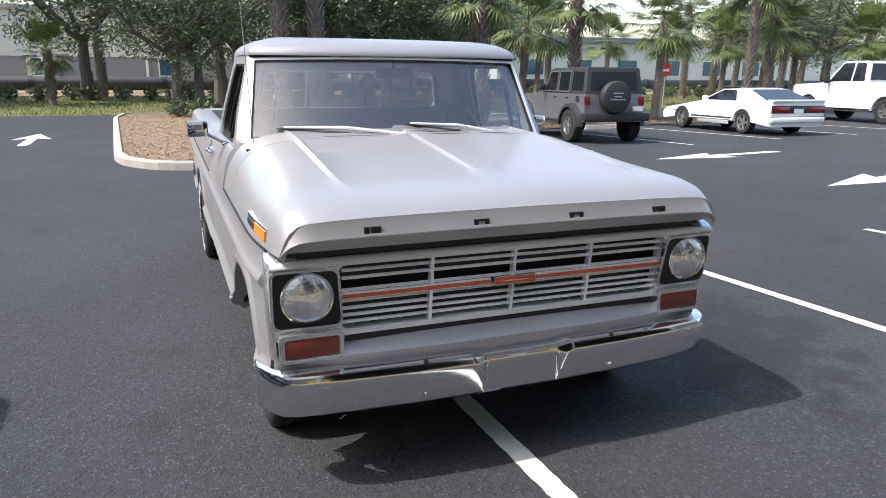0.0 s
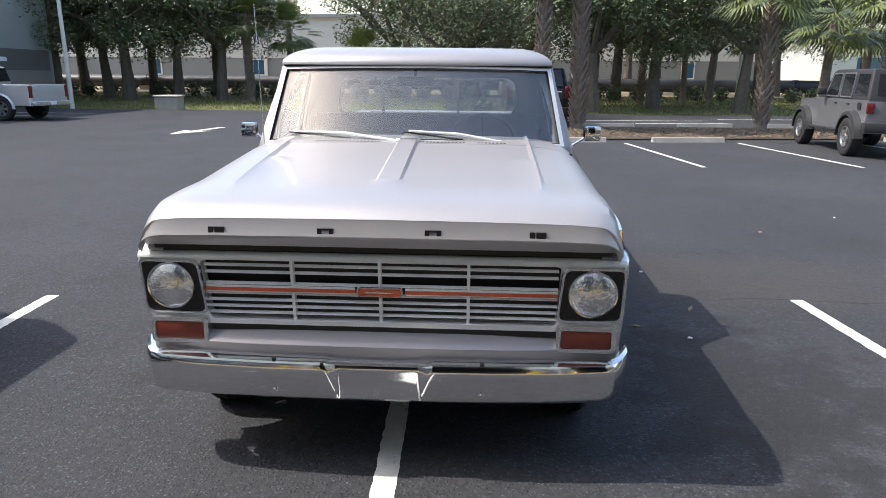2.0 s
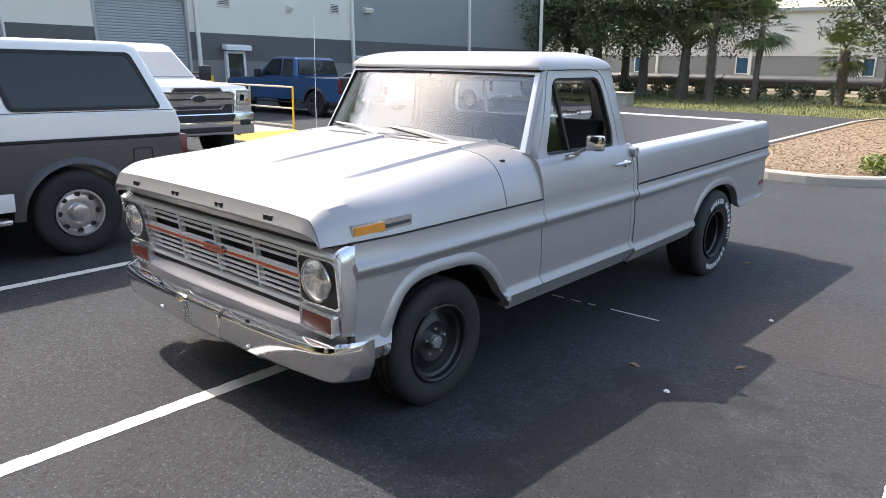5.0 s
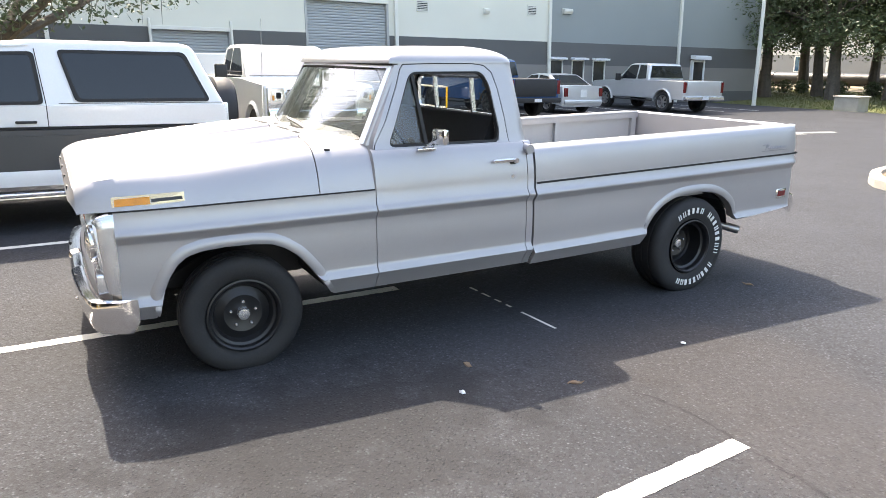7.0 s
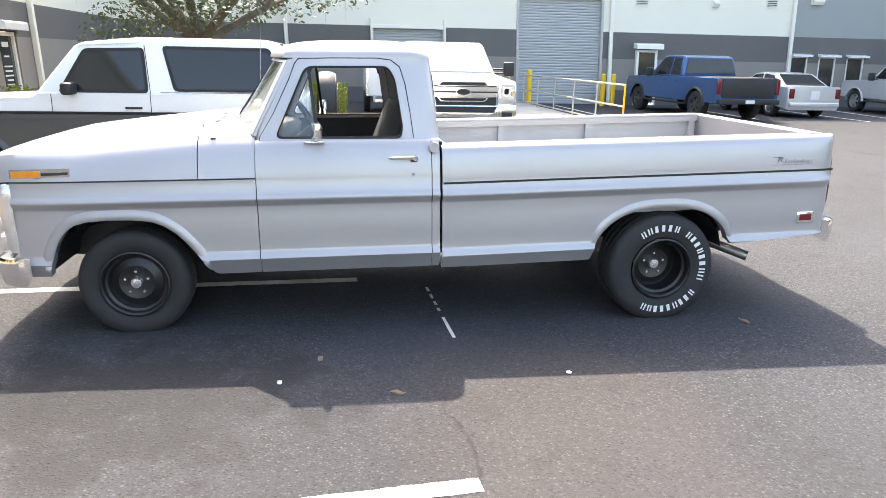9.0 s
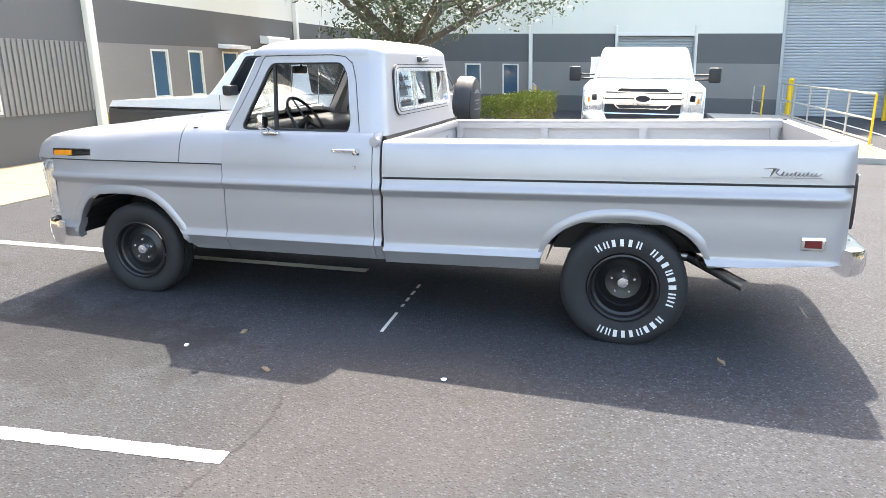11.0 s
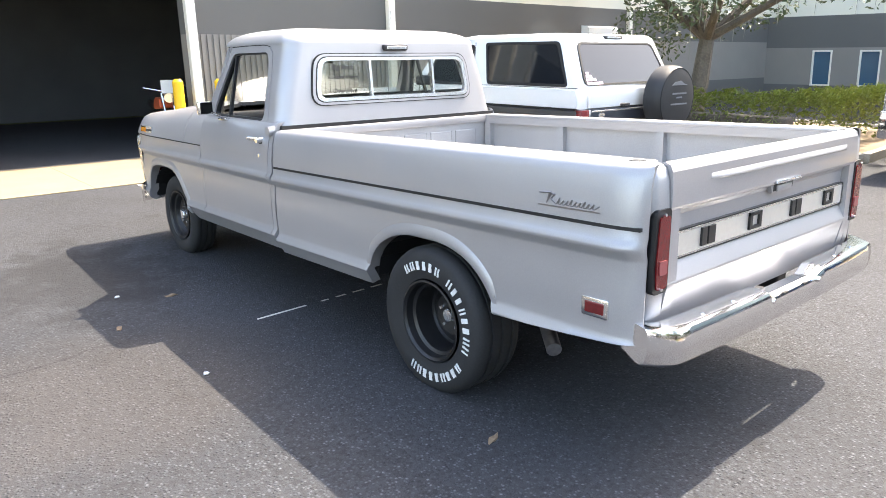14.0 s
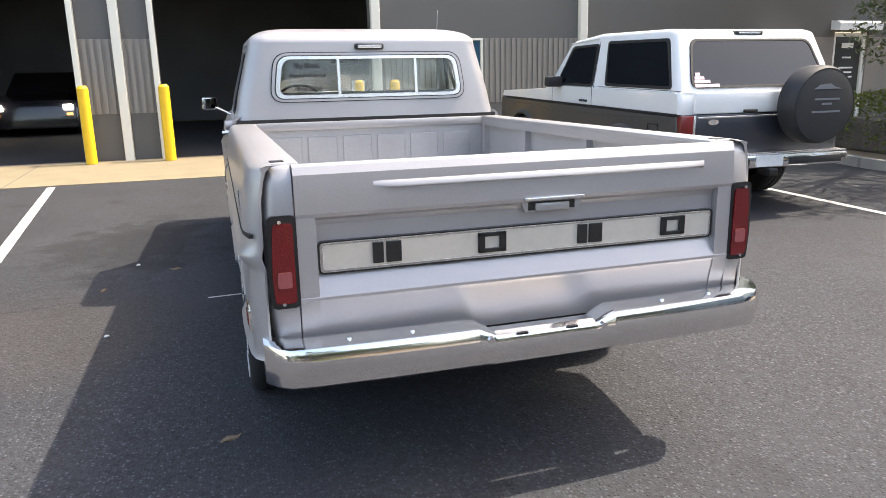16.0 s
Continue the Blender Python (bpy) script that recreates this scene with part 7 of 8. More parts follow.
def road_wheel(car, x, y, r, w, rim, s, material=ALLOY, spokes=6, holes=False):
    m = Matrix.Translation((x, y, r)) @ Matrix.Diagonal((s, 1, 1, 1))
    wh = part("wheel", tyre(bmesh.new(), r, w, rim, x, m), RUBBER, car, "", True)
    f = w / 2
    bm = bmesh.new()
    add_lathe(bm, [(rim + 0.004, f * 0.8), (rim + 0.006, f * 0.95), (rim - 0.012, f * 0.95), (rim - 0.03, f * 0.55), (rim - 0.035, f * 0.1)], 28, m)
    part("rim", bm, material, wh, "", True)
    bm = bmesh.new()
    add_lathe(bm, [(rim - 0.02, f * 0.12), (0.0, f * 0.12)], 28, m)
    part("brake_disc", bm, BLACK, wh)
    bm = bmesh.new()
    if holes:
        add_lathe(bm, [(rim - 0.03, f * 0.5), (rim * 0.66, f * 0.62), (rim * 0.4, f * 0.55), (rim * 0.36, f * 0.95), (rim * 0.22, f * 1.0), (0, f * 1.0)], 28, m)
    else:
        for k in range(spokes):
            a = 6.283 * k / spokes
            u, v = Vector((0, math.cos(a), math.sin(a))), Vector((0, -math.sin(a), math.cos(a)))
            o = lambda rr, ww, xx: [m @ (u * rr - v * ww + Vector((xx, 0, 0))), m @ (u * rr + v * ww + Vector((xx, 0, 0))), m @ (u * rr + v * ww + Vector((xx - 0.03, 0, 0))), m @ (u * rr - v * ww + Vector((xx - 0.03, 0, 0)))]
            add_loft(bm, [o(0.02, 0.035, f * 0.8), o(rim - 0.01, 0.045, f * 0.85)])
        add_lathe(bm, [(0.06, f * 0.6), (0.055, f * 0.9), (0, f * 0.92)], 16, m)
    part("wheel_centre", bm, material, wh, "", True)
    if holes:
        for k in range(8):
            a = 6.283 * k / 8
            bm = bmesh.new()
            c = Vector((f * 0.585, rim * 0.80 * math.cos(a), rim * 0.80 * math.sin(a)))
            add_tube(bm, m @ (c - Vector((0.01, 0, 0))), m @ (c + Vector((0.012, 0, 0))), 0.022, n=10)
            part("rim_hole", bm, BLACK, wh)
    return wh


def wheels(car, half, ys, r, w=0.24, rim=0.23, material=ALLOY, spokes=6, holes=False):
    for s in (-1, 1):
        for y in ys:
            road_wheel(car, s * (half - w / 2 - 0.01), y, r, w, rim, s, material, spokes, holes)


def block(car, name, x0, x1, y0, y1, z0, z1, material, bevel=0.01, label="", mirror=False):
    for s in ((-1, 1) if mirror else (1,)):
        part(name, box(x0, x1, y0, y1, z0, z1, bevel, Matrix.Diagonal((s, 1, 1, 1))), material, car, label, True)


# two-tone wagon with a spare wheel, nose to the workshop; its front is at -y
br = thing("suv", LOT @ pose(-4.17, -0.12, 0), "two-tone white and dark grey boxy SUV with a covered spare wheel", "suv")
A = (-2.66, 0.0)
low = outline(0, 0, 0.45, [(-3.46, 0.45), (-3.50, 0.62), (-3.47, 1.00), (0.98, 1.00), (1.02, 0.62), (0.98, 0.45)], A, 0.37, 0.07)
part("lower_body", hull(low, 0.985, 0.06, 0.03), DARK_GREY, br, "dark grey lower body", True, 30)
up = [(-3.46, 1.003), (-3.40, 1.09), (-1.95, 1.17), (-1.88, 1.22), (0.95, 1.22), (0.99, 1.10), (0.98, 1.003)]
part("upper_body", hull(up, 0.975, 0.05, 0.02), WHITE_PAINT, br, "white upper body", True, 30)
bm, hx = cabin([(-1.92, 1.20), (-1.50, 1.72), (-1.40, 1.76), (-0.8, 1.82), (0.56, 1.82), (0.68, 1.79), (0.96, 1.21)], 0.955, 1.2, 0.20, 0.05)
part("roof", bm, WHITE_PAINT, br, "white hard top", True, 40)
side_pane(br, "side_window", [(-0.42, 1.27), (-0.54, 1.70), (0.56, 1.70), (0.78, 1.27)], hx, None, 0.006, SEAL)
side_pane(br, "door_window", [(-1.64, 1.25), (-1.36, 1.66), (-0.80, 1.68), (-0.76, 1.25)], hx, None, 0.006, SEAL)
cross_pane(br, "windscreen", (-1.89, 1.24), (-1.54, 1.68), 0.85, 0.76)
def tail_point(u, v, d):
    """A place on the leaning back of the hard top: across, up, out."""
    k = (v - 1.21) / 0.58
    return (u, 0.962 - 0.285 * k + d, v)


pane = part("rear_window", sheet(rounded([(-0.80, 1.275), (0.80, 1.275), (0.70, 1.70), (-0.70, 1.70)], 0.08, 5), lambda u, v, d: tail_point(u, v, 0.012 - d), 0.02), CAR_GLASS, br)
part("window_trim", band(rounded([(-0.825, 1.255), (0.825, 1.255), (0.72, 1.72), (-0.72, 1.72)], 0.09, 5), rounded([(-0.80, 1.275), (0.80, 1.275), (0.70, 1.70), (-0.70, 1.70)], 0.08, 5), lambda u, v, d: tail_point(u, v, 0.018 - d), 0.03), SEAL, pane)
NAVY = mat("dark_navy_paint", (0.030, 0.034, 0.045), 0.3, 0.2, 0.05, 3, coat=0.4)
gate_br = part("tailgate", box(-0.80, 0.80, 0.99, 1.028, 0.605, 1.005, 0.01), NAVY, br, "dark navy tailgate", True)
part("tailgate_strip", box(-0.78, 0.78, 1.026, 1.034, 0.968, 0.985, 0.003), DULL_CHROME, gate_br, "thin bright strip")
part("tailgate_top", box(-0.82, 0.82, 0.985, 1.022, 1.010, 1.215, 0.012), WHITE_PAINT, br, "white panel under the rear window", True)
block(br, "tail_lamp", 0.83, 0.972, 0.94, 1.035, 0.74, 1.00, RED_LENS, 0.012, "red tail lamp", True)
block(br, "lamp_edge", 0.80, 0.83, 1.0, 1.03, 0.72, 1.0, DULL_CHROME, 0.004, "", True)
for s in (-1, 1):
    xo = 0.985
    part("door_seam", box(s * (xo - 0.012) - 0.004, s * (xo - 0.012) + 0.004, -0.712, -0.704, 0.50, 1.215), SEAL, br)
    part("door_seam", box(s * (xo - 0.012) - 0.004, s * (xo - 0.012) + 0.004, -1.745, -1.737, 0.62, 1.20), SEAL, br)
    part("pillar_seam", sheet([(-0.712, 1.215), (-0.704, 1.215), (-0.755, 1.735), (-0.763, 1.735)], lambda u, v, d, s=s: (s * (hx(v) + 0.003 - d), u, v), 0.01), SEAL, br)
    part("roof_joint", sheet([(-0.60, 1.226), (0.95, 1.226), (0.95, 1.231), (-0.60, 1.231)], lambda u, v, d, s=s: (s * (hx(v) + 0.004 - d), u, v), 0.01), SEAL, br)
    part("roof_gutter", sheet([(-1.46, 1.718), (-0.80, 1.762), (-0.80, 1.772), (-1.46, 1.728)], lambda u, v, d, s=s: (s * (hx(v) + 0.012 - d), u, v), 0.02), WHITE_PAINT, br)
    part("body_crease", box(s * 0.982 - 0.006, s * 0.982 + 0.006, -3.2, 0.92, 0.925, 0.938, 0.003), DARK_GREY, br)
part("fuel_flap", band(rounded([(0.50, 0.76), (0.68, 0.76), (0.68, 0.90), (0.50, 0.90)], 0.02), rounded([(0.508, 0.768), (0.672, 0.768), (0.672, 0.892), (0.508, 0.892)], 0.018), lambda u, v, d: (0.992 - d, u, v), 0.02), SEAL, br)
part("cover_seam", band([(-0.43 + 0.352 * math.cos(q), 1.08 + 0.352 * math.sin(q)) for q in [6.283 * k / 40 for k in range(40)]], [(-0.43 + 0.340 * math.cos(q), 1.08 + 0.340 * math.sin(q)) for q in [6.283 * k / 40 for k in range(40)]], lambda u, v, d: (u, 1.338 - d, v), 0.012), SEAL, br, "puckered seam of the cover")
part("tailgate_handle", box(0.10, 0.26, 1.02, 1.05, 1.015, 1.045, 0.01), PLASTIC, br, "", True)
block(br, "high_brake_lamp", -0.17, 0.17, 0.62, 0.70, 1.755, 1.795, PLASTIC, 0.01)
block(br, "brake_lamp_lens", -0.13, 0.13, 0.69, 0.707, 1.765, 1.785, DULL_CHROME, 0.004)
block(br, "rear_bumper", -0.99, 0.99, 0.98, 1.16, 0.47, 0.60, CHROME, 0.025, "chrome rear bumper")
block(br, "bumper_pad", 0.24, 0.90, 1.158, 1.166, 0.495, 0.565, PLASTIC, 0.004, "dark bumper pad", True)
block(br, "bumper_step", -0.98, 0.98, 1.0, 1.14, 0.598, 0.612, DULL_CHROME, 0.004)
block(br, "tow_hitch", -0.05, 0.05, 1.05, 1.24, 0.40, 0.47, BLACK, 0.01)
block(br, "number_plate", -0.16, 0.16, 1.158, 1.168, 0.485, 0.595, WHITE_LETTER, 0.0, "plate with plain bars")
block(br, "front_bumper", -0.98, 0.98, -3.62, -3.48, 0.46, 0.64, CHROME, 0.02)
block(br, "grille", -0.62, 0.62, -3.515, -3.49, 0.70, 0.98, PLASTIC, 0.01)
block(br, "headlamp", 0.66, 0.94, -3.515, -3.48, 0.76, 0.97, CHROME, 0.01, "", True)
block(br, "rocker_trim", 0.965, 0.995, -2.16, -0.50, 0.45, 0.60, WHITE_PAINT, 0.01, "white rocker panel", True)
block(br, "quarter_trim", 0.955, 0.994, 0.47, 0.985, 0.455, 0.615, WHITE_PAINT, 0.012, "white lower quarter panel", True)
block(br, "running_board", 0.90, 1.06, -2.10, -0.55, 0.36, 0.40, DULL_CHROME, 0.01, "", True)
block(br, "belt_line", 0.972, 0.982, -3.3, 0.95, 0.995, 1.012, SEAL, 0.0, "", True)
block(br, "door_handle", 0.975, 0.995, -0.98, -0.80, 1.045, 1.07, PLASTIC, 0.006, "", True)
for s in (-1, 1):
    mr = part("door_mirror", box(s * 1.07 - 0.11, s * 1.07 + 0.11, -1.58, -1.46, 1.20, 1.33, 0.03), PLASTIC, br, "", True)
    for yc in A:
        rings = []
        for a in range(0, 181, 12):
            y, z = yc + 0.44 * math.cos(radians(a)), 0.365 + 0.44 * math.sin(radians(a))
            y2, z2 = yc + 0.52 * math.cos(radians(a)), 0.365 + 0.50 * math.sin(radians(a))
            rings.append([(s * 0.95, y, z), (s * 1.015, y, z), (s * 1.01, (y + y2) / 2, (z + z2) / 2), (s * 0.975, y2, z2)])
        part("arch_flare", loft(rings, closed=False), DARK_GREY, br, "", True, 60)
wheels(br, 1.0, A, 0.375, 0.26, 0.20, ALLOY, 6, True)
bm = bmesh.new()
sm = Matrix.Translation((-0.43, 1.22, 1.08)) @ Matrix.Rotation(radians(90), 4, "Z")
add_lathe(bm, [(0.0, 0.135), (0.28, 0.13), (0.345, 0.115), (0.375, 0.07), (0.38, 0.0), (0.375, -0.10), (0.34, -0.13), (0, -0.13)], 40, sm)
sp = part("spare_wheel_cover", bm, PLASTIC, br, "black spare wheel cover with pale printed bars", True)
bm = bmesh.new()
PRINT = mat("faded_print", (0.16, 0.17, 0.18), 0.6)
for z, w in ((0.06, 0.15), (0.015, 0.06), (-0.06, 0.17)):
    part("printed_bar", box(-0.43 - w, -0.43 + w, 1.353, 1.357, 1.08 + z - 0.009, 1.08 + z + 0.009), PRINT, sp, "pale bar of print")
add_loft(bm, [[(-0.43 - 0.17, y, 1.235), (-0.43 + 0.17, y, 1.235), (-0.43 + 0.10, y, 1.275), (-0.43 - 0.02, y, 1.285), (-0.43 - 0.08, y, 1.255)] for y in (1.352, 1.357)])
part("printed_ridge", bm, PRINT, sp, "pale printed mountain outline")
STICK = mat("pale_sticker", (0.6, 0.45, 0.5), 0.5)
for u0, u1, v0, v1 in ((0.50, 0.78, 1.262, 1.292), (0.60, 0.78, 1.300, 1.330), (0.66, 0.77, 1.335, 1.365), (0.70, 0.755, 1.370, 1.400)):
    part("window_sticker", sheet([(u0, v0), (u1, v0), (u1, v1), (u0, v1)], lambda u, v, d: tail_point(u, v, 0.0215 - d), 0.006), STICK, pane)
part("oval_badge", prism([(0.60 + 0.06 * math.cos(a), 0.93 + 0.028 * math.sin(a)) for a in [6.283 * k / 16 for k in range(16)]], 1.02, 1.032, "y"), DULL_CHROME, br, "small oval badge")


# sky glare on this windscreen is put into a paler base colour
GLARE_SCREEN = mat("windscreen_glare_in_colour", (0.22, 0.23, 0.24), 0.2, 0, 0.06, 2, coat=0.8)


def pickup(name, m, paint, label, axles, L, half=1.0, deck=1.05, bed=1.12, roof=1.80, r=0.39, group="", black_tail=False, front=False):
    """A modern crew-cab pickup, nose towards -y, rear axle at 0."""
    t = thing(name, m, label, "pickup truck", group)
    f, b = axles[0] - 0.93, 1.15
    low = outline(0, 0, 0.50, [(f + 0.03, 0.50), (f, 0.70), (f + 0.02, deck - 0.12), (f + 0.10, deck - 0.02), (axles[0] + 0.72, deck + 0.06), (-0.95, deck + 0.08), (-0.90, bed), (b - 0.02, bed), (b, 0.9), (b - 0.03, 0.50)], axles, r, 0.08)
    part("body", hull(low, half, 0.08, 0.04), paint, t, "", True, 30)
    y0 = axles[0] + 0.62
    bm, hx = cabin([(y0, deck + 0.04), (y0 + 0.75, roof - 0.04), (y0 + 0.95, roof), (-1.25, roof), (-1.02, roof - 0.06), (-0.93, deck + 0.06)], half - 0.05, deck, 0.22, 0.06)
    part("cab", bm, paint, t, "", True, 40)
    cross_pane(t, "windscreen", (y0 + 0.05, deck + 0.10), (y0 + 0.72, roof - 0.08), half - 0.14, half - 0.25, GLARE_SCREEN if front else None)
    cross_pane(t, "rear_window", (-0.925, deck + 0.16), (-1.0, roof - 0.10), half - 0.16, half - 0.27)
    mid = (y0 + 0.75 - 1.1) / 2
    side_pane(t, "front_window", [(y0 + 0.30, deck + 0.10), (y0 + 0.80, roof - 0.08), (mid - 0.03, roof - 0.07), (mid - 0.03, deck + 0.10)], hx)
    side_pane(t, "rear_side_window", [(mid + 0.05, deck + 0.10), (mid + 0.05, roof - 0.07), (-1.22, roof - 0.08), (-1.10, deck + 0.12)], hx)
    block(t, "tail_lamp", half - 0.13, half - 0.005, b - 0.06, b + 0.012, 0.78, bed - 0.04, RED_LENS, 0.01, "red tail lamp", True)
    block(t, "tailgate", -half + 0.16, half - 0.16, b - 0.02, b + 0.02, 0.70, bed - 0.01, PLASTIC if black_tail else paint, 0.015)
    block(t, "rear_bumper", -half + 0.04, half - 0.04, b - 0.05, b + 0.14, 0.50, 0.66, PLASTIC if black_tail else DULL_CHROME, 0.03)
    block(t, "number_plate", -0.15, 0.15, b + 0.135, b + 0.146, 0.53, 0.63, WHITE_LETTER, 0.0)
    block(t, "door_handle", half - 0.01, half + 0.015, mid - 0.28, mid - 0.10, deck - 0.10, deck - 0.06, paint, 0.008, "", True)
    block(t, "door_handle", half - 0.01, half + 0.015, -1.22, -1.04, deck - 0.09, deck - 0.05, paint, 0.008, "", True)
    block(t, "running_board", half - 0.12, half + 0.04, axles[0] + 0.6, -0.6, 0.40, 0.45, PLASTIC, 0.01, "", True)
    for s in (-1, 1):
        out = half + (0.30 if front else 0.16)
        bm = box(s * out - 0.11, s * out + 0.11, y0 + 0.36, y0 + 0.48, deck + 0.02, deck + 0.30, 0.03)
        for z in (0.07, 0.15):
            add_tube(bm, (s * (half - 0.08), y0 + 0.45, deck + z), (s * (out - 0.05), y0 + 0.43, deck + z + 0.01), 0.018, n=8)
        part("door_mirror", bm, PLASTIC, t, "", True)
        for yc in axles:
            rings = []
            for a in range(0, 181, 15):
                p = [yc + (r + 0.07) * math.cos(radians(a)), r + (r + 0.07) * math.sin(radians(a)), yc + (r + 0.16) * math.cos(radians(a)), r + (r + 0.15) * math.sin(radians(a))]
                rings.append([(s * (half - 0.04), p[0], p[1]), (s * (half + 0.03), p[0], p[1]), (s * (half - 0.01), p[2], p[3])])
            part("arch_flare", loft(rings, closed=False), PLASTIC if black_tail else paint, t, "", True, 60)
    block(t, "bed_liner", -half + 0.12, half - 0.12, -0.86, b - 0.05, bed - 0.05, bed + 0.004, PLASTIC, 0.0)
    block(t, "grille", -0.62, 0.62, f - 0.03, f + 0.05, 0.72, deck - 0.10, PLASTIC, 0.02)
    block(t, "headlamp", 0.64, half - 0.02, f - 0.035, f + 0.16, 0.78, deck - 0.07, LAMP_LENS, 0.02, "clear headlamp", True)
    block(t, "front_bumper", -half + 0.02, half - 0.02, f - 0.12, f + 0.05, 0.50, 0.68 + (deck - 1.12 if front else 0), CHROME, 0.03, "chrome front bumper")
    block(t, "bumper_intake", -0.55, 0.55, f - 0.13, f - 0.10, 0.55, 0.64, PLASTIC, 0.01)
    if front:
        up = deck - 1.12

        def face(name, pts, y0, y1, material, label=""):
            part(name, prism(rounded([(x, z + up) for x, z in pts], 0.02, 3), y0, y1, "y"), material, t, label, True)
        top = 1.09
        face("hood_slot_rim", [(-0.46, top - 0.085), (0.46, top - 0.085), (0.40, top - 0.005), (-0.40, top - 0.005)], f - 0.05, f + 0.05, CHROME, "chrome rim of the upper slot")
        face("hood_slot", [(-0.43, top - 0.072), (0.43, top - 0.072), (0.38, top - 0.020), (-0.38, top - 0.020)], f - 0.056, f + 0.02, PLASTIC)
        for z in (0.955, 0.855):
            face("grille_bar", [(-0.64, z - 0.040), (0.64, z - 0.040), (0.66, z + 0.036), (-0.66, z + 0.036)], f - 0.07, f - 0.01, CHROME, "wide chrome grille bar")
        for z in (0.905,):
            face("grille_gap", [(-0.62, z - 0.008), (0.62, z - 0.008), (0.62, z + 0.008), (-0.62, z + 0.008)], f - 0.078, f, PLASTIC)
        face("lower_slot_rim", [(-0.40, 0.735), (0.40, 0.735), (0.47, 0.810), (-0.47, 0.810)], f - 0.06, f, CHROME, "chrome rim of the lower slot")
        face("lower_slot", [(-0.38, 0.748), (0.38, 0.748), (0.435, 0.798), (-0.435, 0.798)], f - 0.068, f, PLASTIC)
        for s in (-1, 1):
            face("headlamp_bracket", [(s * 0.68, 0.80), (s * 0.93, 0.78), (s * 0.95, 1.03), (s * 0.70, 1.04)], f - 0.045, f + 0.05, CHROME, "chrome-rimmed headlamp")
            face("headlamp_lens", [(s * 0.71, 0.83), (s * 0.905, 0.815), (s * 0.92, 1.005), (s * 0.73, 1.015)], f - 0.052, f + 0.02, LAMP_LENS)
            face("headlamp_dark", [(s * 0.75, 0.87), (s * 0.83, 0.865), (s * 0.84, 0.965), (s * 0.76, 0.97)], f - 0.058, f, CAR_GLASS)
            face("marker_lens", [(s * 0.865, 0.84), (s * 0.90, 0.838), (s * 0.908, 0.92), (s * 0.875, 0.92)], f - 0.060, f, AMBER_LENS)
        part("oval_badge_rim", prism([(0.135 * math.cos(a), 0.905 + up + 0.062 * math.sin(a)) for a in [6.283 * k / 24 for k in range(24)]], f - 0.092, f - 0.05, "y"), CHROME, t)
        part("oval_badge", prism([(0.118 * math.cos(a), 0.905 + up + 0.050 * math.sin(a)) for a in [6.283 * k / 24 for k in range(24)]], f - 0.098, f - 0.05, "y"), PLASTIC, t, "dark oval badge")
        face("bumper_mouth", [(-0.56, 0.545), (0.56, 0.545), (0.62, 0.655), (-0.62, 0.655)], f - 0.132, f - 0.09, PLASTIC)
        block(t, "fog_lamp", 0.70, 0.90, f - 0.128, f - 0.10, 0.56 + up * 0.5, 0.65 + up * 0.5, PLASTIC, 0.01, "", True)
    wheels(t, half, axles, r, 0.27, 0.25, ALLOY if not black_tail else mat("dark_alloy", (0.10, 0.10, 0.10), 0.4, 0.6), 6)
    return t


# white pickup facing the car park
pickup("pickup_truck", LOT @ pose(-12.15, 3.45, 0, 0, 0, 90), WHITE_PAINT, "white modern crew-cab pickup facing out with a chrome grille", (-3.70, 0.0), 5.9, 1.0, 1.30, 1.34, 1.98, 0.42, "", False, True)
# row nosed in to the west wing
pickup("pickup_truck", LOT @ pose(-15.7, 13.15, 0, 0, 0, -90 + 4), BLUE, "blue crew-cab pickup with black tailgate and flared arches", (-3.70, 0.0), 5.8, 1.04, 1.18, 1.26, 1.90, 0.42, "", True)
pickup("pickup_truck", LOT @ pose(-15.9, 21.35, 0, 0, 0, -90 - 4), SILVER_CAR, "silver crew-cab pickup nosed in to the west wing", (-3.60, 0.0), 5.8, 1.0, 1.14, 1.22, 1.86, 0.40)
pickup("pickup_truck", LOT @ pose(24.2, 15.2, 0, 0, 0, 174), WHITE_PAINT, "tall white crew-cab pickup parked beside the coupe", (-3.70, 0.0), 5.9, 1.02, 1.42, 1.50, 2.28, 0.47)


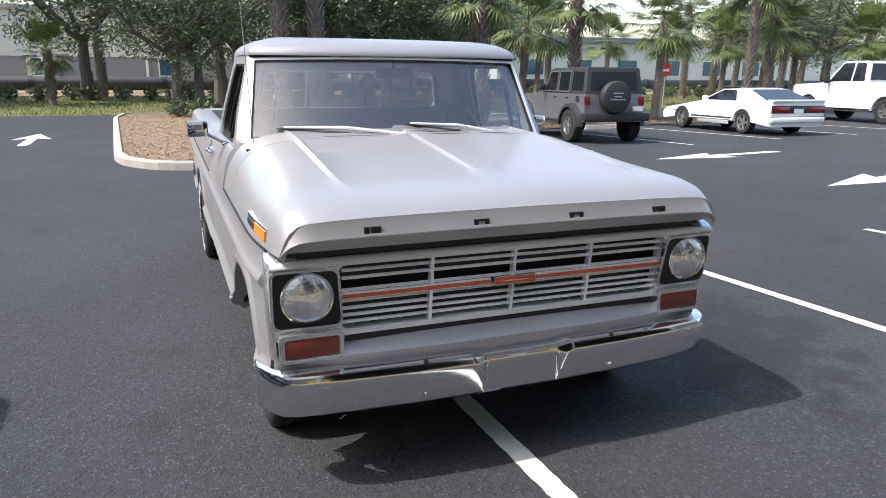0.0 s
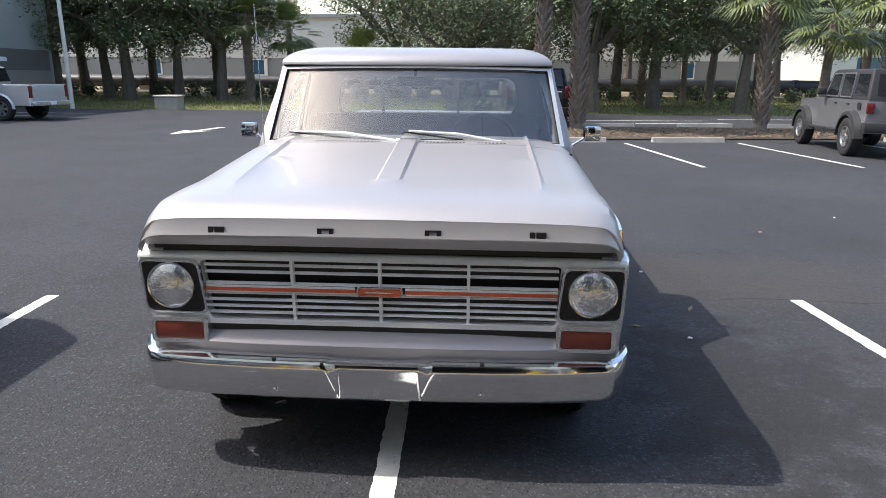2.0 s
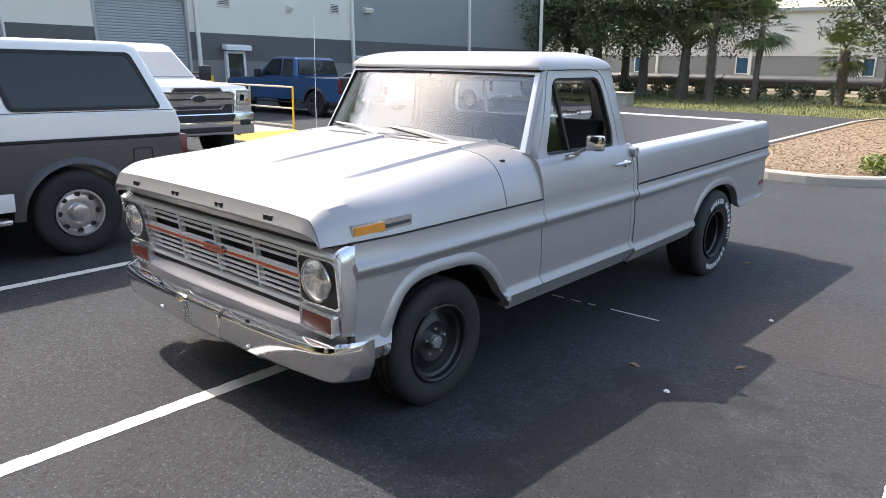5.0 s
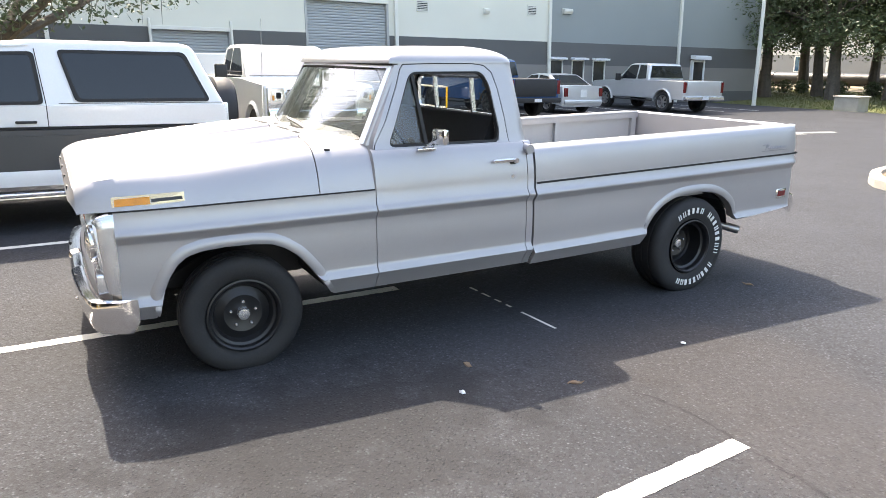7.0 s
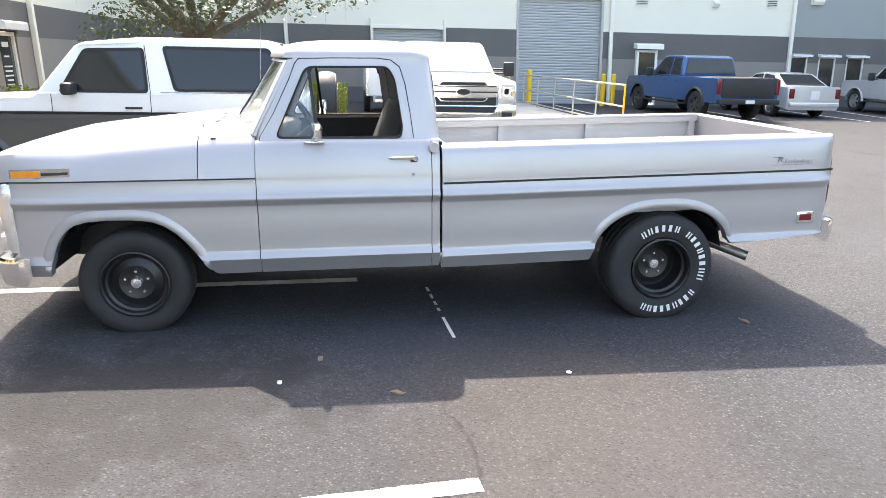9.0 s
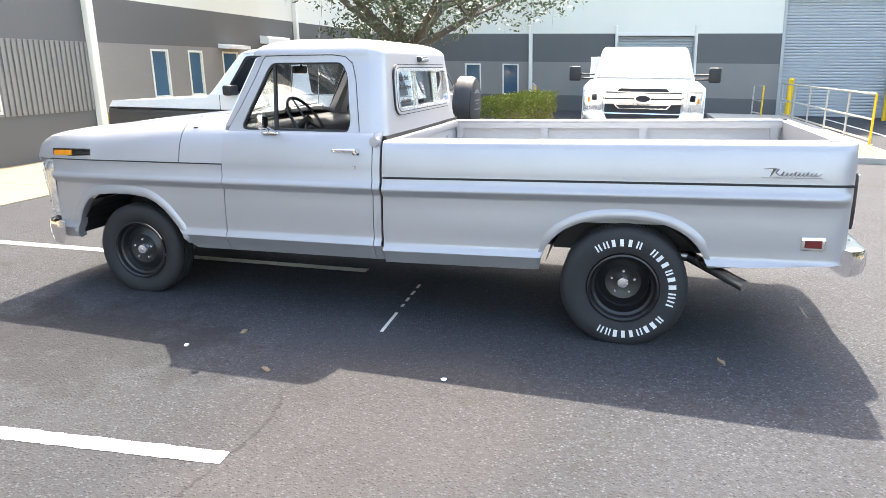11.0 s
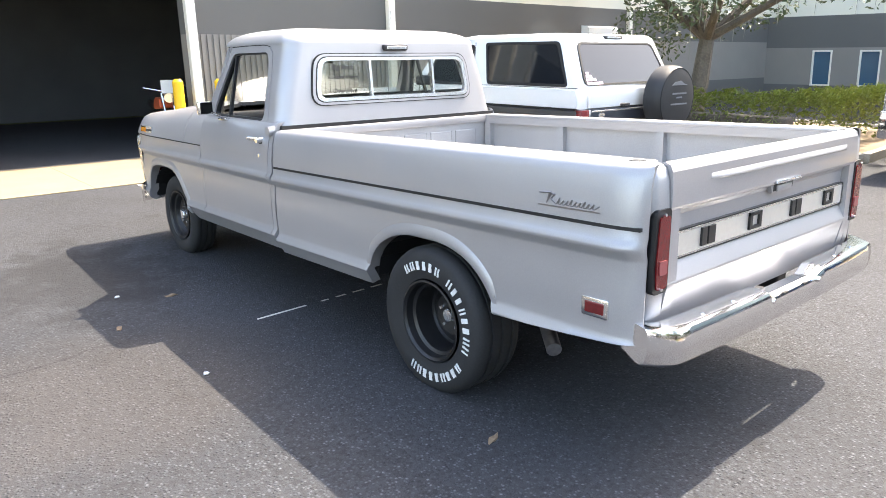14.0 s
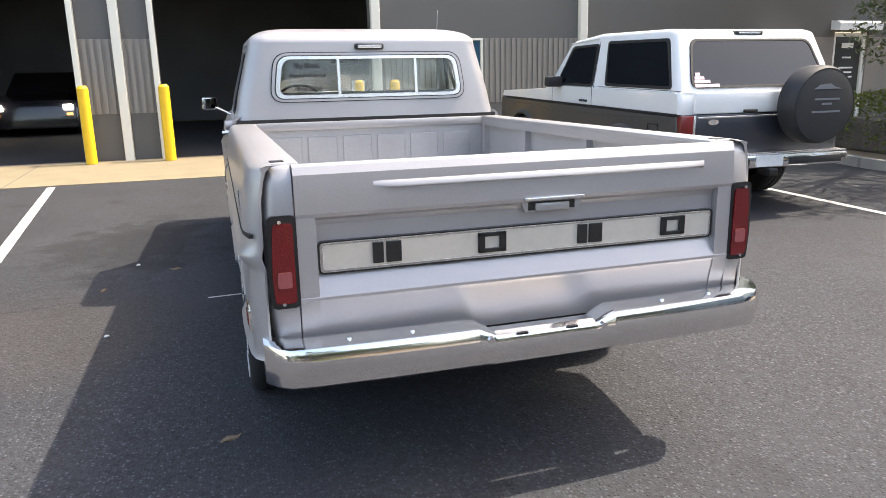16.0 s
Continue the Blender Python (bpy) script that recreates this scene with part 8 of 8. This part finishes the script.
def saloon(name, m, paint, label, axles, prof, house, panes, screens, half, belt, r, lamps, lean=0.35, dark_roof=False, rim=0.21, spokes=5):
    t = thing(name, m, label, "car")
    low = outline(0, 0, 0.22, prof, axles, r, 0.05)
    part("body", hull(low, half, 0.12, 0.06), paint, t, "", True, 30)
    bm, hx = cabin(house, half - 0.10, belt, lean, 0.05)
    part("roof", bm, paint, t, "", True, 40)
    for pts in panes:
        side_pane(t, "side_window", pts, hx)
    for nm, p, q, w0, w1 in screens:
        cross_pane(t, nm, p, q, w0, w1)
    y, z0, z1, x0, x1 = lamps
    block(t, "tail_lamp", x0, x1, y - 0.05, y + 0.012, z0, z1, RED_LENS, 0.01, "red tail lamp", True)
    block(t, "number_plate", -0.15, 0.15, y + 0.005, y + 0.015, z0 - 0.02, z1 - 0.06, WHITE_LETTER, 0.0)
    block(t, "rear_bumper", -half + 0.05, half - 0.05, y - 0.06, y + 0.05, 0.36, 0.50, paint, 0.03)
    wheels(t, half, axles, r, 0.22, rim, ALLOY, spokes)
    for s in (-1, 1):
        part("door_mirror", box(s * (half + 0.04) - 0.08, s * (half + 0.04) + 0.08, house[0][0] + 0.40, house[0][0] + 0.52, belt + 0.02, belt + 0.13, 0.025), paint, t, "", True)
        part("side_moulding", box(s * half - 0.012, s * half + 0.012, axles[0] + 0.5, axles[1] - 0.45, 0.40, 0.44, 0.004), PLASTIC, t)
    return t


# low white coupe
cp = saloon("coupe", LOT @ pose(15.6, 13.2, 0, 0, 0, 180 - 4) @ Matrix.Scale(1.06, 4), WHITE_PAINT, "low white wedge-shaped sports coupe with a dark roof panel", (-2.75, 0.0),
            [(-3.72, 0.24), (-3.76, 0.46), (-3.60, 0.62), (-2.0, 0.86), (0.50, 0.92), (1.02, 0.90), (1.05, 0.50), (1.0, 0.24)],
            [(-2.05, 0.84), (-1.15, 1.22), (-0.45, 1.25), (-0.10, 1.21), (0.72, 0.90)], [[(-1.80, 0.895), (-1.12, 1.185), (-0.58, 1.195), (-0.42, 0.895)]],
            [("windscreen", (-2.0, 0.88), (-1.19, 1.19), 0.72, 0.62), ("rear_window", (0.70, 0.925), (-0.10, 1.20), 0.74, 0.62)], 0.92, 0.88, 0.325, (1.045, 0.62, 0.78, 0.30, 0.86), 0.42)
block(cp, "side_vent", 0.905, 0.926, -3.15, -3.0, 0.52, 0.55, PLASTIC, 0.002, "", True)
block(cp, "roof_panel", -0.665, 0.665, -1.16, -0.52, 1.200, 1.264, BLACK_CAR, 0.01, "dark removable roof panel")
block(cp, "spoiler", -0.86, 0.86, 0.82, 1.08, 0.90, 0.955, WHITE_PAINT, 0.02)
block(cp, "bumper_groove", -0.88, 0.88, 1.03, 1.062, 0.50, 0.515, PLASTIC, 0.002)
block(cp, "tail_lamp_surround", -0.88, 0.88, 1.035, 1.050, 0.60, 0.80, BLACK, 0.004)
block(cp, "flank_groove", 0.912, 0.926, -2.30, -0.45, 0.352, 0.366, PLASTIC, 0.002, "", True)
block(cp, "lower_band", 0.905, 0.925, -1.95, -0.55, 0.24, 0.34, SILVER_CAR, 0.004, "", True)
saloon("saloon_car", LOT @ pose(-16.9, 16.35, 0, 0, 0, -90), SILVER_CAR, "silver saloon car nosed in between two pickups", (-2.85, 0.0),
       [(-3.75, 0.26), (-3.78, 0.55), (-3.6, 0.74), (-2.1, 0.95), (0.2, 1.0), (0.98, 1.0), (1.02, 0.6), (0.98, 0.26)],
       [(-2.15, 0.93), (-1.35, 1.36), (-0.9, 1.42), (-0.2, 1.38), (0.55, 0.98)], [[(-1.95, 0.99), (-1.28, 1.33), (-0.85, 1.36), (-0.80, 0.99)], [(-0.72, 0.99), (-0.75, 1.36), (-0.25, 1.32), (0.25, 1.0)]],
       [("windscreen", (-2.1, 0.97), (-1.40, 1.32), 0.72, 0.60), ("rear_window", (0.48, 1.02), (-0.15, 1.35), 0.70, 0.58)], 0.92, 0.96, 0.34, (1.015, 0.62, 0.93, 0.72, 0.88))

# grey off-roader with a spare wheel cover, rear to the car park
jp = thing("suv", LOT @ pose(9.15, 12.38, 0, 0, 0, 180 - 6), "grey off-road SUV with black hard top and covered spare wheel", "suv")
A = (-2.98, 0.0)
low = outline(0, 0, 0.52, [(-3.45, 0.55), (-3.48, 0.80), (-3.45, 1.12), (-2.0, 1.20), (0.62, 1.20), (0.66, 0.9), (0.62, 0.52)], A, 0.41, 0.10)
part("body", hull(low, 0.80, 0.04, 0.02), JEEP_GREY, jp, "", True, 30)
bm, hx = cabin([(-1.92, 1.20), (-1.62, 1.78), (-1.45, 1.83), (0.52, 1.83), (0.63, 1.20)], 0.79, 1.2, 0.12, 0.04)
part("hard_top", bm, PLASTIC, jp, "black hard top", True, 40)
side_pane(jp, "front_window", [(-1.70, 1.26), (-1.46, 1.72), (-1.0, 1.73), (-0.98, 1.26)], hx, None, 0.02, JEEP_GREY)
side_pane(jp, "rear_door_window", [(-0.84, 1.26), (-0.86, 1.73), (-0.28, 1.73), (-0.24, 1.26)], hx, None, 0.02, JEEP_GREY)
side_pane(jp, "quarter_window", [(-0.12, 1.28), (-0.12, 1.73), (0.44, 1.72), (0.50, 1.28)], hx)
cross_pane(jp, "rear_window", (0.612, 1.28), (0.548, 1.72), 0.62, 0.60)
cross_pane(jp, "windscreen", (-1.90, 1.25), (-1.66, 1.70), 0.68, 0.64)
block(jp, "tail_lamp", 0.66, 0.80, 0.62, 0.68, 0.93, 1.14, RED_LENS, 0.01, "red tail lamp", True)
block(jp, "rear_bumper", -0.88, 0.88, 0.64, 0.86, 0.55, 0.75, PLASTIC, 0.03)
block(jp, "front_bumper", -0.85, 0.85, -3.72, -3.48, 0.55, 0.76, PLASTIC, 0.03)
block(jp, "number_plate", -0.78, -0.50, 0.655, 0.67, 0.78, 0.90, WHITE_LETTER, 0.0)
block(jp, "door_handle", 0.80, 0.83, -1.12, -0.98, 1.08, 1.11, PLASTIC, 0.006, "", True)
block(jp, "door_handle", 0.80, 0.83, -0.40, -0.26, 1.08, 1.11, PLASTIC, 0.006, "", True)
block(jp, "side_step", 0.80, 0.92, -2.3, -0.6, 0.48, 0.54, PLASTIC, 0.02, "", True)
block(jp, "fuel_cap", 0.79, 0.815, 0.20, 0.36, 1.0, 1.14, PLASTIC, 0.03)
for s in (-1, 1):
    part("door_mirror", box(s * 0.93 - 0.10, s * 0.93 + 0.10, -1.72, -1.60, 1.26, 1.42, 0.03), PLASTIC, jp, "", True)
    for yc in A:
        rings = [[(s * 0.78, yc + ra * math.cos(radians(a)), 0.41 + ra * math.sin(radians(a))) for ra in (0.47,)] + [(s * 0.95, yc + 0.47 * math.cos(radians(a)), 0.41 + 0.46 * math.sin(radians(a))), (s * 0.93, yc + 0.56 * math.cos(radians(a)), 0.41 + 0.54 * math.sin(radians(a))), (s * 0.78, yc + 0.60 * math.cos(radians(a)), 0.41 + 0.57 * math.sin(radians(a)))] for a in range(0, 181, 15)]
        part("arch_flare", loft(rings, closed=False), PLASTIC, jp, "black arch flare", True, 60)
wheels(jp, 0.94, A, 0.41, 0.27, 0.22, ALLOY, 5)
bm = bmesh.new()
add_lathe(bm, [(0.0, 0.13), (0.30, 0.125), (0.36, 0.105), (0.39, 0.05), (0.39, -0.08), (0.36, -0.12), (0, -0.12)], 36, Matrix.Translation((0.08, 0.84, 1.12)) @ Matrix.Rotation(radians(90), 4, "Z"))
sp = part("spare_wheel_cover", bm, PLASTIC, jp, "black spare wheel cover with pale printed bars", True)
PRINT = mat("faded_print_2", (0.30, 0.32, 0.34), 0.6)
for z, w in ((0.10, 0.14), (0.02, 0.10), (-0.05, 0.20)):
    part("printed_bar", box(0.08 - w, 0.08 + w, 0.967, 0.972, 1.12 + z - 0.014, 1.12 + z + 0.014), PRINT, sp, "pale bar of print")

# black wagon beyond the palms
sv = thing("suv", LOT @ pose(2.25, 20.9, 0, 0, 0, 180) @ Matrix.Diagonal((1.04, 1.0, 1.10, 1)), "shiny black SUV parked beyond the palm strip", "suv")
A = (-2.9, 0.0)
low = outline(0, 0, 0.35, [(-3.75, 0.4), (-3.78, 0.8), (-3.5, 1.02), (-2.1, 1.12), (0.95, 1.14), (1.0, 0.8), (0.96, 0.35)], A, 0.39, 0.06)
part("body", hull(low, 0.98, 0.10, 0.05), BLACK_CAR, sv, "", True, 30)
bm, hx = cabin([(-2.15, 1.10), (-1.45, 1.66), (-1.2, 1.74), (0.55, 1.74), (0.90, 1.12)], 0.93, 1.1, 0.24, 0.06)
part("roof", bm, BLACK_CAR, sv, "", True, 40)
side_pane(sv, "side_window", [(-1.85, 1.18), (-1.38, 1.62), (0.40, 1.64), (0.68, 1.18)], hx)
cross_pane(sv, "rear_window", (0.86, 1.20), (0.62, 1.66), 0.76, 0.66)
block(sv, "tail_lamp", 0.78, 0.985, 0.90, 1.015, 0.86, 1.22, RED_LENS, 0.02, "red tail lamp", True)
block(sv, "chrome_bar", -0.70, 0.70, 0.985, 1.01, 1.02, 1.07, CHROME, 0.01, "chrome bar across the tailgate")
block(sv, "number_plate", -0.16, 0.16, 1.0, 1.012, 0.82, 0.93, WHITE_LETTER, 0.0)
block(sv, "rear_bumper", -0.92, 0.92, 0.93, 1.06, 0.42, 0.62, PLASTIC, 0.04)
wheels(sv, 0.97, A, 0.39, 0.25, 0.25, ALLOY, 5)

# white box trailer behind the white pickup
tl = thing("box_trailer", LOT @ pose(-17.2, 3.1, 0, 0, 0, 0), "plain white box trailer behind the white pickup", "trailer")
part("body", box(-1.6, 1.6, -1.0, 1.0, 0.55, 1.85, 0.03), WHITE_PAINT, tl)
part("tow_bar", tube((1.6, 0, 0.5), (2.5, 0, 0.5), 0.04), BLACK, tl)
for s in (-1, 1):
    bm = bmesh.new()
    tyre(bm, 0.32, 0.2, 0.18, 0, Matrix.Translation((0, s * 0.95, 0.32)) @ Matrix.Rotation(radians(90), 4, "Z"))
    part("wheel", bm, RUBBER, tl, "", True)
    part("edge_trim", box(1.58, 1.61, s * 1.0 - 0.03, s * 1.0 + 0.03, 0.55, 1.85), DULL_CHROME, tl)

# inside the workshop: two motorcycles and a car with its lamps lit
def motorcycle(m, label, tank, seed):
    t = thing("motorcycle", m, label, "motorcycle", "motorcycles in the workshop")
    for y in (-0.72, 0.72):
        bm = bmesh.new()
        tyre(bm, 0.32, 0.11, 0.23, 0, Matrix.Translation((0, y, 0.32)))
        w = part("wheel", bm, RUBBER, t, "", True)
        bm = bmesh.new()
        for k in range(9):
            a = 6.283 * k / 9
            add_tube(bm, (0, y, 0.32), (0, y + 0.23 * math.cos(a), 0.32 + 0.23 * math.sin(a)), 0.008, n=5)
        part("spokes", bm, DULL_CHROME, w)
    for s in (-1, 1):
        part("fork", tube((s * 0.07, 0.72, 0.32), (s * 0.09, 0.45, 0.98), 0.022, n=8), CHROME, t)
        part("handlebar", tube((0, 0.44, 1.0), (s * 0.36, 0.34, 1.08), 0.014, n=8), CHROME, t)
    part("fuel_tank", prism(rounded([(0.40, 0.72), (0.36, 0.90), (0.10, 0.92), (-0.12, 0.78), (-0.10, 0.70)], 0.06), -0.13, 0.13), tank, t, "", True)
    part("seat", prism(rounded([(-0.08, 0.72), (-0.10, 0.80), (-0.62, 0.86), (-0.70, 0.78), (-0.40, 0.70)], 0.04), -0.12, 0.12), BLACK, t, "", True)
    part("engine", box(-0.15, 0.15, -0.25, 0.28, 0.30, 0.66, 0.04), DULL_CHROME, t, "", True)
    part("exhaust_pipe", tube((0.18, 0.1, 0.32), (0.18, -0.85, 0.38), 0.04), CHROME, t, "", True)
    part("headlamp", tube((0, 0.50, 0.92), (0, 0.62, 0.90), 0.09, 0.085, 16), CHROME, t, "", True)
    part("number_board", box(-0.12, 0.12, 0.63, 0.645, 0.98, 1.20), WHITE_PAINT, t, "white board on the bars")
    return t


motorcycle(pose(-1.65, -7.30, zb + 0.01, 0, 0, -8), "red and chrome motorcycle standing in the dim workshop", ORANGE, 1)
motorcycle(pose(-2.35, -7.60, zb + 0.01, 0, 0, 6), "black motorcycle with a white screen in the workshop", BLACK, 2)
ic = thing("car", pose(4.85, -12.0, zb + 0.01, 0, 0, 180), "dark car in the workshop with its headlamps lit", "car")
part("body", hull(outline(0, 0, 0.3, [(-1.0, 0.35), (-1.02, 0.7), (-0.9, 0.95), (0.4, 1.1), (3.4, 1.1), (3.6, 0.8), (3.6, 0.35)], (0.0, 2.8), 0.34, 0.05), 0.92, 0.1, 0.05), BLACK_CAR, ic, "", True, 30)
bm, hx = cabin([(0.4, 1.08), (1.0, 1.6), (2.6, 1.62), (3.3, 1.1)], 0.86, 1.08, 0.25, 0.05)
part("roof", bm, BLACK_CAR, ic, "", True)
wheels(ic, 0.92, (0.0, 2.8), 0.34, 0.22, 0.21)
for s in (-1, 1):
    part("headlamp", box(s * 0.70 - 0.10, s * 0.70 + 0.10, -1.06, -0.98, 0.74, 0.86, 0.02), mat("lit_headlamp", (1.0, 0.97, 0.9), 0.3, emit=9.0), ic, "lit white headlamp")
    part("marker_lamp", box(s * 0.72 - 0.06, s * 0.72 + 0.06, -1.06, -0.98, 0.62, 0.67, 0.01), mat("lit_amber", (1.0, 0.45, 0.08), 0.3, emit=1.5), ic, "lit amber lamp")
